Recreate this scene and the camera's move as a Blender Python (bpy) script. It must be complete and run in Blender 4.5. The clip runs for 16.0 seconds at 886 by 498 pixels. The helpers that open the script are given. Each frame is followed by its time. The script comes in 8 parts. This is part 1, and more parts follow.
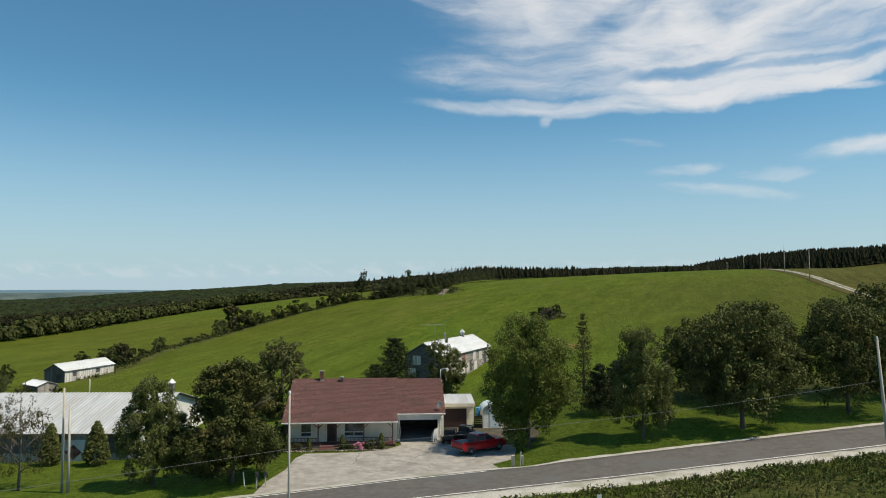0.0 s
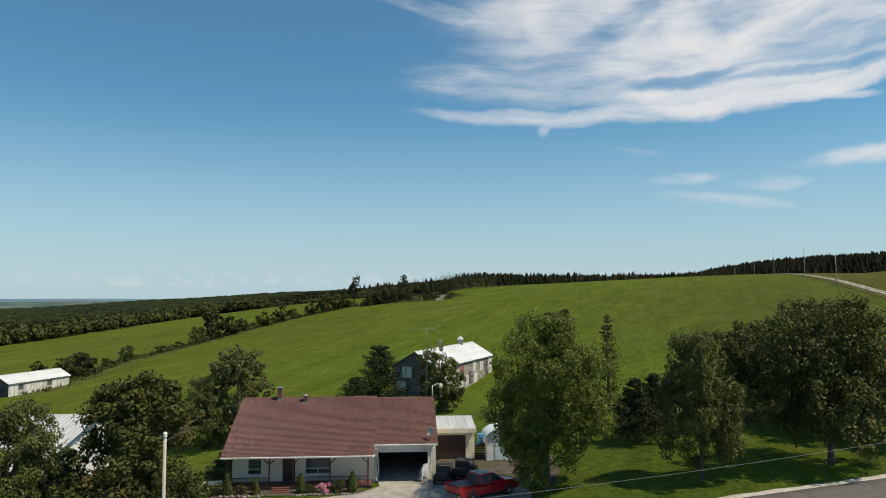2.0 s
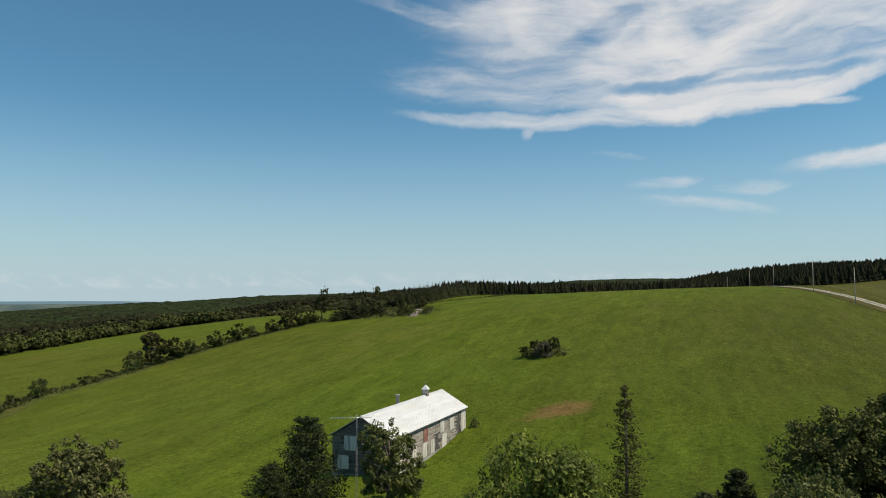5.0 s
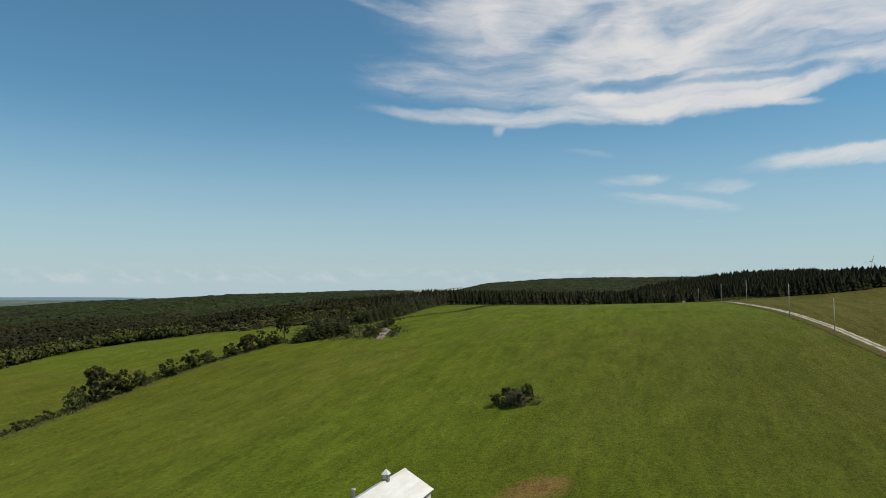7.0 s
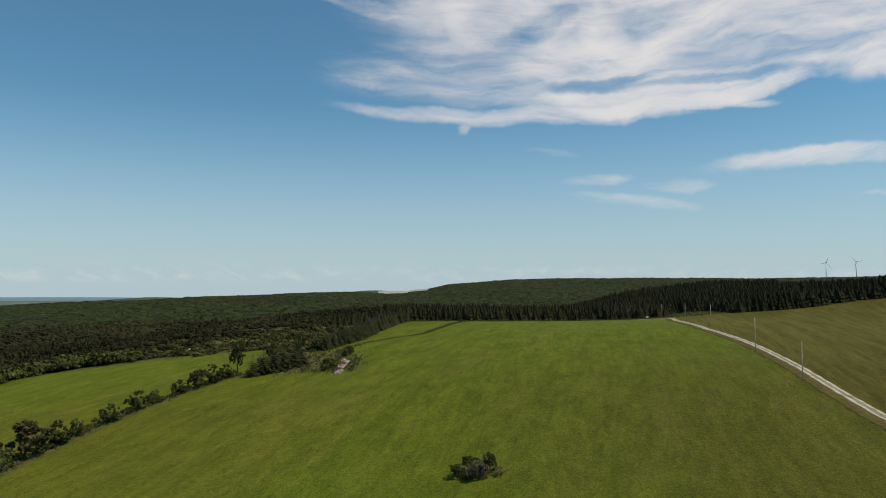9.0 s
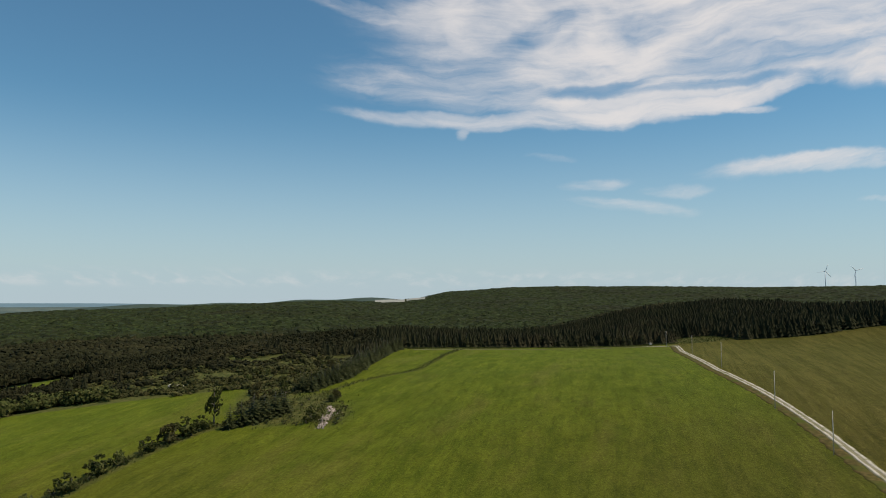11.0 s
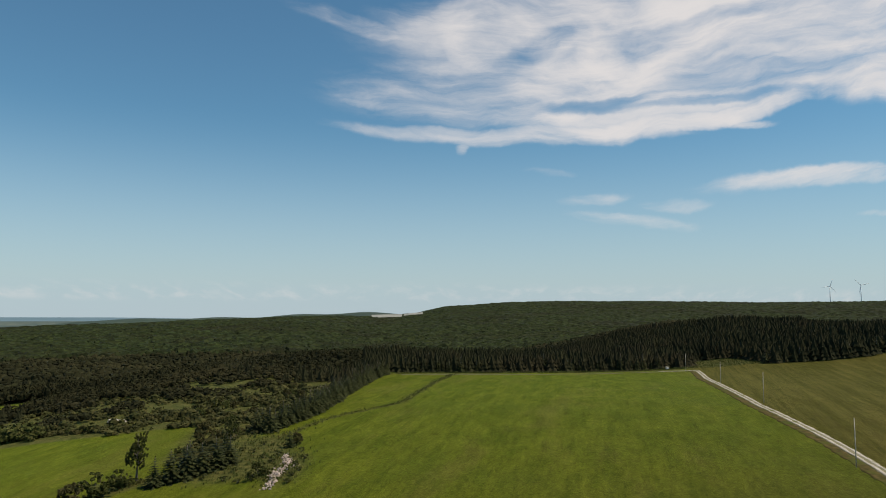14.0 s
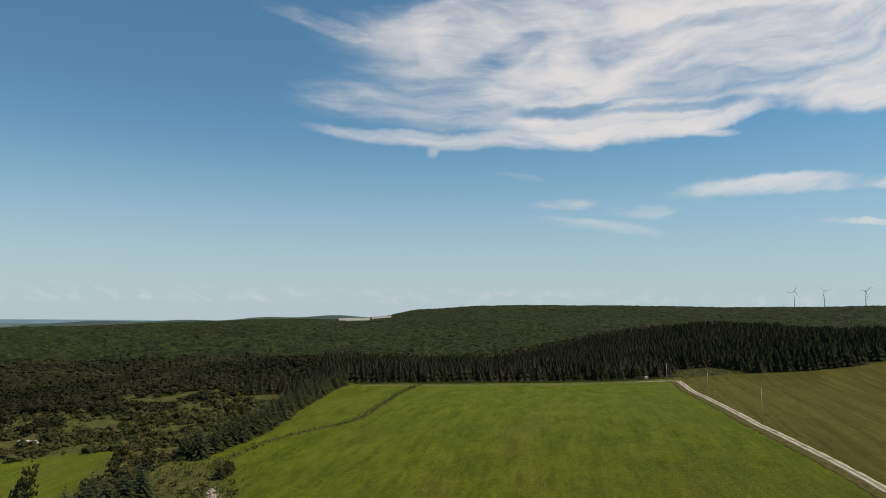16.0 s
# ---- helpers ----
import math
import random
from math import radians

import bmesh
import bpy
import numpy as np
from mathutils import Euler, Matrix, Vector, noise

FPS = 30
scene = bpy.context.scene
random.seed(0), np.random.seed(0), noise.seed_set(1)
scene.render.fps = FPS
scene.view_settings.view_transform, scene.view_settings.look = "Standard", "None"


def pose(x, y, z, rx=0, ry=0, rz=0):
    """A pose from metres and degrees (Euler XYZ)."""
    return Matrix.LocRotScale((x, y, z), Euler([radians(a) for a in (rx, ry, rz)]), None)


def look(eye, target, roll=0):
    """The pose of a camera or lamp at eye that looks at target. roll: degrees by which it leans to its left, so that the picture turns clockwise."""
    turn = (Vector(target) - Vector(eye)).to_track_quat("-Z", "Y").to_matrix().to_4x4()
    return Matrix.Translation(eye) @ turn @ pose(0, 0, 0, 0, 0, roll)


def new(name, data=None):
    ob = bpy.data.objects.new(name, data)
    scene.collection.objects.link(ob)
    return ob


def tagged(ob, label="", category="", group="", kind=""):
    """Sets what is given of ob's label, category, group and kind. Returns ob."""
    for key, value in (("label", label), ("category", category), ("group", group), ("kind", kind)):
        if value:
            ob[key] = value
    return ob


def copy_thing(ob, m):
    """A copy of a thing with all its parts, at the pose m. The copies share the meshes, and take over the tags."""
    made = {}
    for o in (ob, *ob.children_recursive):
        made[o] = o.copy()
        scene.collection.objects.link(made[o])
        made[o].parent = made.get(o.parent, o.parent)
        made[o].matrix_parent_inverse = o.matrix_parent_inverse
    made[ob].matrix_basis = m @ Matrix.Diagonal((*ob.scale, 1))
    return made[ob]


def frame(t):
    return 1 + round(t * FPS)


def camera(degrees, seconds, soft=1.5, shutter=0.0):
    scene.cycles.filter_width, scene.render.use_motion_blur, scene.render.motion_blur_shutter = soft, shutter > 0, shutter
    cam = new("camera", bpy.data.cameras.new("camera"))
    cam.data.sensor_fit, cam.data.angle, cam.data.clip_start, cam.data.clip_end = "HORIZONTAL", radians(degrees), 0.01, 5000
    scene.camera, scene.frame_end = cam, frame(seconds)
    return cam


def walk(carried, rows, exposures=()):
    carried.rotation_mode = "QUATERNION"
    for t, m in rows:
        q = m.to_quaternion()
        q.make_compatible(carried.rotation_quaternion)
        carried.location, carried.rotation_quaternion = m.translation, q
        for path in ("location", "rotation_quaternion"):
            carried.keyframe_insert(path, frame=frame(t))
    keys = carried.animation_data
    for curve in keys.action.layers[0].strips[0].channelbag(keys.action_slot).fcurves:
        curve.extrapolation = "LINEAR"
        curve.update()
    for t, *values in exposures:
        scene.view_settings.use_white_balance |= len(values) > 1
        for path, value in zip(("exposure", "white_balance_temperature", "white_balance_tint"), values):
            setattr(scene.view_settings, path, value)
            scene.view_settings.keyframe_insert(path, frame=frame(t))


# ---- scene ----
cam = camera(65.0, 16.0, soft=1.0)

# seconds, x, y, z, yaw, pitch, roll
PATH = [
    (0.0, 0.00, 0.00, 17.00, 0.00, 3.25, -0.19),
    (0.5, 0.03, 3.63, 16.82, -0.04, 3.44, -0.24),
    (1.0, 0.04, 7.85, 16.47, -0.11, 3.65, -0.30),
    (1.5, 0.31, 12.71, 16.05, -0.09, 3.78, -0.29),
    (2.0, 0.56, 18.10, 15.53, -0.13, 3.99, -0.20),
    (2.5, 0.91, 23.43, 15.34, -0.11, 4.18, -0.10),
    (3.0, 1.46, 28.23, 15.65, -0.16, 4.29, -0.06),
    (3.5, 2.11, 32.60, 16.57, -0.15, 4.21, -0.08),
    (4.0, 2.78, 36.06, 17.66, -0.18, 4.18, -0.10),
    (4.5, 3.34, 39.95, 18.89, -0.82, 4.19, -0.14),
    (7.0, 4.83, 52.87, 30.03, -3.89, 3.84, 0.05),
    (7.5, 5.16, 55.15, 33.02, -5.42, 3.61, -0.02),
    (8.0, 5.38, 57.22, 35.84, -6.85, 3.48, -0.08),
    (8.5, 5.92, 58.99, 38.83, -6.83, 3.59, -0.05),
    (9.0, 6.80, 60.87, 42.17, -6.76, 3.69, 0.04),
    (11.5, 11.89, 85.23, 57.63, -6.95, 4.25, 0.17),
    (12.0, 13.51, 92.97, 58.07, -6.96, 4.44, 0.16),
    (12.5, 15.33, 101.05, 58.05, -6.94, 4.66, 0.17),
    (13.0, 17.12, 109.54, 58.05, -6.95, 4.91, 0.15),
    (13.5, 18.89, 118.03, 58.16, -6.97, 5.09, 0.18),
    (14.0, 20.91, 126.07, 58.32, -6.95, 5.26, 0.25),
    (14.5, 22.92, 133.79, 58.52, -6.84, 5.39, 0.33),
    (15.0, 24.42, 141.23, 58.69, -7.40, 5.49, 0.40),
    (15.5, 25.98, 148.65, 59.07, -9.45, 5.54, 0.44),
    (16.0, 27.39, 156.38, 59.44, -9.43, 5.55, 0.49),
]


def flown(x, y, z, yaw, pitch, roll):
    a, b = radians(yaw), radians(pitch)
    ahead = Vector((-math.sin(a) * math.cos(b), math.cos(a) * math.cos(b), math.sin(b)))
    return look((x, y, z), Vector((x, y, z)) + 10 * ahead, roll)


walk(cam, [(row[0], flown(*row[1:])) for row in PATH], [(0.0, 0.0, 6500, 10), (2.5, 0.0, 6600, 10), (7.5, -0.1, 6750, 12), (12.0, -0.1, 6850, 14), (16.0, -0.1, 6900, 14)])


# ---- world ----
SUN_EL, SUN_AZ = 59.0, -14.0  # degrees above the horizon, and from +x towards +y
world = bpy.data.worlds.new("sky")
scene.world = world
world.use_nodes = True
wt = world.node_tree
wt.nodes.clear()


def node(tree, kind, **sets):
    n = tree.nodes.new(kind)
    for key, value in sets.items():
        if key == "op":
            n.operation = value
        elif key == "blend":
            n.blend_type = value
        elif key == "dtype":
            n.data_type = value
    return n


def calc(tree, op, a, b=None, c=None, clamp=False):
    n = tree.nodes.new("ShaderNodeMath")
    n.operation, n.use_clamp = op, clamp
    for slot, value in zip(n.inputs, (a, b, c)):
        if value is None:
            continue
        if isinstance(value, (int, float)):
            slot.default_value = value
        else:
            tree.links.new(value, slot)
    return n.outputs[0]


def smooth(tree, x, lo, hi):
    n = tree.nodes.new("ShaderNodeMapRange")
    n.interpolation_type = "SMOOTHSTEP"
    tree.links.new(x, n.inputs[0])
    n.inputs[1].default_value, n.inputs[2].default_value = lo, hi
    return n.outputs[0]


def build_sky():
    t = wt
    coord = t.nodes.new("ShaderNodeTexCoord")
    sep = t.nodes.new("ShaderNodeSeparateXYZ")
    t.links.new(coord.outputs["Generated"], sep.inputs[0])
    x, y, z = sep.outputs
    up = t.nodes.new("ShaderNodeCombineXYZ")
    t.links.new(x, up.inputs[0])
    t.links.new(y, up.inputs[1])
    t.links.new(calc(t, "MAXIMUM", z, 0.045), up.inputs[2])
    sky = t.nodes.new("ShaderNodeTexSky")
    sky.sky_type, sky.sun_disc = "NISHITA", False
    sky.sun_elevation, sky.sun_rotation = radians(SUN_EL), radians(90 - SUN_AZ)
    sky.altitude, sky.air_density, sky.dust_density, sky.ozone_density = 300, 1.0, 0.3, 2.0
    t.links.new(up.outputs[0], sky.inputs[0])
    # cirrus: streaks laid out over azimuth and height ahead
    ahead = calc(t, "MAXIMUM", y, 0.05)
    u, v = calc(t, "DIVIDE", x, ahead), calc(t, "DIVIDE", z, ahead)
    flat = t.nodes.new("ShaderNodeCombineXYZ")
    t.links.new(u, flat.inputs[0])
    t.links.new(v, flat.inputs[1])
    swirl = t.nodes.new("ShaderNodeTexNoise")
    swirl.inputs["Scale"].default_value, swirl.inputs["Detail"].default_value, swirl.inputs["Roughness"].default_value = 5.0, 5, 0.56
    t.links.new(flat.outputs[0], swirl.inputs[0])
    bend = t.nodes.new("ShaderNodeVectorMath")
    bend.operation = "MULTIPLY_ADD"
    bend.inputs[1].default_value = (0.09, 0.06, 0.0)
    t.links.new(swirl.outputs["Color"], bend.inputs[0])
    t.links.new(flat.outputs[0], bend.inputs[2])
    bent = t.nodes.new("ShaderNodeSeparateXYZ")
    t.links.new(bend.outputs[0], bent.inputs[0])
    bu, bv = calc(t, "SUBTRACT", bent.outputs[0], 0.045), calc(t, "SUBTRACT", bent.outputs[1], 0.03)
    # the grain follows the bowed sweep of the main bank
    off = calc(t, "SUBTRACT", bu, 0.3)
    sweep = calc(t, "ADD", calc(t, "MULTIPLY", off, 0.10), calc(t, "MULTIPLY", calc(t, "MULTIPLY", off, off), 0.25))
    uv = t.nodes.new("ShaderNodeCombineXYZ")
    t.links.new(bu, uv.inputs[0])
    t.links.new(calc(t, "SUBTRACT", bv, sweep), uv.inputs[1])

    def streaks(sx, sy, turn, detail, rough, distort):
        m = t.nodes.new("ShaderNodeMapping")
        m.inputs["Rotation"].default_value = (0, 0, radians(turn))
        m.inputs["Scale"].default_value = (sx, sy, 1)
        n = t.nodes.new("ShaderNodeTexNoise")
        n.inputs["Scale"].default_value, n.inputs["Detail"].default_value = 1.0, detail
        n.inputs["Roughness"].default_value, n.inputs["Distortion"].default_value = rough, distort
        t.links.new(uv.outputs[0], m.inputs[0])
        t.links.new(m.outputs[0], n.inputs[0])
        return n.outputs[0]

    def sweepy(cu, cv, ru, rv, lean, curve):
        """1 in the middle of a bowed streak, falling to 0 at its edge and below 0 outside."""
        du, dv = calc(t, "SUBTRACT", bu, cu), calc(t, "SUBTRACT", bv, cv)
        c, q = math.cos(radians(lean)), math.sin(radians(lean))
        a = calc(t, "ADD", calc(t, "MULTIPLY", du, c), calc(t, "MULTIPLY", dv, q))
        b = calc(t, "ADD", calc(t, "MULTIPLY", du, -q), calc(t, "MULTIPLY", dv, c))
        if curve:
            b = calc(t, "SUBTRACT", b, calc(t, "MULTIPLY", calc(t, "MULTIPLY", a, a), curve))
        a, b = calc(t, "MULTIPLY", a, 1 / ru), calc(t, "MULTIPLY", b, 1 / rv)
        return calc(t, "SUBTRACT", 1.0, calc(t, "ADD", calc(t, "MULTIPLY", a, a), calc(t, "MULTIPLY", b, b)))

    big = streaks(3.4, 11.0, 0, 5, 0.5, 1.0)
    fine = streaks(7.0, 38.0, 0, 6, 0.68, 0.5)
    grain = calc(t, "ADD", calc(t, "MULTIPLY", big, 1.2), calc(t, "MULTIPLY", fine, 0.55))
    dens = None
    for cu, cv, ru, rv, lean, curve, thick in CLOUDS + WISPS:
        lump = calc(t, "MULTIPLY", smooth(t, sweepy(cu, cv, ru, rv, lean, curve), -1.6, 1.0), thick)
        dens = lump if dens is None else calc(t, "MAXIMUM", dens, lump)
    for cu, cv, ru, rv, lean, curve, thick in CLOUD_GAPS:
        dens = calc(t, "MULTIPLY", dens, calc(t, "SUBTRACT", 1.0, calc(t, "MULTIPLY", smooth(t, sweepy(cu, cv, ru, rv, lean, curve), -1.2, 1.0), thick)))
    veil = smooth(t, dens, 0.10, 0.55)
    dens = smooth(t, calc(t, "ADD", calc(t, "MULTIPLY", dens, 0.77), calc(t, "MULTIPLY", calc(t, "SUBTRACT", grain, 0.875), 1.1)), 0.05, 0.92)
    dens = calc(t, "MULTIPLY", dens, veil)
    # far low cumulus along the horizon
    low = streaks(26.0, 60.0, 0, 5, 0.6, 0.2)
    band = calc(t, "MULTIPLY", smooth(t, v, 0.012, 0.024), calc(t, "SUBTRACT", 1.0, smooth(t, v, 0.028, 0.048)))
    low = calc(t, "MULTIPLY", calc(t, "MULTIPLY", smooth(t, low, 0.44, 0.74), band), 0.32)
    ahead_only = smooth(t, y, 0.03, 0.2)
    dens = calc(t, "MULTIPLY", calc(t, "MAXIMUM", dens, low), ahead_only)
    mix = t.nodes.new("ShaderNodeMix")
    mix.data_type = "RGBA"
    t.links.new(calc(t, "MULTIPLY", dens, 0.94), mix.inputs[0])
    tint = t.nodes.new("ShaderNodeMix")
    tint.data_type, tint.blend_type = "RGBA", "MULTIPLY"
    tint.inputs[0].default_value, tint.inputs[7].default_value = 1.0, SKY_TINT
    t.links.new(sky.outputs[0], tint.inputs[6])
    haze = t.nodes.new("ShaderNodeMix")
    haze.data_type = "RGBA"
    t.links.new(calc(t, "MULTIPLY", calc(t, "SUBTRACT", 1.0, smooth(t, z, -0.05, 0.28)), 0.90), haze.inputs[0])
    t.links.new(tint.outputs[2], haze.inputs[6])
    haze.inputs[7].default_value = SKY_LOW
    t.links.new(haze.outputs[2], mix.inputs[6])
    mix.inputs[7].default_value = CLOUD_WHITE
    bg = t.nodes.new("ShaderNodeBackground")
    bg.inputs[1].default_value = SKY
    out = t.nodes.new("ShaderNodeOutputWorld")
    t.links.new(mix.outputs[2], bg.inputs[0])
    t.links.new(bg.outputs[0], out.inputs[0])


SKY = 0.095
SKY_TINT = (0.66, 1.10, 1.14, 1)
SKY_LOW = (4.95, 6.0, 6.85, 1)
CLOUD_WHITE = (8.3, 8.35, 8.4, 1)
# cirrus: azimuth, height, half length, half width (as tangents), lean in degrees, bow, thickness
CLOUDS = [
    (0.38, 0.275, 0.36, 0.015, 7.0, 0.28, 0.80),
    (0.38, 0.325, 0.36, 0.045, 6.5, 0.26, 0.70),
    (0.66, 0.410, 0.52, 0.046, 9.0, 0.10, 0.92),
    (0.45, 0.450, 0.36, 0.065, 5.0, 0.0, 0.9),
    (0.75, 0.510, 0.60, 0.060, 6.0, 0.0, 0.9),
    (0.175, 0.405, 0.085, 0.050, -32.0, 0.0, 0.84),
    (0.34, 0.362, 0.15, 0.038, 13.0, 0.3, 0.95),
    (0.95, 0.430, 0.35, 0.050, 10.0, 0.0, 0.95),
]
WISPS = [
    (0.00, 0.418, 0.12, 0.014, -12.0, 0.4, 0.50),
    (0.10, 0.300, 0.13, 0.012, -4.0, 0.3, 0.55),
    (0.15, 0.330, 0.08, 0.022, -14.0, 0.0, 0.6),
    (0.150, 0.246, 0.008, 0.014, 0.0, 0.0, 0.52),
    (0.45, 0.274, 0.06, 0.008, 3.0, 0.0, 0.5),
    (0.60, 0.296, 0.05, 0.007, 4.0, 0.0, 0.5),
    (0.77, 0.220, 0.22, 0.016, 5.0, -0.15, 0.62),
    (0.350, 0.172, 0.06, 0.009, 8.0, 0.0, 0.48),
    (0.40, 0.142, 0.11, 0.010, -2.0, 0.0, 0.50),
    (0.482, 0.166, 0.055, 0.009, 3.0, 0.0, 0.46),
    (0.275, 0.206, 0.04, 0.006, 0.0, 0.0, 0.40),
    (0.88, 0.155, 0.09, 0.006, 0.0, 0.0, 0.5),
]
CLOUD_GAPS = [
    (0.36, 0.318, 0.085, 0.011, 8.0, 0.3, 0.6),
    (0.55, 0.333, 0.14, 0.007, 9.0, 0.1, 0.45),
    (0.27, 0.408, 0.07, 0.016, 30.0, 0.0, 0.36),
    (0.60, 0.475, 0.12, 0.012, 14.0, 0.0, 0.4),
]
build_sky()
sun = new("sun", bpy.data.lights.new("sun", "SUN"))
sun.data.energy, sun.data.angle, sun.data.color = 4.9, radians(0.5), (1.0, 0.90, 0.72)
_e, _a = radians(SUN_EL), radians(SUN_AZ)
sun.matrix_world = look((0, 0, 200), Vector((0, 0, 200)) - Vector((math.cos(_e) * math.cos(_a), math.cos(_e) * math.sin(_a), math.sin(_e))))


# ---- materials ----
def material(name, colors, scale=4.0, rough=0.85, bump=0.0, bump_scale=None, metal=0.0, coat=0.0, island=0.0, each=0.0,
             stretch=(1, 1, 1), stain=None, stain_scale=0.35, translucent=0.0, spec=0.5, fine=0.0, cells=0.0):
    """A procedural surface: colours blended by grain noise, larger stains, and variation from piece to piece."""
    m = bpy.data.materials.new(name)
    m.use_nodes = True
    t = m.node_tree
    bsdf = t.nodes["Principled BSDF"]
    coord = t.nodes.new("ShaderNodeTexCoord")
    mp = t.nodes.new("ShaderNodeMapping")
    mp.inputs["Scale"].default_value = stretch
    geo = t.nodes.new("ShaderNodeNewGeometry")
    t.links.new(geo.outputs["Position"] if fine < 0 else coord.outputs["Object"], mp.inputs[0])
    n = t.nodes.new("ShaderNodeTexNoise")
    n.inputs["Scale"].default_value, n.inputs["Detail"].default_value, n.inputs["Roughness"].default_value = scale, 6, 0.62
    t.links.new(mp.outputs[0], n.inputs[0])
    ramp = t.nodes.new("ShaderNodeValToRGB")
    t.links.new(n.outputs[0], ramp.inputs[0])
    els = ramp.color_ramp.elements
    lo, hi = 0.32, 0.68
    els[0].position, els[1].position = lo, hi
    els[0].color, els[1].color = (*colors[0], 1), (*colors[-1], 1)
    for k, c in enumerate(colors[1:-1]):
        els.new(lo + (hi - lo) * (k + 1) / (len(colors) - 1)).color = (*c, 1)
    color = ramp.outputs[0]
    if stain:
        n2 = t.nodes.new("ShaderNodeTexNoise")
        n2.inputs["Scale"].default_value, n2.inputs["Detail"].default_value = stain_scale, 5
        t.links.new(mp.outputs[0], n2.inputs[0])
        mx = t.nodes.new("ShaderNodeMix")
        mx.data_type = "RGBA"
        t.links.new(smooth(t, n2.outputs[0], 0.46, 0.72), mx.inputs[0])
        t.links.new(color, mx.inputs[6])
        mx.inputs[7].default_value = (*stain, 1)
        color = mx.outputs[2]
    if cells:
        vo = t.nodes.new("ShaderNodeTexVoronoi")
        vo.inputs["Scale"].default_value = 1.0 / cells
        t.links.new(geo.outputs["Position"], vo.inputs[0])
        pick = t.nodes.new("ShaderNodeSeparateColor")
        t.links.new(vo.outputs["Color"], pick.inputs[0])
        hv = t.nodes.new("ShaderNodeHueSaturation")
        t.links.new(calc(t, "ADD", 0.55, calc(t, "MULTIPLY", pick.outputs[0], 0.95)), hv.inputs["Value"])
        t.links.new(calc(t, "ADD", 0.485, calc(t, "MULTIPLY", pick.outputs[1], 0.03)), hv.inputs["Hue"])
        t.links.new(color, hv.inputs["Color"])
        color = hv.outputs[0]
    if island or each:
        hs = t.nodes.new("ShaderNodeHueSaturation")
        if each:
            info = t.nodes.new("ShaderNodeObjectInfo")
            rnd, amount = info.outputs["Random"], each
        else:
            rnd, amount = geo.outputs["Random Per Island"], island
        t.links.new(calc(t, "ADD", 1.0 - amount, calc(t, "MULTIPLY", rnd, 2 * amount)), hs.inputs["Value"])
        t.links.new(calc(t, "ADD", 0.5 - amount * 0.03, calc(t, "MULTIPLY", calc(t, "FRACT", calc(t, "MULTIPLY", rnd, 7.31)), amount * 0.06)), hs.inputs["Hue"])
        t.links.new(color, hs.inputs["Color"])
        color = hs.outputs[0]
    t.links.new(color, bsdf.inputs["Base Color"])
    bsdf.inputs["Roughness"].default_value, bsdf.inputs["Metallic"].default_value = rough, metal
    bsdf.inputs["Coat Weight"].default_value = coat
    bsdf.inputs["Specular IOR Level"].default_value = spec
    if bump:
        b = t.nodes.new("ShaderNodeBump")
        b.inputs["Strength"].default_value, b.inputs["Distance"].default_value = 0.6, bump
        n3 = t.nodes.new("ShaderNodeTexNoise")
        n3.inputs["Scale"].default_value, n3.inputs["Detail"].default_value = bump_scale or scale * 3, 4
        t.links.new(mp.outputs[0], n3.inputs[0])
        t.links.new(n3.outputs[0], b.inputs["Height"])
        t.links.new(b.outputs[0], bsdf.inputs["Normal"])
    if translucent:
        tr = t.nodes.new("ShaderNodeBsdfTranslucent")
        t.links.new(color, tr.inputs[0])
        mixer = t.nodes.new("ShaderNodeMixShader")
        mixer.inputs[0].default_value = translucent
        t.links.new(bsdf.outputs[0], mixer.inputs[1])
        t.links.new(tr.outputs[0], mixer.inputs[2])
        t.links.new(mixer.outputs[0], t.nodes["Material Output"].inputs[0])
    return m


def glass(name, tint, rough=0.05):
    m = bpy.data.materials.new(name)
    m.use_nodes = True
    b = m.node_tree.nodes["Principled BSDF"]
    b.inputs["Base Color"].default_value = (*tint, 1)
    b.inputs["Roughness"].default_value = rough
    b.inputs["Transmission Weight"].default_value = 0.85
    b.inputs["IOR"].default_value = 1.45
    return m


LEAF_A = material("maple_leaf", [(0.070, 0.092, 0.020), (0.126, 0.158, 0.032), (0.214, 0.245, 0.050)], 0.8, 0.6, island=0.4, translucent=0.34, spec=0.16)
LEAF_B = material("dark_leaf", [(0.062, 0.075, 0.023), (0.112, 0.130, 0.037), (0.185, 0.200, 0.060)], 0.8, 0.6, island=0.4, translucent=0.28, spec=0.16)
# darker copy of the maple leaf, with shade as part of its colour
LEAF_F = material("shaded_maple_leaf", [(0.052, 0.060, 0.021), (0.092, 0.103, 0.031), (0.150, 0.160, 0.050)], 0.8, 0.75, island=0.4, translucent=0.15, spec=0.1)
LEAF_C = material("turning_leaf", [(0.048, 0.062, 0.018), (0.078, 0.088, 0.025), (0.128, 0.104, 0.034)], 0.35, 0.7, island=0.4, translucent=0.2, spec=0.1)
LEAF_D = material("scrub_leaf", [(0.036, 0.047, 0.013), (0.058, 0.068, 0.02), (0.09, 0.088, 0.032)], 0.5, 0.8, island=0.4, translucent=0.15, spec=0.06)
LEAF_E = material("larch_leaf", [(0.045, 0.048, 0.018), (0.07, 0.066, 0.026), (0.09, 0.08, 0.032)], 0.8, 0.8, island=0.3, translucent=0.15, spec=0.06)
LEAF_H = material("willow_leaf", [(0.085, 0.078, 0.045), (0.13, 0.118, 0.07), (0.20, 0.18, 0.115)], 0.9, 0.75, island=0.35, translucent=0.1, spec=0.1)
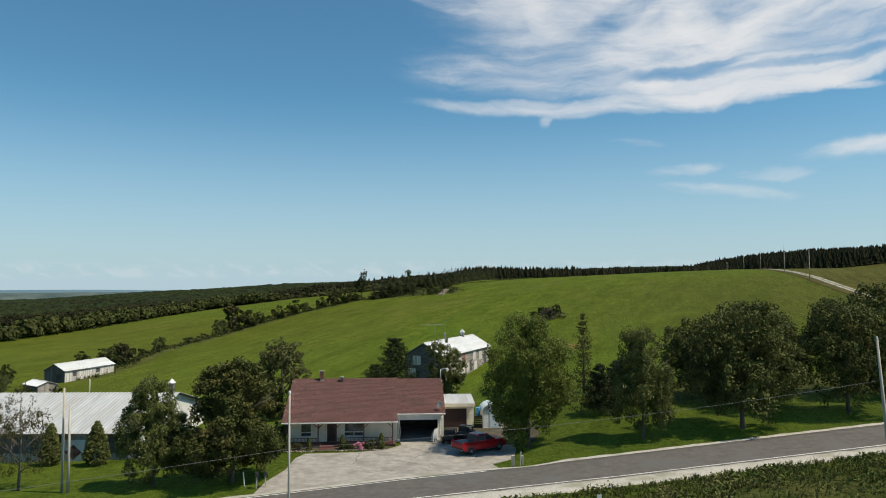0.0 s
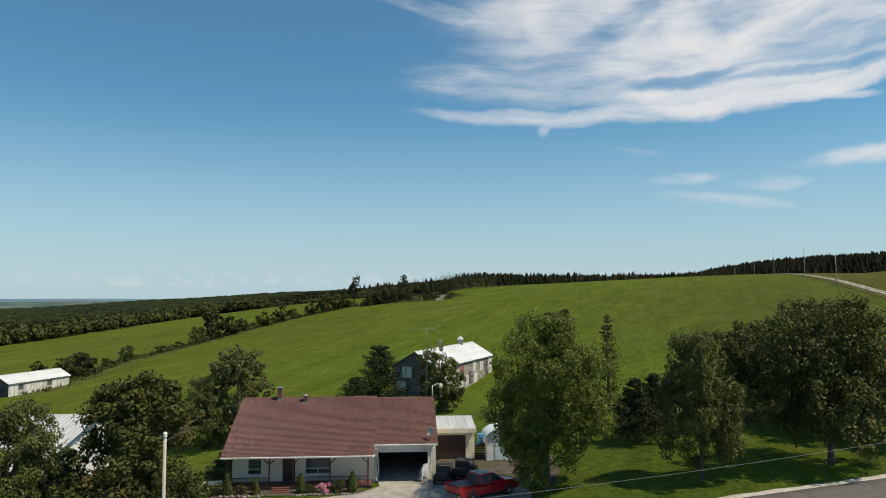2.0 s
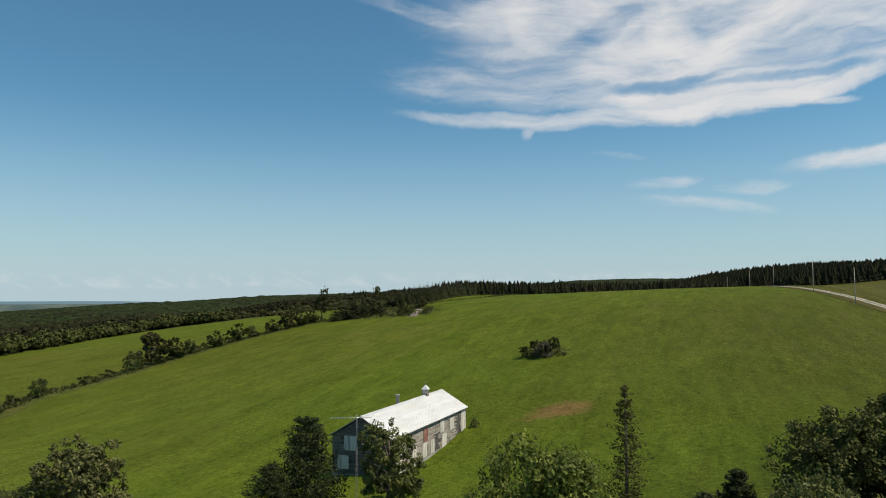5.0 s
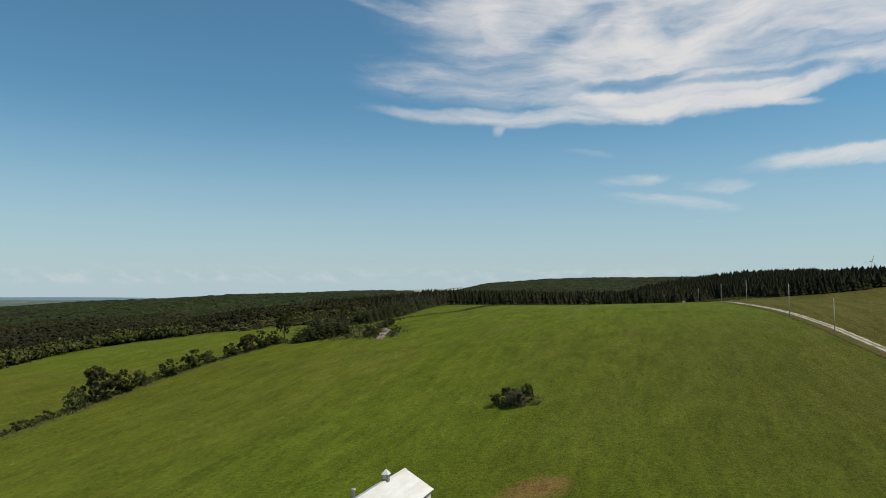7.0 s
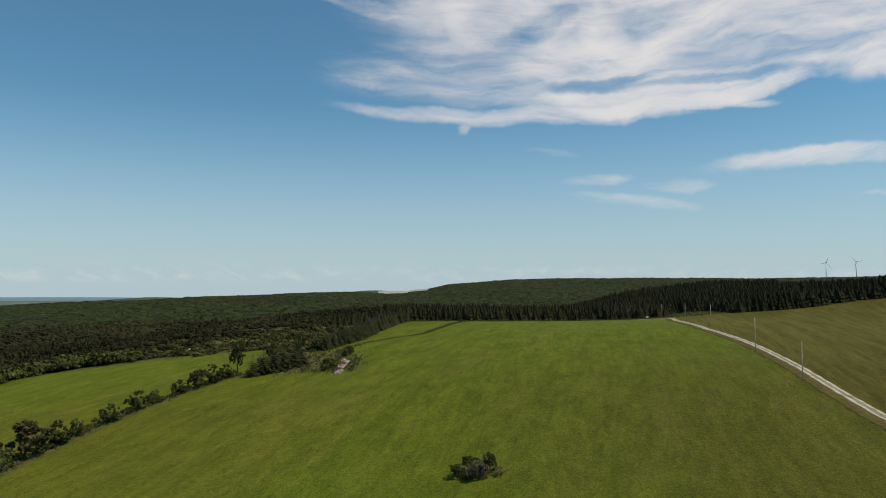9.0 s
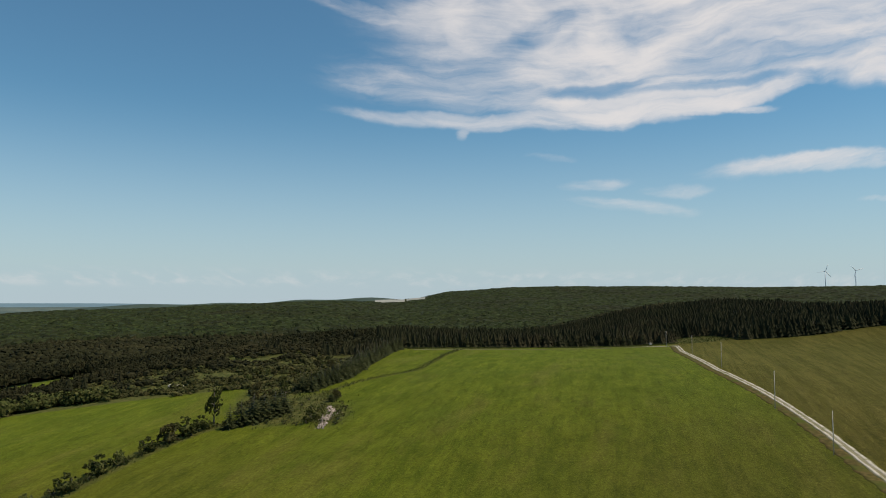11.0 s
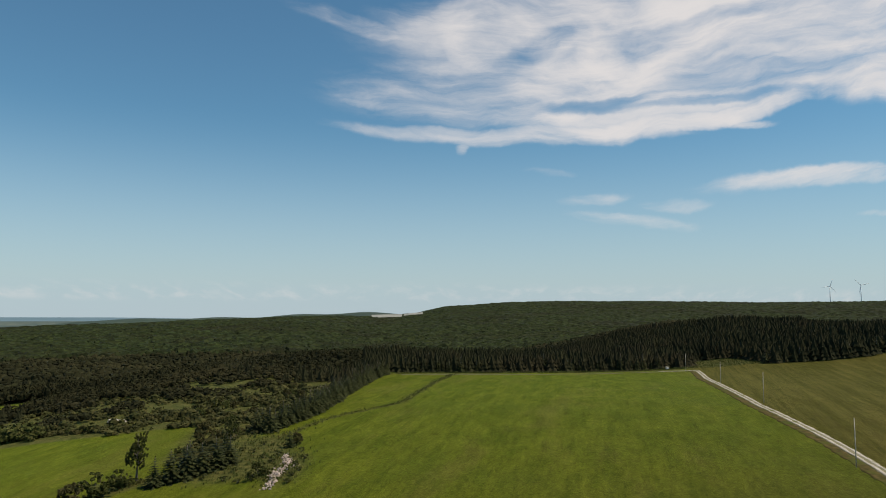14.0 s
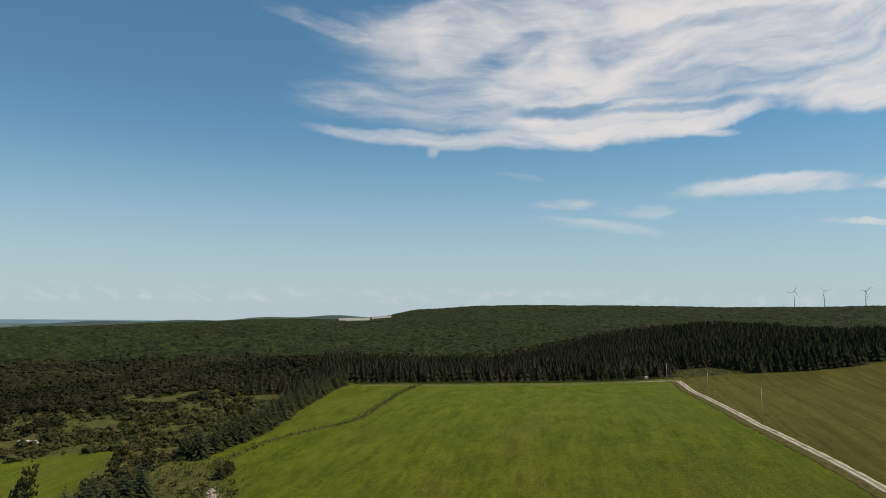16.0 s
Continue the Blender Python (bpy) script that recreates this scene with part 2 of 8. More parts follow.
LEAF_G = material("birch_leaf", [(0.08, 0.09, 0.03), (0.12, 0.125, 0.045), (0.17, 0.165, 0.065)], 0.8, 0.75, island=0.4, translucent=0.2, spec=0.1)
NEEDLE = material("spruce_needle", [(0.021, 0.026, 0.009), (0.031, 0.038, 0.013), (0.046, 0.053, 0.019)], 0.9, 0.75, island=0.35, spec=0.1)
NEEDLE_B = material("blue_spruce_needle", [(0.018, 0.026, 0.010), (0.028, 0.038, 0.014), (0.043, 0.053, 0.02)], 0.9, 0.7, island=0.35, spec=0.12)
WOODS_N = material("spruce_woods", [(0.014, 0.016, 0.008), (0.022, 0.024, 0.011), (0.034, 0.035, 0.016)], 0.03, 0.85, island=0.1, spec=0.05, stain=(0.030, 0.027, 0.014), stain_scale=0.025)
WOODS_D = material("leafy_woods", [(0.0145, 0.0160, 0.0075), (0.0225, 0.0235, 0.0105), (0.036, 0.034, 0.0155)], 0.012, 0.85, island=0.34, spec=0.05, translucent=0.1)
CANOPY = material("far_canopy", [(0.0105, 0.0155, 0.005), (0.0165, 0.024, 0.0075), (0.025, 0.034, 0.010)], 0.08, 0.9, stain=(0.015, 0.0175, 0.007), stain_scale=0.006, cells=9.0, spec=0.1)
BARK = material("bark", [(0.07, 0.055, 0.04), (0.13, 0.11, 0.09), (0.19, 0.165, 0.14)], 6, 0.9, bump=0.03, stretch=(3, 3, 0.6))
ASPHALT = material("asphalt", [(0.072, 0.064, 0.057), (0.095, 0.086, 0.077), (0.12, 0.109, 0.098)], 1.4, 0.88, bump=0.004, bump_scale=60, stain=(0.105, 0.10, 0.093), stain_scale=0.25, stretch=(1, 1, 1))
GRAVEL = material("gravel", [(0.30, 0.28, 0.24), (0.42, 0.395, 0.345), (0.52, 0.49, 0.43)], 5, 0.95, bump=0.02, bump_scale=25, stain=(0.27, 0.26, 0.19), stain_scale=0.5)
DRIVE = material("driveway_paving", [(0.235, 0.216, 0.19), (0.31, 0.287, 0.254), (0.375, 0.35, 0.312)], 1.1, 0.92, bump=0.006, bump_scale=40, stain=(0.205, 0.19, 0.166), stain_scale=0.4)
CRACK = material("filled_crack", [(0.10, 0.095, 0.085), (0.17, 0.16, 0.14)], 8, 0.95)
LINE = material("road_paint", [(0.42, 0.41, 0.38), (0.68, 0.67, 0.63), (0.75, 0.74, 0.7)], 6, 0.75, stain=(0.3, 0.29, 0.28), stain_scale=1.2)
DIRT = material("ditch_earth", [(0.04, 0.037, 0.012), (0.07, 0.056, 0.019), (0.115, 0.085, 0.034)], 0.6, 0.97, bump=0.05, stain=(0.055, 0.07, 0.012), stain_scale=0.2, spec=0.05)
EARTH = material("trodden_earth", [(0.055, 0.046, 0.036), (0.085, 0.073, 0.058), (0.12, 0.105, 0.085)], 1.5, 0.97, bump=0.02, bump_scale=20, stain=(0.06, 0.065, 0.03), stain_scale=0.4, spec=0.05)
CROWN = material("stony_track_crown", [(0.14, 0.13, 0.075), (0.20, 0.185, 0.12), (0.27, 0.25, 0.18)], 1.2, 0.95, bump=0.02, stain=(0.10, 0.105, 0.04), stain_scale=0.3, spec=0.08)
TRACK = material("wheel_track_gravel", [(0.28, 0.26, 0.215), (0.38, 0.355, 0.305), (0.46, 0.43, 0.38)], 1.5, 0.95, bump=0.02, stain=(0.22, 0.21, 0.13), stain_scale=0.3, spec=0.1)
SHINGLE = material("brown_red_shingle", [(0.090, 0.041, 0.034), (0.118, 0.053, 0.045), (0.150, 0.072, 0.060)], 3.5, 0.92, bump=0.004, bump_scale=90, island=0.36, stain=(0.095, 0.048, 0.038), stain_scale=0.35)
SIDING = material("cream_siding", [(0.74, 0.67, 0.52), (0.80, 0.73, 0.58), (0.83, 0.765, 0.62)], 1.2, 0.6, bump=0.002, island=0.04, stain=(0.66, 0.60, 0.48), stain_scale=0.5)
TRIM = material("white_trim", [(0.70, 0.69, 0.66), (0.80, 0.79, 0.76)], 2.0, 0.5, stain=(0.62, 0.6, 0.56), stain_scale=0.8)
REDWOOD = material("red_stained_wood", [(0.085, 0.030, 0.024), (0.12, 0.042, 0.034), (0.15, 0.058, 0.046)], 3, 0.7, bump=0.003, stretch=(1, 1, 4))
DARKWOOD = material("dark_brown_paint", [(0.026, 0.013, 0.012), (0.038, 0.018, 0.016), (0.052, 0.025, 0.022)], 3, 0.55, bump=0.002)
STEEL_ROOF = material("white_steel_roof", [(0.52, 0.53, 0.53), (0.60, 0.61, 0.61), (0.66, 0.67, 0.67)], 0.6, 0.42, stain=(0.56, 0.55, 0.52), stain_scale=0.25, stretch=(3, 0.4, 1))
# weathered wood, its colour set darker to suit walls in shade
BOARD = material("weathered_board", [(0.09, 0.08, 0.068), (0.14, 0.126, 0.108), (0.19, 0.172, 0.148)], 2.5, 0.95, bump=0.008, island=0.3, stretch=(1.2, 1.2, 4), stain=(0.2, 0.185, 0.16), stain_scale=0.9)
OLD_WALL = material("bleached_board", [(0.24, 0.21, 0.18), (0.33, 0.295, 0.255), (0.42, 0.38, 0.335)], 1.6, 0.95, bump=0.008, island=0.3, stretch=(1, 1, 5), stain=(0.19, 0.17, 0.145), stain_scale=0.7)
WHITEWASH = material("peeling_whitewash", [(0.50, 0.47, 0.41), (0.62, 0.59, 0.53), (0.70, 0.675, 0.62)], 1.8, 0.92, bump=0.006, island=0.22, stretch=(4, 4, 0.5), stain=(0.33, 0.30, 0.26), stain_scale=0.9)
OLD_RED = material("faded_red_paint", [(0.17, 0.06, 0.045), (0.24, 0.09, 0.07), (0.29, 0.13, 0.10)], 2, 0.9, island=0.1, stain=(0.3, 0.2, 0.16), stain_scale=1.0)
BRICK = material("chimney_brick", [(0.15, 0.06, 0.045), (0.22, 0.09, 0.065), (0.27, 0.12, 0.09)], 9, 0.95, bump=0.006, each=0.15)
MORTAR = material("mortar", [(0.28, 0.26, 0.24), (0.38, 0.36, 0.33)], 12, 0.95)
CONCRETE = material("concrete", [(0.32, 0.31, 0.29), (0.42, 0.41, 0.385), (0.5, 0.485, 0.46)], 2.5, 0.92, bump=0.005, stain=(0.26, 0.25, 0.23))
# the gloom of closed rooms is put into this colour
SHADE_IN = material("shade_dark_interior", [(0.05, 0.047, 0.043), (0.085, 0.08, 0.073), (0.12, 0.113, 0.105)], 1.5, 0.9)
GLASS = glass("window_glass", (0.42, 0.46, 0.47))
CURTAIN = material("pale_curtain", [(0.28, 0.29, 0.28), (0.38, 0.39, 0.38)], 5, 0.9, stretch=(6, 6, 0.4))
RED_CAR = material("red_car_paint", [(0.30, 0.004, 0.012), (0.36, 0.006, 0.016)], 2, 0.3, coat=0.35, spec=0.25)
TINTED = material("tinted_car_glass", [(0.008, 0.009, 0.011), (0.014, 0.015, 0.018)], 2, 0.12, spec=0.25)
DULL_STEEL = material("dull_steel_roof", [(0.36, 0.37, 0.37), (0.43, 0.44, 0.44), (0.49, 0.50, 0.50)], 0.6, 0.5, stain=(0.38, 0.37, 0.35), stain_scale=0.25, stretch=(3, 0.4, 1))
BLACK = material("black_plastic", [(0.014, 0.014, 0.015), (0.03, 0.03, 0.031)], 8, 0.6, bump=0.002)
VINYL = material("black_vinyl_cover", [(0.022, 0.023, 0.025), (0.04, 0.041, 0.044)], 6, 0.5, bump=0.003)
TYRE = material("tyre_rubber", [(0.013, 0.013, 0.013), (0.026, 0.025, 0.024)], 12, 0.85, bump=0.004)
CHROME = material("bright_metal", [(0.5, 0.5, 0.52), (0.66, 0.66, 0.68)], 6, 0.25, metal=1.0)
GALV = material("galvanised_steel", [(0.26, 0.26, 0.255), (0.38, 0.38, 0.37)], 6, 0.6, metal=0.25)
DULL_IRON = material("dull_iron", [(0.10, 0.10, 0.095), (0.17, 0.165, 0.155)], 6, 0.75, metal=0.1)
TAIL = material("tail_lamp_red", [(0.35, 0.012, 0.012), (0.5, 0.02, 0.02)], 3, 0.2, coat=0.6)
LENS = material("lamp_lens", [(0.72, 0.73, 0.72), (0.82, 0.83, 0.82)], 3, 0.25)
POLE = material("weathered_pole_wood", [(0.34, 0.305, 0.25), (0.45, 0.41, 0.345), (0.54, 0.50, 0.43)], 3, 0.92, bump=0.006, stretch=(5, 5, 0.3), stain=(0.24, 0.215, 0.18))
YELLOW_POLE = material("tan_pole_wood", [(0.36, 0.33, 0.28), (0.46, 0.43, 0.37), (0.55, 0.51, 0.45)], 3, 0.9, bump=0.006, stretch=(5, 5, 0.3))
WIRE = material("cable_sheath", [(0.10, 0.10, 0.10), (0.16, 0.16, 0.16)], 4, 0.6)
ALU = material("aluminium", [(0.42, 0.43, 0.44), (0.54, 0.55, 0.56)], 5, 0.35, metal=0.6)
BLUE = material("blue_plastic", [(0.06, 0.27, 0.50), (0.09, 0.34, 0.58)], 2, 0.45)
PALE_BLUE = material("pale_blue_sheet", [(0.50, 0.62, 0.68), (0.60, 0.71, 0.76), (0.68, 0.77, 0.81)], 1.5, 0.5, stain=(0.45, 0.55, 0.6))
STONE = material("field_stone", [(0.20, 0.155, 0.125), (0.32, 0.262, 0.22), (0.44, 0.375, 0.325)], 3, 0.95, bump=0.03, each=0.2)
PALE_STONE = material("pale_rock", [(0.27, 0.25, 0.225), (0.37, 0.35, 0.32), (0.46, 0.44, 0.41)], 2, 0.95, bump=0.03)
PINK = material("pink_blossom", [(0.55, 0.16, 0.27), (0.68, 0.27, 0.38), (0.75, 0.42, 0.5)], 6, 0.6, island=0.2, translucent=0.25)
TURBINE = material("turbine_white", [(0.80, 0.81, 0.82), (0.86, 0.87, 0.88)], 0.5, 0.5)
# the haze of distance is put into these bluish land colours
HAZE_LAND = material("fields_with_haze", [(0.055, 0.085, 0.085), (0.085, 0.115, 0.105), (0.135, 0.155, 0.13)], 0.012, 0.95, stain=(0.04, 0.068, 0.072), stain_scale=0.006, stretch=(1, 1, 3), spec=0.1)
FAR_WATER = material("far_water", [(0.10, 0.165, 0.20), (0.12, 0.19, 0.23)], 0.003, 0.6, spec=0.2)
PALE_FIELD = material("ripe_grain_field", [(0.20, 0.21, 0.19), (0.28, 0.285, 0.26)], 0.05, 0.95)
# bluish tint stands in for haze over the far woods
HAZY_HILL = material("hill_woods_with_haze", [(0.030, 0.050, 0.042), (0.045, 0.068, 0.055), (0.060, 0.082, 0.064)], 0.02, 0.95, stain=(0.035, 0.055, 0.05), stain_scale=0.004, spec=0.1)
SCRUB = material("scrub_leaves", [(0.026, 0.030, 0.010), (0.045, 0.048, 0.016), (0.078, 0.070, 0.026)], 0.25, 0.85, island=0.4, spec=0.08, translucent=0.1)
STRAW = material("dry_grass_strip", [(0.07, 0.075, 0.035), (0.12, 0.118, 0.062), (0.17, 0.16, 0.10)], 0.6, 0.95, bump=0.05, spec=0.05)
WEED = material("bank_weeds", [(0.055, 0.078, 0.016), (0.09, 0.11, 0.026), (0.15, 0.14, 0.05)], 0.25, 0.85, island=0.4, translucent=0.15, spec=0.2)


# ---- small builders ----
def part(name, bm, mat, parent=None, label="", kind=""):
    me = bpy.data.meshes.new(name)
    bm.normal_update()
    bm.to_mesh(me)
    bm.free()
    me.materials.append(mat)
    ob = new(name, me)
    ob.parent = parent
    return tagged(ob, label=label, kind=kind)


def raw(name, verts, faces, mat, parent=None, label="", kind="", flat=True):
    """A mesh object from arrays of corners and faces with the same number of sides."""
    me = bpy.data.meshes.new(name)
    verts, faces = np.asarray(verts, np.float32), np.asarray(faces, np.int32)
    me.vertices.add(len(verts))
    me.vertices.foreach_set("co", verts.ravel())
    k = faces.shape[1]
    me.loops.add(faces.size)
    me.loops.foreach_set("vertex_index", faces.ravel())
    me.polygons.add(len(faces))
    me.polygons.foreach_set("loop_start", np.arange(0, faces.size, k, dtype=np.int32))
    me.polygons.foreach_set("use_smooth", np.full(len(faces), not flat))
    me.update(calc_edges=True)
    me.materials.append(mat)
    ob = new(name, me)
    ob.parent = parent
    return tagged(ob, label=label, kind=kind)


def thing(name, m, label, category, group="", kind=""):
    ob = new(name)
    ob.matrix_basis = m
    return tagged(ob, label, category, group, kind)


def box(bm, x0, x1, y0, y1, z0, z1, bevel=0.0):
    r = bmesh.ops.create_cube(bm, size=1.0, matrix=Matrix.LocRotScale(((x0 + x1) / 2, (y0 + y1) / 2, (z0 + z1) / 2), None, (x1 - x0, y1 - y0, z1 - z0)))
    if bevel:
        edges = list({e for v in r["verts"] for e in v.link_edges})
        bmesh.ops.bevel(bm, geom=edges, offset=bevel, segments=2, affect="EDGES", profile=0.5)
    return bm


def boxed(*a, **k):
    return box(bmesh.new(), *a, **k)


def tube(bm, points, radii, sides=8, cap=True):
    rings, pts = [], [Vector(p) for p in points]
    for i, p in enumerate(pts):
        d = (pts[min(i + 1, len(pts) - 1)] - pts[max(i - 1, 0)]).normalized()
        q = d.to_track_quat("Z", "Y")
        rings.append([bm.verts.new(p + q @ Vector((radii[i] * math.cos(a), radii[i] * math.sin(a), 0)))
                      for a in (2 * math.pi * k / sides for k in range(sides))])
    for a, b in zip(rings, rings[1:]):
        for k in range(sides):
            f = bm.faces.new((a[k], a[(k + 1) % sides], b[(k + 1) % sides], b[k]))
            f.smooth = True
    if cap:
        bm.faces.new(rings[0][::-1])
        bm.faces.new(rings[-1])
    return bm


def prism(bm, outline, y0, y1):
    """A solid with an outline in x and z, from y0 to y1."""
    a = [bm.verts.new((x, y0, z)) for x, z in outline]
    b = [bm.verts.new((x, y1, z)) for x, z in outline]
    bm.faces.new(a)
    bm.faces.new(b[::-1])
    n = len(a)
    for k in range(n):
        bm.faces.new((a[(k + 1) % n], a[k], b[k], b[(k + 1) % n]))
    bmesh.ops.recalc_face_normals(bm, faces=bm.faces[:])
    return bm


def lathe(bm, profile, sides=16, m=Matrix()):
    rings = [[bm.verts.new(m @ Vector((r * math.cos(a), r * math.sin(a), z))) for a in (2 * math.pi * k / sides for k in range(sides))] for r, z in profile]
    for a, b in zip(rings, rings[1:]):
        for k in range(sides):
            bm.faces.new((a[k], a[(k + 1) % sides], b[(k + 1) % sides], b[k])).smooth = True
    bm.faces.new(rings[0][::-1])
    bm.faces.new(rings[-1])
    return bm


# ---- the lie of the land ----
HILL = np.array([0.283, 5.845, 0.526, 0.895, 6.516, 5.557, -3.3, -0.268, -2.574, -1.72, -0.191, 0.222, 0.157, 1.057])


def knee(v, at, slope):
    return np.where(v > at, at + (v - at) * slope, v)


def step(v, lo, hi):
    s = np.clip((v - lo) / (hi - lo), 0, 1)
    return s * s * (3 - 2 * s)


def waves(x, y, size, seed):
    """Smooth unevenness, about -1 to 1."""
    a = np.sin(x / size + seed) * np.cos(y / size * 1.13 - seed * 1.7)
    b = np.sin((x * 0.6 + y * 0.8) / size * 1.9 + seed * 2.3) * 0.5
    c = np.cos((x * 0.9 - y * 0.5) / size * 3.1 + seed * 0.7) * 0.3
    return (a + b + c) / 1.5


def near_land(x, y):
    xc = -knee(-knee(x, 260, 0.72), 170, 0.3)
    yc = -knee(-knee(y, 520, 0.35), -50, 0.2)
    u, v = xc / 100, (yc - 80) / 100
    terms = np.stack([u * 0 + 1, u, v, u * u, u * v, v * v, u**3, u * u * v, u * v * v, v**3, u * u * v * v, u * v**3, v**4, u**3 * v], -1)
    z = terms @ HILL
    z = z - 1.4 * np.exp(-((x - 3) ** 2 + (y - 133) ** 2) / 450) - 0.8 * np.exp(-((x + 84) ** 2 + (y - 160) ** 2) / 900)
    z = z + 1.0 * np.exp(-((x + 4) ** 2 + (y - 121.5) ** 2) / 45)
    pad = step(y, 62, 70) * (1 - step(y, 90, 100)) * step(x, -22, -17) * (1 - step(x, 7, 12))
    return z * (1 - pad) + pad * (0.02 * (x + 5) * 0.3)


def land(x, y):
    x, y = np.asarray(x, float), np.asarray(y, float)
    near = near_land(x, y)
    r, az = np.hypot(x - 20, y - 100), np.degrees(np.arctan2(x - 20, np.maximum(y - 100, 1)))
    valley = -8 - 22 * (1 - step(az, -38, -22))
    crest = np.interp(az, [-60, -38, -32, -25.5, -20, -13, -5, -3, 0.5, 3, 4.8, 6, 7.4, 12.5, 25, 29, 40], [-32, -30, -22, -7, 6, 19, 29, 31, 33, 38, 46, 62, 80, 99, 100, 96, 101])
    far = valley + (crest - valley) * step(r, 850, 1900 + 1500 * step(az, -6, 6))
    far = far + 48 * step(az, 8, 26) * (1 - 0.6 * step(az, 29, 40)) * (1 - step(r, 850, 1500))
    far = far + 4 * waves(x, y, 170, 2.0) * step(r, 600, 1100) + 4 * waves(x, y, 420, 5.0) * step(r, 900, 1600) - 45 * step(r - 1100 * step(az, -6, 6), 2600, 3400)
    w = step(r, 500, 900)
    back = step(-y, 0, 300)
    return (near * (1 - w) + far * w) * (1 - back)


def lz(x, y):
    return float(land(np.array([x]), np.array([y]))[0])


# lines of the plan
TRACK_LINE = [(108, 150), (114, 175), (119, 200), (126, 225), (134, 250), (142, 278), (148, 300), (162, 360), (178, 410), (195, 460), (212, 500), (218, 516)]
HEDGE_LINE = [(-82, 160), (-82, 184), (-83, 201), (-79, 216), (-75, 232), (-72, 248), (-66, 272), (-60, 290), (-52, 310), (-42, 326), (-30, 332), (-17, 334)]
DITCH_LINE = [(76, 524), (62, 486), (48, 440), (40, 415), (32, 406), (17, 396), (8, 386), (3, 378), (-2, 366), (-4, 352)]
SPRUCE_LINE = [(-16, 364), (-10, 372), (-1, 387), (8, 406), (18, 450), (30, 502), (40, 532)]
LEFT_EDGE = [(-153, 225), (-150, 267), (-148, 314), (-146, 350), (-150, 375), (-143, 397), (-130, 411), (-97, 411), (-72, 403), (-53, 398), (-38, 395)]


def along(line, count=None, gap=None):
    pts = np.array(line, float)
    seg = np.hypot(*np.diff(pts, axis=0).T)
    s = np.r_[0, np.cumsum(seg)]
    t = np.linspace(0, s[-1], count) if count else np.arange(0, s[-1], gap)
    return np.stack([np.interp(t, s, pts[:, 0]), np.interp(t, s, pts[:, 1])], -1)


def line_distance(x, y, line):
    best = np.full(np.shape(x), 1e9)
    for (ax, ay), (bx, by) in zip(line, line[1:]):
        dx, dy = bx - ax, by - ay
        t = np.clip(((x - ax) * dx + (y - ay) * dy) / (dx * dx + dy * dy), 0, 1)
        best = np.minimum(best, np.hypot(x - ax - t * dx, y - ay - t * dy))
    return best


def line_x(y, line):
    pts = sorted((b, a) for a, b in line)
    return np.interp(y, [p[0] for p in pts], [p[1] for p in pts])


def woods_mask(x, y):
    """1 where forest stands, 0 in the open."""
    far_edge = 538 + 3 * np.sin(x / 17)
    m = step(y, far_edge - 2, far_edge + 2) * step(x, 30, 42)
    clearing = step(x, 226, 234) * (1 - step(x, 262, 270)) * (1 - step(y, 560, 572))
    right = step(x, 255, 262) * step(y, 512 + 4 * np.sin(x / 13) - 0.06 * (x - 260), 516 + 4 * np.sin(x / 13) - 0.06 * (x - 260))
    m = np.maximum(m * (1 - clearing), right * (1 - clearing))
    row = line_x(y, SPRUCE_LINE)
    left = step(y, 455, 470) * step(-x, -row + 1, -row + 5)
    left2 = step(y, np.interp(x, [-130, -97, -60, 0], [424, 424, 470, 470]), np.interp(x, [-130, -97, -60, 0], [434, 440, 480, 480])) * step(-x, 40, 70)
    beyond = step(-x - 8 * np.sin(y / 31) - 3 * np.sin(y / 9), 152, 162) * step(y, 200, 225)
    left2 = np.maximum(left2, beyond)
    patch = np.exp(-(((x + 214) / 42) ** 2 + ((y - 606) / 72) ** 2) ** 2)
    m = np.maximum(m, np.maximum(left, left2)) * (1 - step(patch, 0.3, 0.5))
    return np.clip(m + step(-x, 300, 320) * step(y, 250, 300) + step(x, 420, 440) * step(y, 380, 420), 0, 1)


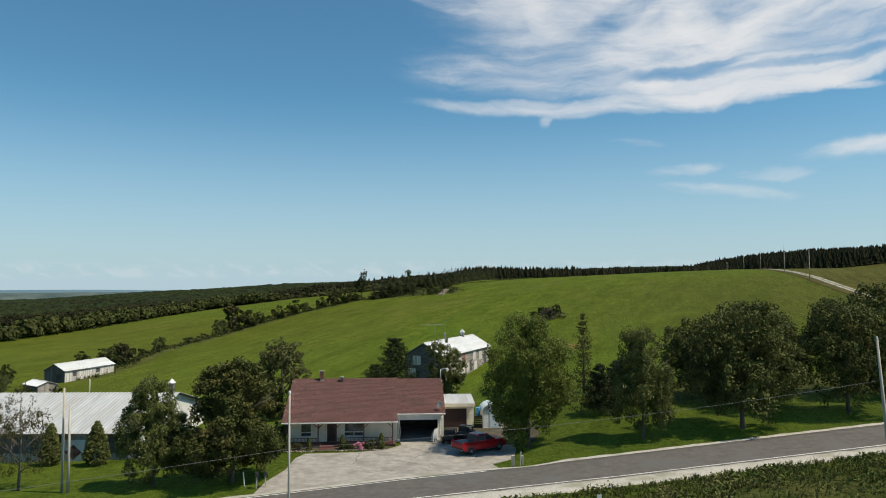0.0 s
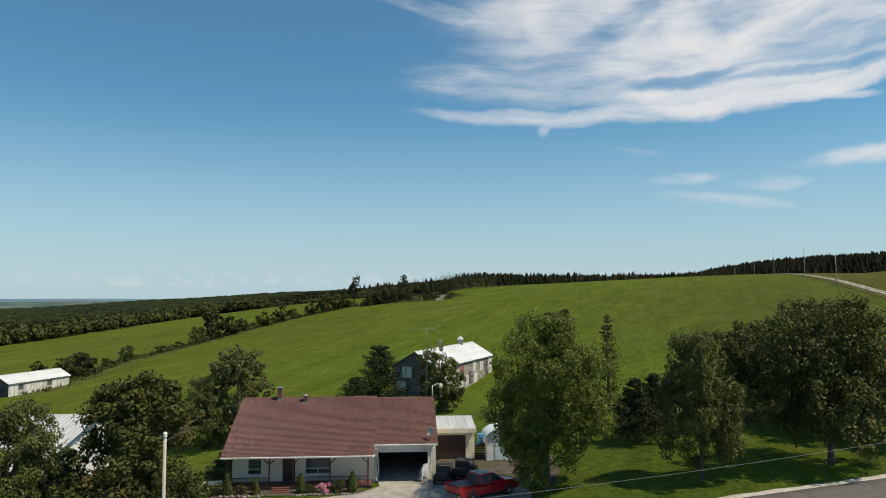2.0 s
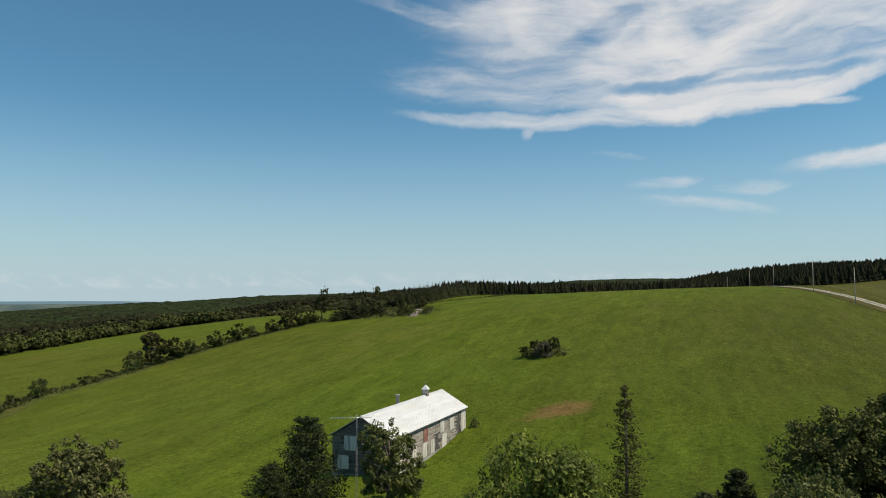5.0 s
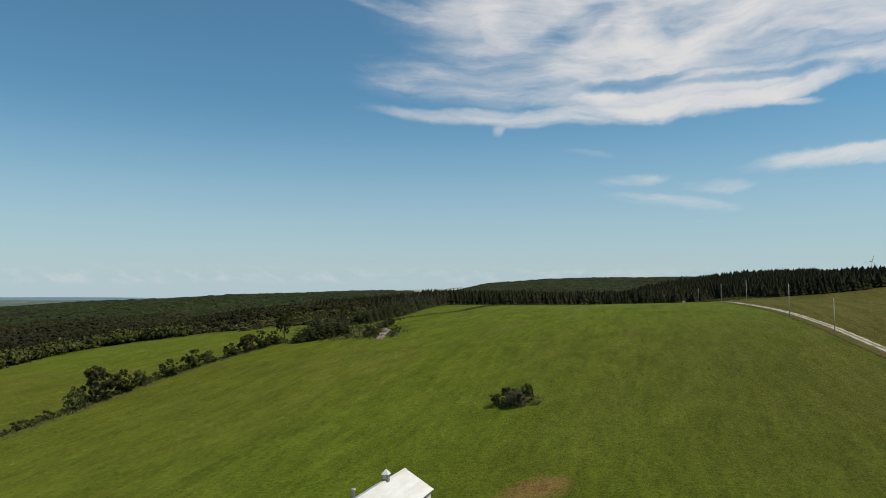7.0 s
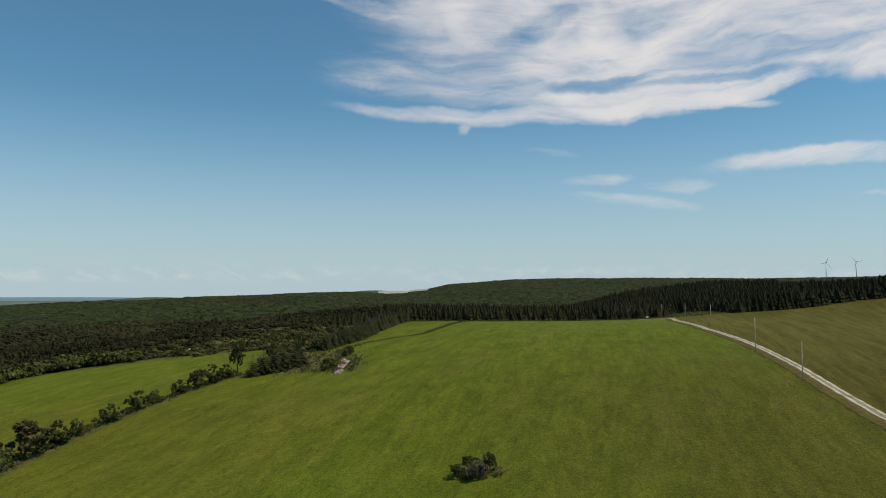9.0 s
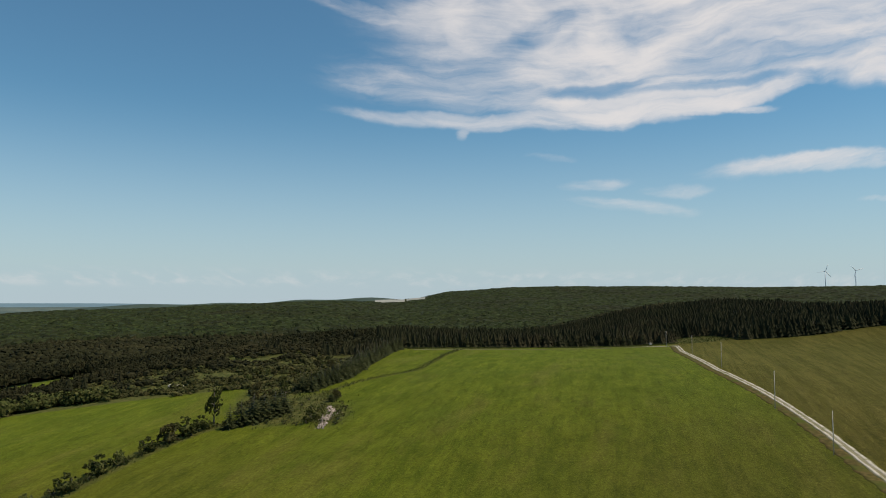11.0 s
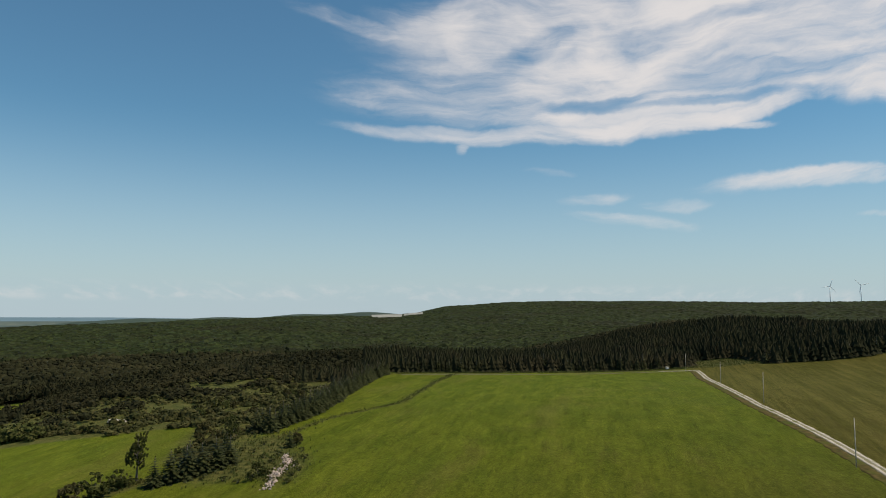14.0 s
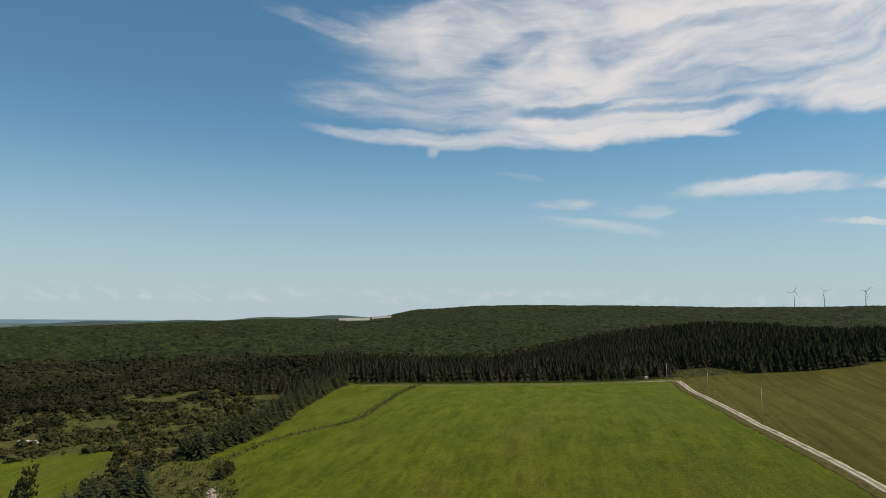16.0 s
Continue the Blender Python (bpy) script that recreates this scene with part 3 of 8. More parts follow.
def build_ground():
    xs = np.concatenate([-np.geomspace(4600, 215, 44), np.arange(-210, 400, 3.2), np.geomspace(403, 4600, 46)])
    ys = np.concatenate([-np.geomspace(1500, 62, 14), np.arange(-60, 100, 2.2), np.arange(100, 600, 3.4), np.geomspace(603, 4700, 80)])
    gx, gy = np.meshgrid(xs, ys)
    gz = land(gx, gy)
    near = (gy < 620) & (gx > -220) & (gx < 420)
    gz = gz + near * (0.05 * waves(gx, gy, 3.1, 1.0) + 0.10 * waves(gx, gy, 9.0, 4.0)) * step(line_distance(gx, gy, [(-60, 44), (80, 81)]), 9, 16) * step(np.hypot(gx + 4, gy - 72), 16, 26) * step(line_distance(gx, gy, TRACK_LINE), 6, 10)
    nx, ny = len(xs), len(ys)
    i = np.arange(nx * ny).reshape(ny, nx)
    faces = np.stack([i[:-1, :-1], i[:-1, 1:], i[1:, 1:], i[1:, :-1]], -1).reshape(-1, 4)
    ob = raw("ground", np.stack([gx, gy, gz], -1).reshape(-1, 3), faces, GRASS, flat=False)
    tagged(ob, "gently rolling green hay fields and mown lawn", "ground", kind="structure")
    track_x = line_x(gy, TRACK_LINE)
    right = step(gx - track_x, -2, 2) * step(gy, 90, 130)
    # the hay colour also darkens the main field towards the track
    right = np.maximum(right, 0.6 * step(gx - track_x, -130, -10) * step(gy, 105, 150) * (1 - 0.85 * step(gy, 210, 320)))
    # the left slope is darkened the same way, with no hay field there
    right = np.maximum(right, 0.3 * step(-gx, -5, 40) * step(gy, 105, 140) * (1 - step(gy, 270, 340)))
    hedge = 1 - step(line_distance(gx, gy, HEDGE_LINE), 2.0, 6.0)
    ditch = 1 - step(line_distance(gx, gy, DITCH_LINE), 0.5, 3.2)
    row = line_x(gy, SPRUCE_LINE)
    scrub = step(gy, 340, 352) * step(-gx, -row - 2, -row + 6) * step(gx, -45, -30) * (1 - step(gy, 470, 500))
    scrub = np.maximum(scrub, step(gy, 398, 404) * step(-gx, 15, 30) * step(gx, -150, -130) * (1 - step(gy, 470, 490)))
    rocks = np.maximum(np.exp(-(((gx - 1) / 7) ** 2 + ((gy - 328) / 17) ** 2)), np.exp(-(((gx + 12) / 15) ** 4 + ((gy - 345) / 26) ** 4)))
    fringe = 1 - step(np.abs(gy - (533 + 3 * np.sin(gx / 17))), 2, 6)
    fringe = fringe * step(gx, 36, 46) * (1 - step(gx, 226, 236))
    clear = step(gx, 226, 236) * (1 - step(gx, 260, 270)) * step(gy, 524, 530) * (1 - step(gy, 566, 575))
    behind_yard = step(gx, 24, 32) * (1 - step(gx, 60, 80)) * step(gy, 86, 92) * (1 - step(gy, 100, 108))
    bank = 1 - step(gy - (52.6 + 0.265 * gx), -4, 0)
    rough = np.clip(np.maximum.reduce([hedge, scrub, rocks * 1.3, fringe, clear, behind_yard * 0.8, bank * 0.8, ditch * 0.72]), 0, 1)
    worn = np.exp(-(((gx - 24) / 5.5) ** 2 + ((gy - 146.5 - 0.25 * (gx - 24)) / 4.5) ** 2) ** 2)
    worn = np.maximum(worn, 0.5 * np.exp(-(((gx - 18) / 4.5) ** 2 + ((gy - 144.5) / 2.5) ** 2)))
    dirt = np.maximum(0.25 * ditch, worn)
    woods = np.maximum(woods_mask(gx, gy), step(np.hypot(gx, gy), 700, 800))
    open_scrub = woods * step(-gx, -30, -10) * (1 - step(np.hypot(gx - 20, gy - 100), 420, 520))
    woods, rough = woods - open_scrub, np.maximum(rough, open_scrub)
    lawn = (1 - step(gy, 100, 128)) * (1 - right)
    # ripe: yellower uphill; its tone also stands in for view-angle brightness
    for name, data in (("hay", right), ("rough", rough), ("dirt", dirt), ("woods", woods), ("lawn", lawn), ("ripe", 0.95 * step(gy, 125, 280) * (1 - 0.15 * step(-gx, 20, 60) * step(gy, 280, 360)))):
        a = ob.data.attributes.new(name, "FLOAT", "POINT")
        a.data.foreach_set("value", np.ascontiguousarray(data, np.float32).ravel())
    return ob


def grass_material():
    m = bpy.data.materials.new("meadow_grass")
    m.use_nodes = True
    t = m.node_tree
    bsdf = t.nodes["Principled BSDF"]
    geo = t.nodes.new("ShaderNodeNewGeometry")

    def noise_of(scale, detail=5, stretch=(1, 1, 1), turn=0.0, rough=0.6):
        mp = t.nodes.new("ShaderNodeMapping")
        mp.vector_type = "TEXTURE"
        mp.inputs["Scale"].default_value, mp.inputs["Rotation"].default_value = [1 / q for q in stretch], (0, 0, radians(turn))
        n = t.nodes.new("ShaderNodeTexNoise")
        n.inputs["Scale"].default_value, n.inputs["Detail"].default_value, n.inputs["Roughness"].default_value = scale, detail, rough
        t.links.new(geo.outputs["Position"], mp.inputs[0])
        t.links.new(mp.outputs[0], n.inputs[0])
        return n.outputs[0]

    def blend(fac, a, b):
        mx = t.nodes.new("ShaderNodeMix")
        mx.data_type = "RGBA"
        for slot, value in ((0, fac), (6, a), (7, b)):
            if isinstance(value, tuple):
                mx.inputs[slot].default_value = (*value, 1)
            elif isinstance(value, (int, float)):
                mx.inputs[slot].default_value = value
            else:
                t.links.new(value, mx.inputs[slot])
        return mx.outputs[2]

    def mask(name):
        a = t.nodes.new("ShaderNodeAttribute")
        a.attribute_name = name
        return a.outputs["Fac"]

    fine, mid, wide = noise_of(3.4, 6, rough=0.75), noise_of(0.16, 6, (1, 0.38, 1), -19, 0.7), noise_of(0.018, 4)
    speck = noise_of(1.1, 8, rough=0.85)
    rows = noise_of(0.16, 6, (1.0, 0.06, 1.0), -19, 0.7)
    dapple = noise_of(0.05, 6, (1, 0.3, 1), -19, 0.7)
    stubble = noise_of(0.7, 5, (1.0, 0.06, 1.0), -19, 0.75)
    tufts = noise_of(0.38, 9, (1, 0.5, 1), -19, 0.8)
    field = blend(smooth(t, mid, 0.34, 0.66), GRASS_A, GRASS_B)
    ripe = blend(smooth(t, calc(t, "ADD", calc(t, "MULTIPLY", rows, 0.45), calc(t, "MULTIPLY", mid, 0.55)), 0.38, 0.62), RIPE_A, RIPE_B)
    field = blend(mask("ripe"), field, ripe)
    field = blend(calc(t, "MULTIPLY", smooth(t, rows, 0.42, 0.62), calc(t, "ADD", 0.20, calc(t, "MULTIPLY", mask("ripe"), 0.06))), field, GRASS_C)
    field = blend(calc(t, "MULTIPLY", smooth(t, wide, 0.45, 0.68), 0.5), field, GRASS_D)
    field = blend(calc(t, "MULTIPLY", smooth(t, noise_of(0.9, 5, rough=0.7), 0.58, 0.78), 0.45), field, GRASS_DRY)
    field = blend(calc(t, "MULTIPLY", calc(t, "MULTIPLY", smooth(t, dapple, 0.50, 0.66), mask("ripe")), 0.34), field, (0.112, 0.092, 0.020))
    hay = blend(smooth(t, noise_of(0.25, 6, (1, 0.04, 1), -25, 0.7), 0.35, 0.65), (0.050, 0.045, 0.007), (0.082, 0.067, 0.014))
    field = blend(mask("hay"), field, hay)
    lawn = blend(smooth(t, mid, 0.35, 0.65), (0.045, 0.066, 0.007), (0.064, 0.085, 0.010))
    field = blend(mask("lawn"), field, lawn)
    wild = blend(smooth(t, noise_of(0.45, 6, rough=0.7), 0.34, 0.68), (0.034, 0.042, 0.010), (0.088, 0.080, 0.024))
    field = blend(calc(t, "MULTIPLY", mask("rough"), smooth(t, calc(t, "ADD", mask("rough"), mid), 0.6, 1.1)), field, wild)
    field = blend(calc(t, "MULTIPLY", mask("dirt"), smooth(t, calc(t, "ADD", calc(t, "MULTIPLY", mask("dirt"), 0.6), noise_of(0.5, 5)), 0.62, 0.95)), field, (0.145, 0.090, 0.031))
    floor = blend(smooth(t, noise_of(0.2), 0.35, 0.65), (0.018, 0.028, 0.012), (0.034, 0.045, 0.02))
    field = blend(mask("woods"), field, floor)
    hs = t.nodes.new("ShaderNodeHueSaturation")
    spots = calc(t, "ADD", calc(t, "MULTIPLY", fine, 2.6), calc(t, "ADD", calc(t, "MULTIPLY", speck, 2.4), calc(t, "ADD", calc(t, "MULTIPLY", tufts, 0.8), calc(t, "MULTIPLY", stubble, 0.9))))
    t.links.new(calc(t, "MAXIMUM", 0.3, calc(t, "SUBTRACT", spots, 2.36)), hs.inputs["Value"])
    t.links.new(field, hs.inputs["Color"])
    t.links.new(hs.outputs[0], bsdf.inputs["Base Color"])
    bsdf.inputs["Roughness"].default_value = 0.95
    bsdf.inputs["Diffuse Roughness"].default_value = 0.5
    bsdf.inputs["Specular IOR Level"].default_value = 0.05
    # blade tips catch the light at a low angle
    bsdf.inputs["Sheen Weight"].default_value, bsdf.inputs["Sheen Roughness"].default_value = 1.0, 0.28
    tips = t.nodes.new("ShaderNodeHueSaturation")
    tips.inputs["Value"].default_value = 2.9
    t.links.new(hs.outputs[0], tips.inputs["Color"])
    t.links.new(tips.outputs[0], bsdf.inputs["Sheen Tint"])
    b = t.nodes.new("ShaderNodeBump")
    b.inputs["Strength"].default_value, b.inputs["Distance"].default_value = 0.7, 0.12
    t.links.new(calc(t, "ADD", noise_of(3.0, 5, rough=0.7), calc(t, "MULTIPLY", noise_of(0.9, 5, (1, 0.6, 1), -19, 0.75), 1.0)), b.inputs["Height"])
    t.links.new(b.outputs[0], bsdf.inputs["Normal"])
    return m


GRASS_A, GRASS_B, GRASS_C, GRASS_D, GRASS_DRY = (0.059, 0.088, 0.0065), (0.086, 0.116, 0.010), (0.039, 0.053, 0.004), (0.058, 0.072, 0.007), (0.100, 0.092, 0.020)
RIPE_A, RIPE_B = (0.049, 0.063, 0.004), (0.098, 0.107, 0.009)
GRASS = grass_material()
build_ground()


def ribbon(name, line, left, right, mat, lift, label, category, gap=2.5, across=4, sunk=0.0, kind="structure", ragged=0.0):
    """A strip laid on the land along a line, from left to right of it in metres; its edges turn down into the ground."""
    c = along(line, gap=gap)
    d = np.gradient(c, axis=0)
    d = d / np.hypot(*d.T)[:, None]
    side = np.stack([d[:, 1], -d[:, 0]], -1)
    offs = np.r_[left - 0.05, np.linspace(left, right, across + 1), right + 0.05]
    drop = np.r_[-0.25, np.zeros(across + 1), -0.25]
    k = np.arange(len(c))
    rows = []
    for o, dz in zip(offs, drop):
        e = o + ragged * (np.sin(k * 1.7 + o) + 0.6 * np.sin(k * 0.53 + 2 * o)) * (1 if abs(o - left) < 0.1 or abs(o - right) < 0.1 else 0)
        p = c + side * (e[:, None] if np.ndim(e) else e)
        rows.append(np.c_[p, land(p[:, 0], p[:, 1]) + lift + dz])
    v = np.stack(rows, 1)
    n, w = v.shape[:2]
    i = np.arange(n * w).reshape(n, w)
    f = np.stack([i[:-1, :-1], i[:-1, 1:], i[1:, 1:], i[1:, :-1]], -1).reshape(-1, 4)
    ob = raw(name, v.reshape(-1, 3), f, mat, flat=False)
    return tagged(ob, label, category, kind=kind)


# ---- road, shoulders, track ----
ROAD_LINE = [(-160, 8.0), (-90, 31.0), (-40, 47.2), (-14, 55.6), (-4, 58.6), (6, 60.9), (14, 62.5), (25.5, 65.2), (41, 68.8), (60, 73.0), (80, 77.6), (130, 89), (260, 118)]
ribbon("road", ROAD_LINE, -3.4, 3.4, ASPHALT, 0.11, "grey worn asphalt country road", "road", across=6)
ribbon("shoulder_near", ROAD_LINE, 3.36, 5.7, GRAVEL, 0.09, "pale gravel road shoulder", "road shoulder", ragged=0.16, gap=0.9)
ribbon("shoulder_far", ROAD_LINE, -4.2, -3.36, GRAVEL, 0.09, "narrow pale gravel road shoulder", "road shoulder", ragged=0.09, gap=0.9)
ribbon("edge_line_near", ROAD_LINE, 3.02, 3.15, LINE, 0.118, "worn white edge line on asphalt", "road marking", across=1)
ribbon("edge_line_far", [(-60, 40.7), (-40, 47.2), (-14, 55.6), (-4, 58.6), (6, 60.9)], -3.12, -3.0, LINE, 0.118, "worn white edge line on asphalt", "road marking", across=1)
ribbon("track_ditch", TRACK_LINE, -4.6, -1.45, DIRT, 0.05, "brown grassy ditch beside the farm track", "ditch", ragged=0.3, gap=1.5)
ribbon("farm_track", TRACK_LINE, -1.5, 1.5, CROWN, 0.09, "grassy crown of a farm track", "farm track", ragged=0.15)
ribbon("track_rut_west", TRACK_LINE, -1.15, -0.5, TRACK, 0.14, "pale gravel wheel rut of a farm track", "wheel rut", ragged=0.12)
ribbon("track_rut_east", TRACK_LINE, 0.5, 1.15, TRACK, 0.14, "pale gravel wheel rut of a farm track", "wheel rut", ragged=0.12)

ribbon("track_fork", [(217, 513), (212, 518), (204, 521), (196, 522)], -0.6, 0.6, TRACK, 0.15, "pale gravel fork at the end of the farm track", "wheel rut", gap=1.5, ragged=0.1)
ribbon("headland_strip", [(46, 524), (70, 522), (110, 521), (160, 520.5), (205, 520), (222, 519)], -1.4, 1.4, STRAW, 0.08, "pale dry grass strip along the woods edge", "grass strip", ragged=0.3)

HOUSE = pose(-5.1, 75.95, 0, 0, 0, 3.4)


def at_house(x, y, z=0.0):
    return HOUSE @ Vector((x, y, z))


def build_driveway():
    # lies between house front, garage, annex and the road
    bm = bmesh.new()
    outline = [(-16.0, 58.4), (-16.0, 63.5), (-15.0, 67), (-14.9, 71.0), (-14.3, 72.9), (-9.0, 73.3), (-6.2, 74.3), (-4.6, 76.5), (-4.9, 78.4), (0.3, 78.6), (1.6, 77.6), (5.0, 77.2), (7.4, 76.0), (7.6, 74.0), (7.0, 70.2), (4.6, 67.6), (5.2, 64.6), (-4, 62.2)]
    vs = [bm.verts.new((x, y, 0)) for x, y in outline]
    bm.faces.new(vs)
    bmesh.ops.triangulate(bm, faces=bm.faces[:])
    bmesh.ops.subdivide_edges(bm, edges=bm.edges[:], cuts=7, use_grid_fill=True)
    for v in bm.verts:
        v.co.z = lz(v.co.x, v.co.y) + 0.075
    r = bmesh.ops.extrude_edge_only(bm, edges=[e for e in bm.edges if e.is_boundary])
    for g in r["geom"]:
        if isinstance(g, bmesh.types.BMVert):
            g.co.z -= 0.25
    ob = part("driveway", bm, DRIVE)
    # dark trodden earth before the annex and the hut; tree shade is in its colour
    bm = bmesh.new()
    bm.faces.new([bm.verts.new((x, y, 0)) for x, y in ((0.3, 77.0), (5.0, 76.6), (9.5, 75.2), (10.8, 79.0), (10.6, 86.6), (0.2, 86.2))])
    bmesh.ops.triangulate(bm, faces=bm.faces[:])
    bmesh.ops.subdivide_edges(bm, edges=bm.edges[:], cuts=7, use_grid_fill=True)
    for v in bm.verts:
        v.co.z = lz(v.co.x, v.co.y) + 0.055
    tagged(part("yard", bm, EARTH), "dark trodden earth yard before the annex, tree shade in its colour", "yard", kind="structure")
    tagged(ob, "pale cracked paved driveway in front of the house", "driveway", kind="structure")
    rnd = random.Random(5)
    for k, (x, y, heading, length) in enumerate([(-9, 68, 60, 6), (-7.5, 65, 20, 7), (-3, 70, 85, 8), (-1, 66, 140, 6), (-11, 70, 10, 5), (2, 69, 35, 5)]):
        bm, p, a = bmesh.new(), Vector((x, y, 0)), radians(heading)
        strip = []
        for s in range(int(length / 0.35)):
            a += rnd.uniform(-0.35, 0.35)
            p = p + Vector((math.cos(a), math.sin(a), 0)) * 0.35
            w = 0.028 + 0.02 * rnd.random()
            n = Vector((-math.sin(a), math.cos(a), 0)) * w
            z = lz(p.x, p.y) + 0.082
            strip.append((bm.verts.new((p.x + n.x, p.y + n.y, z)), bm.verts.new((p.x - n.x, p.y - n.y, z))))
        for (a1, b1), (a2, b2) in zip(strip, strip[1:]):
            bm.faces.new((a1, b1, b2, a2))
        part("crack", bm, CRACK, ob)


build_driveway()


# ---- the house ----
def shingles(name, parent, x0, x1, slope, y0, y1, seed, flip=1):
    """Overlapping shingle tabs over a roof plane; slope(y) gives the height."""
    rnd = random.Random(seed)
    verts, faces = [], []
    length = math.hypot(y1 - y0, slope(y1) - slope(y0))
    courses = int(length / 0.17)
    for c in range(courses):
        a, b = c / courses, (c + 1.25) / courses
        ya, yb = y0 + (y1 - y0) * a, y0 + (y1 - y0) * min(b, 1.0)
        za, zb = slope(ya) + 0.042, slope(yb) + 0.010
        x = x0 - rnd.uniform(0, 0.3)
        while x < x1:
            w = rnd.choice((0.11, 0.15, 0.19, 0.24))
            p, q = max(x, x0), min(x + w - 0.008, x1)
            if q - p > 0.03:
                lift, cut = rnd.uniform(-0.003, 0.005), rnd.uniform(-0.012, 0.012) * (y1 - y0) / abs(y1 - y0)
                n = len(verts)
                verts += [(p, ya + cut, za + lift), (q, ya + cut, za + lift), (q, yb, zb), (p, yb, zb), (p, ya + cut, za - 0.040), (q, ya + cut, za - 0.040)]
                faces += [(n, n + 1, n + 2, n + 3), (n + 4, n + 5, n + 1, n)]
            x += w
    return raw(name, verts, faces, SHINGLE, parent, "brown-red asphalt shingles in courses", "stuff")


def clapboards(bm, a, b, z0, z1, course=0.16, proud=0.014):
    """Lapped boards on a wall from a to b (x, y), facing to the right of the way from a to b."""
    a, b = Vector((*a, 0)), Vector((*b, 0))
    d = (b - a).normalized()
    out = Vector((d.y, -d.x, 0))
    z = z0
    while z < z1 - 0.01:
        t = min(z + course, z1)
        lo, hi = out * proud, out * 0.003
        v = [bm.verts.new(p) for p in (a + lo + Vector((0, 0, z)), b + lo + Vector((0, 0, z)), b + hi + Vector((0, 0, t)), a + hi + Vector((0, 0, t)), a + Vector((0, 0, z)), b + Vector((0, 0, z)))]
        bm.faces.new(v[:4])
        bm.faces.new((v[4], v[5], v[1], v[0]))
        z = t
    return bm


def window_unit(parent, x0, x1, z0, z1, y, bars=1, low=0.0, drawn=0.0):
    """A window in a wall that faces -y, with frame, pane and curtain."""
    w = new("window")
    w.parent = parent
    bm = bmesh.new()
    f = 0.07
    box(bm, x0 - f, x1 + f, y - 0.05, y + 0.05, z1, z1 + f)
    box(bm, x0 - f, x1 + f, y - 0.08, y + 0.05, z0 - f, z0)
    box(bm, x0 - f, x0, y - 0.05, y + 0.05, z0, z1)
    box(bm, x1, x1 + f, y - 0.05, y + 0.05, z0, z1)
    for k in range(1, bars + 1):
        x = x0 + (x1 - x0) * k / (bars + 1)
        box(bm, x - 0.045, x + 0.045, y - 0.035, y + 0.035, z0, z0 + low if low else z1)
    if low:
        box(bm, x0, x1, y - 0.035, y + 0.035, z0 + low, z0 + low + 0.09)
        box(bm, x0, x1, y - 0.035, y + 0.035, z0, z0 + 0.05)
    part("frame", bm, TRIM, w, "white window frame")
    part("pane", boxed(x0, x1, y - 0.008, y + 0.008, z0, z1), GLASS, w, "dark reflecting glass")
    if drawn:
        part("curtain", boxed(x0, x1, y + 0.012, y + 0.03, z1 - (z1 - z0) * drawn, z1), CURTAIN, w, "pale drawn curtain")
    else:
        for c0, c1 in ((x0, x0 + 0.22), (x1 - 0.22, x1)):
            part("curtain", boxed(c0, c1, y + 0.07, y + 0.085, z0 + 0.5, z1), CURTAIN, w, "pale curtain drawn aside")
    return w


PITCH = 3.60 / 8.1


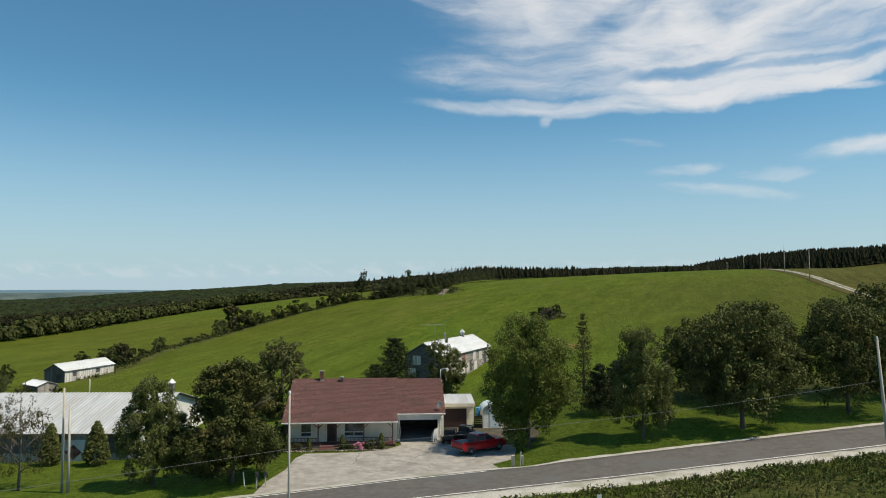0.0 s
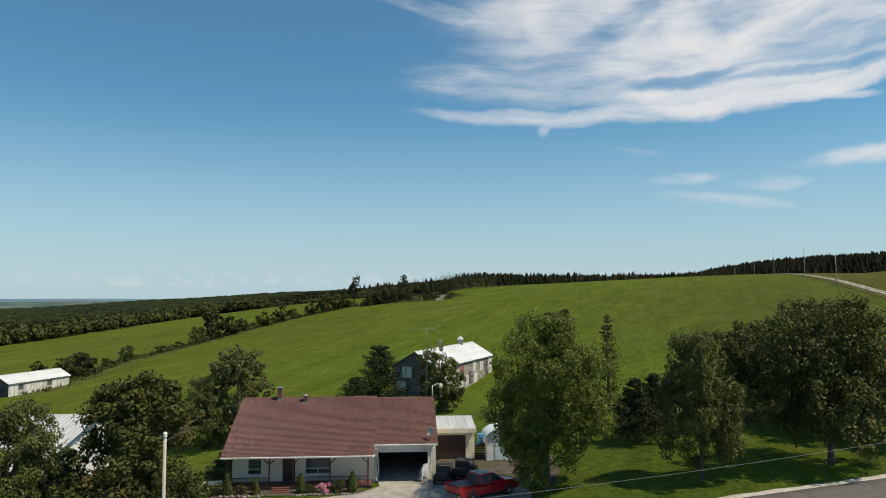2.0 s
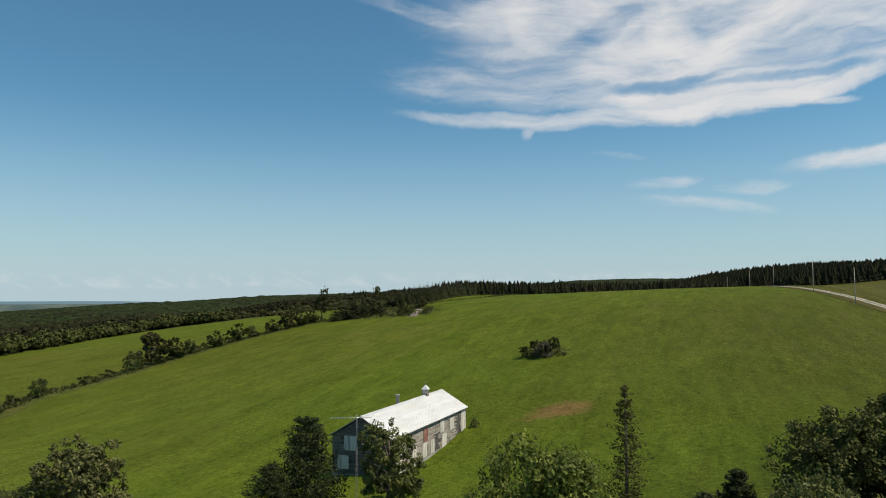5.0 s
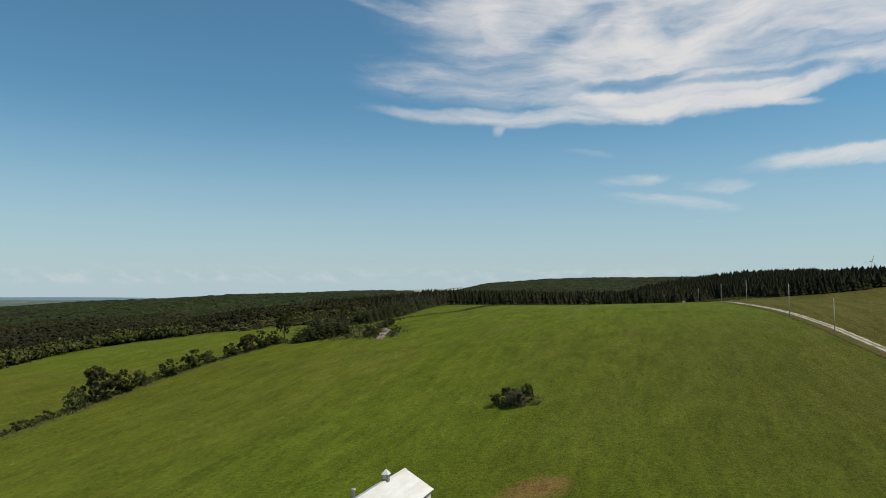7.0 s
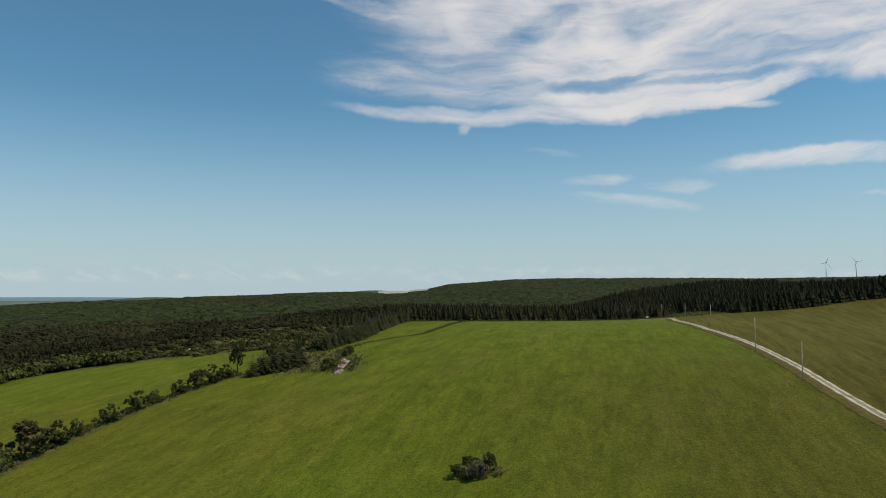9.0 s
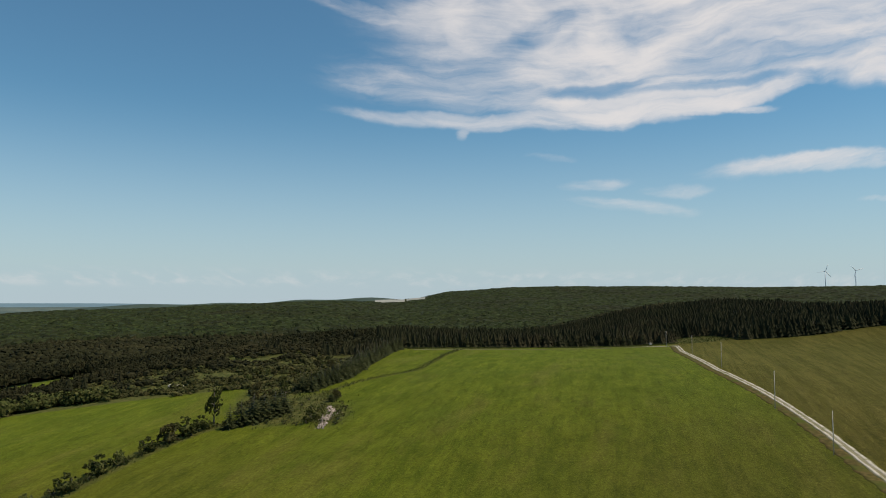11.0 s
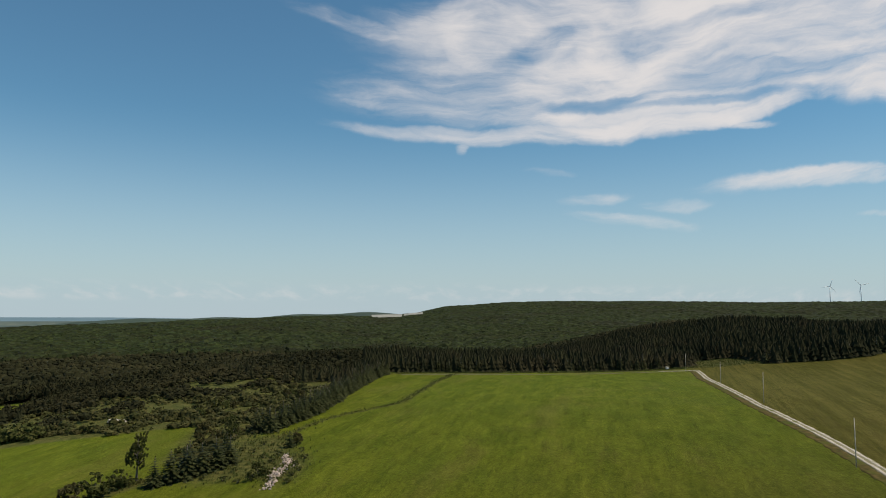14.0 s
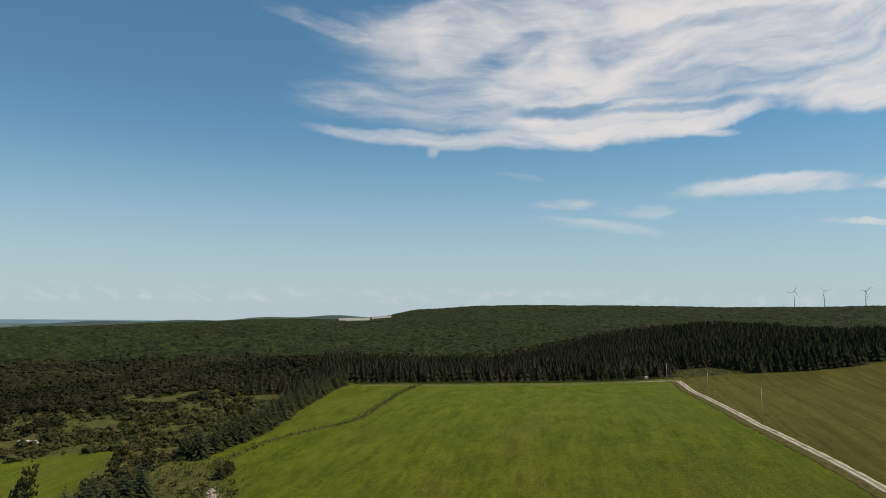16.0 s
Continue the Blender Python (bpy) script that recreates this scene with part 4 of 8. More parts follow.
def build_house():
    h = thing("house", HOUSE, "single-storey cream house with brown-red shingle roof, porch and open garage", "house")
    pitch = PITCH
    front = lambda y: 2.70 + pitch * y
    back = lambda y: 2.70 + pitch * (16.2 - y)
    # walls round the rooms, with thickness and openings
    t = 0.16
    bm = bmesh.new()
    for x0, x1, z0, z1 in [(-11.75, -10.42, 0.25, 3.3), (-9.38, -7.55, 0.25, 3.3), (-6.6, -5.68, 0.25, 3.3), (-3.68, -0.02, 0.25, 3.3),
                           (-10.42, -9.38, 0.25, 0.82), (-10.42, -9.38, 2.35, 3.3), (-7.55, -6.6, 2.4, 3.3), (-5.68, -3.68, 0.25, 0.82), (-5.68, -3.68, 2.35, 3.3)]:
        box(bm, x0, x1, 2.0, 2.0 + t, z0, z1)
    part("wall", bm, SIDING, h, "cream clapboard front wall")
    bm = bmesh.new()
    for x0, x1, z0, z1 in [(-11.75, -10.49, 0.25, 3.3), (-9.31, -7.6, 0.25, 3.3), (-6.55, -5.75, 0.25, 3.3), (-3.61, -0.02, 0.25, 3.3),
                           (-10.49, -9.31, 0.25, 0.74), (-10.49, -9.31, 2.43, 3.3), (-5.75, -3.61, 0.25, 0.74), (-5.75, -3.61, 2.43, 3.3)]:
        clapboards(bm, (x0, 1.995), (x1, 1.995), z0, z1)
    part("clapboard", bm, SIDING, h, "cream lapped siding boards", "stuff")
    bm = bmesh.new()
    prism(bm, [(2.0, 0.0), (15.8, 0.0), (15.8, back(15.8) - 0.12), (8.1, front(8.1) - 0.12), (2.0, front(2.0) - 0.12)], 0, t)
    bmesh.ops.transform(bm, matrix=Matrix(((0, 1, 0, -11.75), (1, 0, 0, 0), (0, 0, 1, 0), (0, 0, 0, 1))), verts=bm.verts[:])
    bmesh.ops.recalc_face_normals(bm, faces=bm.faces[:])
    part("wall", bm, SIDING, h, "cream gable wall")
    part("wall", boxed(-11.75, 5.1, 15.8, 15.96, 0, 2.75), SIDING, h, "cream rear wall")
    part("wall", boxed(-0.02, 0.14, 2.0, 15.8, 0, 3.4), SIDING, h, "wall between house and garage")
    part("floor", boxed(-11.6, -0.02, 2.2, 15.8, 0.1, 0.22), DARKWOOD, h)
    part("foundation", boxed(-11.7, 0.0, 2.03, 15.7, -0.6, 0.24), CONCRETE, h, "grey concrete foundation")
    # roof
    for name, x0, x1, drop, e0 in (("roof", -12.25, 0.06, 0.0, 0.0), ("garage_roof", 0.06, 5.40, 0.12, 1.50)):
        bm = bmesh.new()
        th = 0.16
        prism(bm, [(e0, front(e0) - drop), (8.1, front(8.1) - drop), (16.2, back(16.2) - drop), (16.2, back(16.2) - drop - th), (8.1, front(8.1) - drop - th - 0.02), (e0, front(e0) - drop - th)], x0, x1)
        bmesh.ops.transform(bm, matrix=Matrix(((0, 1, 0, 0), (1, 0, 0, 0), (0, 0, 1, 0), (0, 0, 0, 1))), verts=bm.verts[:])
        bmesh.ops.recalc_face_normals(bm, faces=bm.faces[:])
        roof = part(name, bm, TRIM, h, "pitched roof with white edges")
        shingles("shingle", roof, x0 - 0.02, x1 + 0.02, lambda y: front(y) - drop, e0 - 0.03, 8.1, 3 if drop else 4)
        shingles("shingle", roof, x0 - 0.02, x1 + 0.02, lambda y: back(y) - drop, 16.23, 8.1, 5)
        bm = bmesh.new()
        for k in range(int((x1 - x0) / 0.3)):
            x = x0 + 0.3 * k
            for s in (-1, 1):
                z = front(8.1) - drop
                v = [bm.verts.new(p) for p in ((x, 8.1, z + 0.055), (x + 0.31, 8.1, z + 0.05), (x + 0.31, 8.1 + s * 0.16, z - 0.03), (x, 8.1 + s * 0.16, z - 0.025))]
                bm.faces.new(v)
        part("ridge_cap", bm, SHINGLE, roof, "shingle ridge cap")
        bm = bmesh.new()
        box(bm, x0, x1, e0 - 0.13, e0 - 0.02, front(e0) - drop - 0.10, front(e0) - drop - 0.005, 0.02)
        part("gutter", bm, TRIM, roof, "white eaves gutter")
    bm = bmesh.new()
    tube(bm, [(0.02, -0.06, 2.62), (0.05, 0.1, 2.5), (0.12, 1.75, 2.4), (0.12, 1.95, 2.2), (0.12, 1.95, 0.5), (0.3, 1.7, 0.2)], [0.045] * 6, 8)
    part("downpipe", bm, TRIM, h, "white downpipe")
    for pts in ([(0.25, 1.25, 2.95), (0.3, 1.8, 2.6), (0.42, 1.88, 1.2), (0.28, 1.85, 0.1)], [(5.05, 1.25, 2.95), (4.72, 1.8, 2.3), (4.88, 1.88, 1.0), (5.02, 1.85, 0.1)]):
        part("downpipe", tube(bmesh.new(), pts, [0.055] * 4, 8), TRIM, h, "crooked white downpipe beside the garage mouth")
    # step in the roof edge between house and garage
    bm = bmesh.new()
    prism(bm, [(0, front(0) - 0.01), (8.1, front(8.1) - 0.005), (8.1, front(8.1) - 0.2), (0, front(0) - 0.17)], 0.055, 0.075)
    bmesh.ops.transform(bm, matrix=Matrix(((0, 1, 0, 0), (1, 0, 0, 0), (0, 0, 1, 0), (0, 0, 0, 1))), verts=bm.verts[:])
    part("roof_flashing", bm, TRIM, h)
    # porch
    porch = part("porch_floor", boxed(-11.95, -0.1, 0.28, 1.99, 0.16, 0.21), REDWOOD, h, "red-brown stained porch deck")
    board, y = None, 0.28
    while y < 1.9:
        if board is None:
            plank = part("board", boxed(-11.95, -0.1, 0, 0.13, 0.21, 0.25, 0.004), REDWOOD, porch)
            board = plank.data
        else:
            plank = new("board", board)
            plank.parent = porch
        plank.matrix_basis = Matrix.Translation((0, y, 0))
        y += 0.137
    bm = bmesh.new()
    box(bm, -11.95, -0.1, 0.25, 0.28, -0.1, 0.24)
    box(bm, -11.95, -11.92, 0.28, 2.0, -0.1, 0.24)
    part("porch_skirt", bm, DARKWOOD, h, "dark red porch skirting")
    part("porch_ceiling", boxed(-12.0, -0.05, 0.2, 2.0, 2.56, 2.60), TRIM, h)
    posts = (-11.75, -8.4, -6.5, -3.5, -0.4)
    for x in posts:
        bm = boxed(x - 0.06, x + 0.06, 0.34, 0.46, 0.25, 2.56, 0.012)
        post = part("porch_post", bm, REDWOOD, h, "red-brown porch post")
        for s in (-1, 1):
            if -12 < x + s * 0.6 < 0:
                bm = bmesh.new()
                tube(bm, [(x + s * 0.05, 0.4, 2.05), (x + s * 0.55, 0.4, 2.52)], [0.045, 0.045], 4)
                part("brace", bm, REDWOOD, post)
    for x0, x1 in ((-11.75, -8.4), (-6.5, -3.5), (-3.5, -0.4)):
        rail = part("railing", box(boxed(x0, x1, 0.37, 0.43, 0.92, 0.98, 0.01), x0, x1, 0.38, 0.42, 0.35, 0.40), REDWOOD, h, "red-brown porch railing")
        n = int((x1 - x0) / 0.14)
        shared = None
        for k in range(1, n):
            x = x0 + (x1 - x0) * k / n
            if shared is None:
                b = part("baluster", boxed(-0.02, 0.02, 0.385, 0.415, 0.40, 0.92), REDWOOD, rail)
                shared = b.data
            else:
                b = new("baluster", shared)
                b.parent = rail
            b.location.x = x
    rail = part("railing", box(boxed(-11.81, -11.75, 0.46, 2.0, 0.92, 0.98), -11.8, -11.76, 0.46, 2.0, 0.35, 0.40), REDWOOD, h)
    for k in range(11):
        b = new("baluster", shared)
        b.parent, b.location = rail, (-11.78, 0.16 + 0.135 * k, 0)
    for k in range(3):
        part("step", boxed(-8.15, -6.75, -0.72 + 0.33 * k, -0.38 + 0.33 * k, -0.1, 0.07 + 0.085 * k, 0.01), REDWOOD, h, "red-brown wooden step")
    # door and windows
    bm = box(bmesh.new(), -7.5, -6.65, 2.02, 2.08, 0.25, 2.30, 0.008)
    for z0, z1 in ((0.45, 1.05), (1.2, 2.1)):
        box(bm, -7.36, -6.79, 2.005, 2.03, z0, z1, 0.01)
    door = part("front_door", bm, DARKWOOD, h, "dark brown panelled front door")
    bm = bmesh.new()
    bmesh.ops.create_icosphere(bm, subdivisions=2, radius=0.035, matrix=Matrix.Translation((-6.75, 1.97, 1.2)))
    part("knob", bm, CHROME, door)
    part("door_frame", box(box(boxed(-7.6, -7.5, 1.97, 2.1, 0.25, 2.42), -6.65, -6.55, 1.97, 2.1, 0.25, 2.42), -7.5, -6.65, 1.97, 2.1, 2.30, 2.42), DARKWOOD, h)
    window_unit(h, -10.42, -9.38, 0.82, 2.35, 2.03, 0, 0.40, 0.62)
    window_unit(h, -5.68, -3.68, 0.82, 2.35, 2.03, 1, 0.40)
    # garage
    bm = bmesh.new()
    box(bm, 0.14, 0.25, 2.3, 2.46, 0, 2.42)
    box(bm, 4.58, 5.1, 2.3, 2.46, 0, 2.42)
    box(bm, 0.14, 5.1, 2.3, 2.46, 2.42, 3.42)
    part("garage_front", bm, TRIM, h, "white painted garage front")
    bm = clapboards(bmesh.new(), (4.66, 2.295), (5.1, 2.295), 0, 3.2)
    part("clapboard", bm, SIDING, h, "", "stuff")
    bm = bmesh.new()
    for s in (0.16, 4.58):
        box(bm, s, s + 0.09, 2.22, 2.3, 0, 2.43)
    box(bm, 0.16, 4.67, 2.22, 2.3, 2.43, 2.52)
    part("garage_trim", bm, TRIM, h)
    bm = bmesh.new()
    box(bm, 5.1, 5.26, 2.3, 15.8, 0, 3.2)
    part("wall", bm, SIDING, h, "cream garage side wall")
    prm = prism(bmesh.new(), [(2.3, 3.2), (15.8, 3.2), (15.8, back(15.8) - 0.35), (8.1, front(8.1) - 0.35), (2.3, front(2.3) - 0.35)], 5.1, 5.24)
    bmesh.ops.transform(prm, matrix=Matrix(((0, 1, 0, 0), (1, 0, 0, 0), (0, 0, 1, 0), (0, 0, 0, 1))), verts=prm.verts[:])
    bmesh.ops.recalc_face_normals(prm, faces=prm.faces[:])
    part("wall", prm, SIDING, h, "cream garage gable")
    # lining coloured dark in place of the garage's own shade
    bm = box(box(boxed(0.15, 0.19, 2.47, 11, 0.02, 3.2), 5.05, 5.09, 2.47, 11, 0.02, 3.2), 0.15, 5.09, 11.0, 11.1, 0.02, 3.2)
    part("garage_lining", bm, SHADE_IN, h, "garage lining, coloured dark for the unlit room")
    part("garage_floor", boxed(0.15, 5.09, 2.3, 11.0, -0.3, 0.09), CONCRETE, h, "grey concrete garage floor")
    # unseen ceiling, added to stop daylight leaking in under the roof
    part("garage_ceiling", boxed(0.15, 5.09, 2.47, 11.0, 2.62, 2.70), SHADE_IN, h, "added garage ceiling, coloured dark, keeps daylight out")
    # annex with a roller door
    prm = prism(bmesh.new(), [(9.3, 3.02), (14.0, 3.46), (14.0, 3.34), (9.3, 2.90)], 5.27, 9.5)
    bmesh.ops.transform(prm, matrix=Matrix(((0, 1, 0, 0), (1, 0, 0, 0), (0, 0, 1, 0), (0, 0, 0, 1))), verts=prm.verts[:])
    bmesh.ops.recalc_face_normals(prm, faces=prm.faces[:])
    part("annex_roof", prm, DULL_STEEL, h, "flat pale grey sheet annex roof")
    for k in range(1, 5):
        x = 5.27 + 0.85 * k
        v = [(x - 0.02, 9.31, 3.025), (x + 0.02, 9.31, 3.025), (x + 0.02, 13.98, 3.462), (x - 0.02, 13.98, 3.462)]
        v += [(a, b, c + 0.03) for a, b, c in v]
        raw("roof_seam", v, [(4, 5, 6, 7), (0, 1, 5, 4), (1, 2, 6, 5), (2, 3, 7, 6), (3, 0, 4, 7)], DULL_STEEL, h)
    part("annex_fascia", boxed(5.27, 9.52, 9.24, 9.30, 2.62, 2.98), SIDING, h, "cream fascia board")
    bm = bmesh.new()
    box(bm, 5.28, 5.5, 9.55, 9.7, 0, 2.82)
    box(bm, 8.5, 9.35, 9.55, 9.7, 0, 2.88)
    box(bm, 5.5, 8.5, 9.55, 9.7, 2.35, 2.88)
    box(bm, 9.20, 9.35, 9.7, 13.9, 0, 2.95)
    box(bm, 5.28, 9.35, 13.75, 13.9, 0, 3.2)
    part("wall", bm, SIDING, h, "cream annex wall")
    bm = clapboards(bmesh.new(), (8.5, 9.545), (9.35, 9.545), 0, 2.7, 0.24, 0.02)
    part("clapboard", bm, SIDING, h, "", "stuff")
    roller = part("roller_door", boxed(5.5, 8.5, 9.60, 9.66, 0.02, 2.36), DARKWOOD, h, "dark brown slatted roller door")
    slat = None
    for k in range(12):
        if slat is None:
            one = part("slat", boxed(5.51, 8.49, 9.575, 9.60, 0.05, 0.23, 0.008), DARKWOOD, roller)
            slat = one.data
        else:
            one = new("slat", slat)
            one.parent = roller
        one.location.z = 0.192 * k
    # chimney of separate bricks, and a flue
    ch = part("chimney", boxed(-9.05, -8.65, 7.6, 8.0, 5.5, 7.22), MORTAR, h, "brick chimney with a metal cap")
    brick = None
    for row in range(9):
        z = 6.33 + row * 0.1
        for side in range(4):
            for k in range(2):
                if brick is None:
                    b = part("brick", boxed(-0.095, 0.095, -0.012, 0.012, 0, 0.088, 0.004), BRICK, ch)
                    brick = b.data
                else:
                    b = new("brick", brick)
                    b.parent = ch
                shift = (0.1 if k else -0.1) + (0.03 if row % 2 else -0.03) * (1 if k else 1) * 0.3
                c = Vector((-8.85, 7.8, z))
                off = [Vector((shift, -0.205, 0)), Vector((0.205, shift, 0)), Vector((shift, 0.205, 0)), Vector((-0.205, shift, 0))][side]
                b.matrix_basis = Matrix.Translation(c + off) @ Matrix.Rotation(radians(90 * side), 4, "Z")
    part("chimney_cap", boxed(-9.12, -8.58, 7.53, 8.07, 7.25, 7.30, 0.01), GALV, ch)
    bm = lathe(bmesh.new(), [(0.16, 5.9), (0.16, 6.5), (0.24, 6.5), (0.24, 6.62), (0.06, 6.66)], 12, Matrix.Translation((-6.5, 7.5, 0)))
    part("flue", bm, GALV, h, "short metal flue")
    return h


build_house()


# ---- farm buildings ----
def planks(name, a, b, z0, top, width, seed, mat, parent, label="", gap=0.012, holes=()):
    """Upright boards on a wall from a to b; top(s) is the height at s metres along; holes are (s0, s1, z0, z1)."""
    rnd = random.Random(seed)
    a, b = Vector((*a, 0)), Vector((*b, 0))
    d = (b - a).normalized()
    out = Vector((d.y, -d.x, 0))
    verts, faces, s, length = [], [], 0.0, (b - a).length
    while s < length - 0.02:
        e = min(s + width * rnd.uniform(0.85, 1.15), length)
        spans = [(z0 + rnd.uniform(-0.03, 0.06), None)]
        for h0, h1, hz0, hz1 in holes:
            if h0 < (s + e) / 2 < h1:
                spans = [(spans[0][0], hz0), (hz1, None)]
        for lo, hi in spans:
            p = rnd.uniform(0.012, 0.03)
            t0, t1 = (top(s), top(e - gap)) if hi is None else (hi, hi)
            if t0 <= lo:
                continue
            n = len(verts)
            for q in (p, -0.02):
                for ss, zz in ((s, lo), (e - gap, lo), (e - gap, t1), (s, t0)):
                    w = a + d * ss + out * q
                    verts.append((w.x, w.y, zz))
            faces += [(n, n + 1, n + 2, n + 3), (n + 4, n, n + 3, n + 7), (n + 1, n + 5, n + 6, n + 2), (n + 3, n + 2, n + 6, n + 7), (n, n + 4, n + 5, n + 1)]
        s = e
    return raw(name, verts, faces, mat, parent, label, "stuff")


def panel(parent, name, x, y0, y1, z0, z1, mat, label="", side=1):
    return part(name, boxed(min(x, x + 0.05 * side), max(x, x + 0.05 * side), y0, y1, z0, z1, 0.008), mat, parent, label)


def steel_roof(parent, w, over, ridge, eave, y0, y1, name="roof", pitch=0.3, label="white ribbed steel roof"):
    """Two ribbed slopes along y, ridge at x = 0."""
    roof = None
    for s in (-1, 1):
        xe = s * (w + over)
        ze = eave - over * (ridge - eave) / w
        verts, faces = [], []
        n = int((y1 - y0) / pitch)
        for k in range(n + 1):
            y = y0 + (y1 - y0) * k / n
            for dy, dz in ((-0.05, 0), (-0.02, 0.035), (0.02, 0.035), (0.05, 0)):
                verts += [(0, min(max(y + dy, y0), y1), ridge + dz + 0.03), (xe, min(max(y + dy, y0), y1), ze + dz + 0.03)]
        m = len(verts) // 2
        faces = [(2 * i, 2 * i + 1, 2 * i + 3, 2 * i + 2) for i in range(m - 1)]
        ob = raw(name, verts, faces, STEEL_ROOF, parent, label)
        bm = bmesh.new()
        prism(bm, [(0, ridge + 0.02), (xe, ze + 0.02), (xe, ze - 0.08), (0, ridge - 0.08)], y0 + 0.01, y1 - 0.01)
        part("roof_deck", bm, BOARD, ob)
        roof = ob
    bm = bmesh.new()
    prism(bm, [(-0.18, ridge + 0.02), (0, ridge + 0.10), (0.18, ridge + 0.02), (0, ridge + 0.03)], y0 - 0.02, y1 + 0.02)
    part("ridge_cap", bm, STEEL_ROOF, parent)
    return roof


def courses(name, a, b, z0, z1, height, seed, mat, parent, label="", span=None, holes=(), gap=0.012):
    """Level boards on a wall from a to b, in broken lengths; span(z) gives the ends of the wall at that height."""
    rnd = random.Random(seed)
    a, b = Vector((*a, 0)), Vector((*b, 0))
    d = (b - a).normalized()
    out = Vector((d.y, -d.x, 0))
    verts, faces, z = [], [], z0
    while z < z1 - 0.04:
        top = min(z + height * rnd.uniform(0.9, 1.1), z1)
        s, last = span(z) if span else (0.0, (b - a).length)
        while s < last - 0.05:
            e = min(s + rnd.uniform(0.5, 1.7), last)
            if not any(h0 < (s + e) / 2 < h1 and hz0 < (z + top) / 2 < hz1 for h0, h1, hz0, hz1 in holes) and rnd.random() > 0.015:
                p, n, tilt = rnd.uniform(0.012, 0.035), len(verts), rnd.uniform(-0.012, 0.012)
                for q in (p, -0.02):
                    for ss, zz in ((s, z + tilt), (e - gap, z - tilt), (e - gap, top - gap - tilt), (s, top - gap + tilt)):
                        w = a + d * ss + out * q
                        verts.append((w.x, w.y, zz))
                faces += [(n, n + 1, n + 2, n + 3), (n + 4, n, n + 3, n + 7), (n + 1, n + 5, n + 6, n + 2), (n + 3, n + 2, n + 6, n + 7), (n, n + 4, n + 5, n + 1)]
            s = e
        z = top
    return raw(name, verts, faces, mat, parent, label, "stuff")


def build_barn():
    z = 1.2
    m = Matrix.Translation((-3.1, 122.6, z)) @ Matrix.Rotation(radians(-22.6), 4, "Z") @ Matrix.Translation((-0.3, 0, 0))
    b = thing("barn", m, "old weathered grey board barn with white steel roof and cupola", "barn")
    w, L, eave, ridge = 3.7, 24.6, 4.1, 6.25
    part("foundation", boxed(-w, w, 0, L, -1.2, 0.1), CONCRETE, b, "low stone foundation")
    gable = lambda s: eave + (ridge - eave) * (1 - abs(s - w) / w)
    ends = lambda q: (0.02, 2 * w - 0.02) if q < eave - 0.2 else ((q - eave + 0.24) * w / (ridge - eave), 2 * w - (q - eave + 0.24) * w / (ridge - eave))
    # gable boards are weathered, and also darkened in colour as the unlit end
    courses("board", (-w, 0), (w, 0), -0.2, ridge - 0.15, 0.17, 1, BOARD, b, "weathered gable boards, coloured darker for shade", ends, holes=((0.7, 2.1, 0.3, 1.8), (1.5, 3.1, 2.4, 4.0)))
    courses("board", (w, L), (-w, L), -0.2, ridge - 0.15, 0.17, 2, BOARD, b, "", ends)
    holes = ((4.2, 5.0, 2.3, 3.6), (12.6, 14.4, 0.1, 2.2), (20.6, 22.4, 0.1, 3.4))
    courses("board", (w, 0), (w, L), 0.0, eave - 0.1, 0.16, 3, OLD_WALL, b, "bleached grey-pink wall boards", holes=holes)
    courses("board", (-w, L), (-w, 0), 0.0, eave - 0.1, 0.17, 4, BOARD, b)
    # dark solid body stands in for the unlit space inside the barn
    bm = bmesh.new()
    prism(bm, [(-w + 0.05, 0), (w - 0.05, 0), (w - 0.05, eave - 0.12), (0, ridge - 0.15), (-w + 0.05, eave - 0.12)], 0.06, L - 0.06)
    part("shade_block", bm, SHADE_IN, b, "dark solid behind the boards, in place of the unlit inside")
    # boarded-up openings on the long side, whitewashed and red
    for y0, y1, z0, z1, mat in ((1.2, 2.6, 0.1, 2.6, WHITEWASH), (5.6, 7.0, 0.1, 1.9, WHITEWASH), (8.6, 10.0, 0.1, 1.8, WHITEWASH), (9.0, 10.4, 1.95, 3.5, OLD_RED), (11.4, 12.5, 0.1, 1.8, WHITEWASH),
                                (14.6, 16.0, 2.1, 3.7, WHITEWASH), (15.2, 16.8, 0.1, 1.75, WHITEWASH), (18.2, 19.6, 1.9, 3.4, WHITEWASH), (22.6, 24.4, 0.1, 3.9, WHITEWASH)):
        panel(b, "shutter", w + 0.032, y0, y1, z0, z1, mat, "whitewashed wooden shutter" if mat is WHITEWASH else "faded red wooden shutter")
    for x0, x1, z0, z1 in ((-3.0, -1.6, 0.3, 1.8), (-2.2, -0.6, 2.4, 4.0)):
        part("window_board", boxed(x0, x1, -0.06, -0.035, z0, z1, 0.006), WHITEWASH, b, "pale board over an opening")
    part("door", boxed(0.5, 1.5, -0.07, -0.04, 0.05, 2.1, 0.01), BOARD, b, "grey plank door")
    steel_roof(b, w, 0.3, ridge, eave, -0.35, L + 0.3)
    bm = boxed(-0.35, 0.35, 18.3, 19.0, ridge - 0.3, ridge + 0.8)
    cup = part("cupola", bm, BOARD, b, "small white roofed cupola")
    for y in (18.27, 19.03):
        for k in range(4):
            part("louvre", boxed(-0.28, 0.28, y - 0.02, y + 0.02, ridge + 0.25 + k * 0.13, ridge + 0.34 + k * 0.13), WHITEWASH, cup)
    bm = bmesh.new()
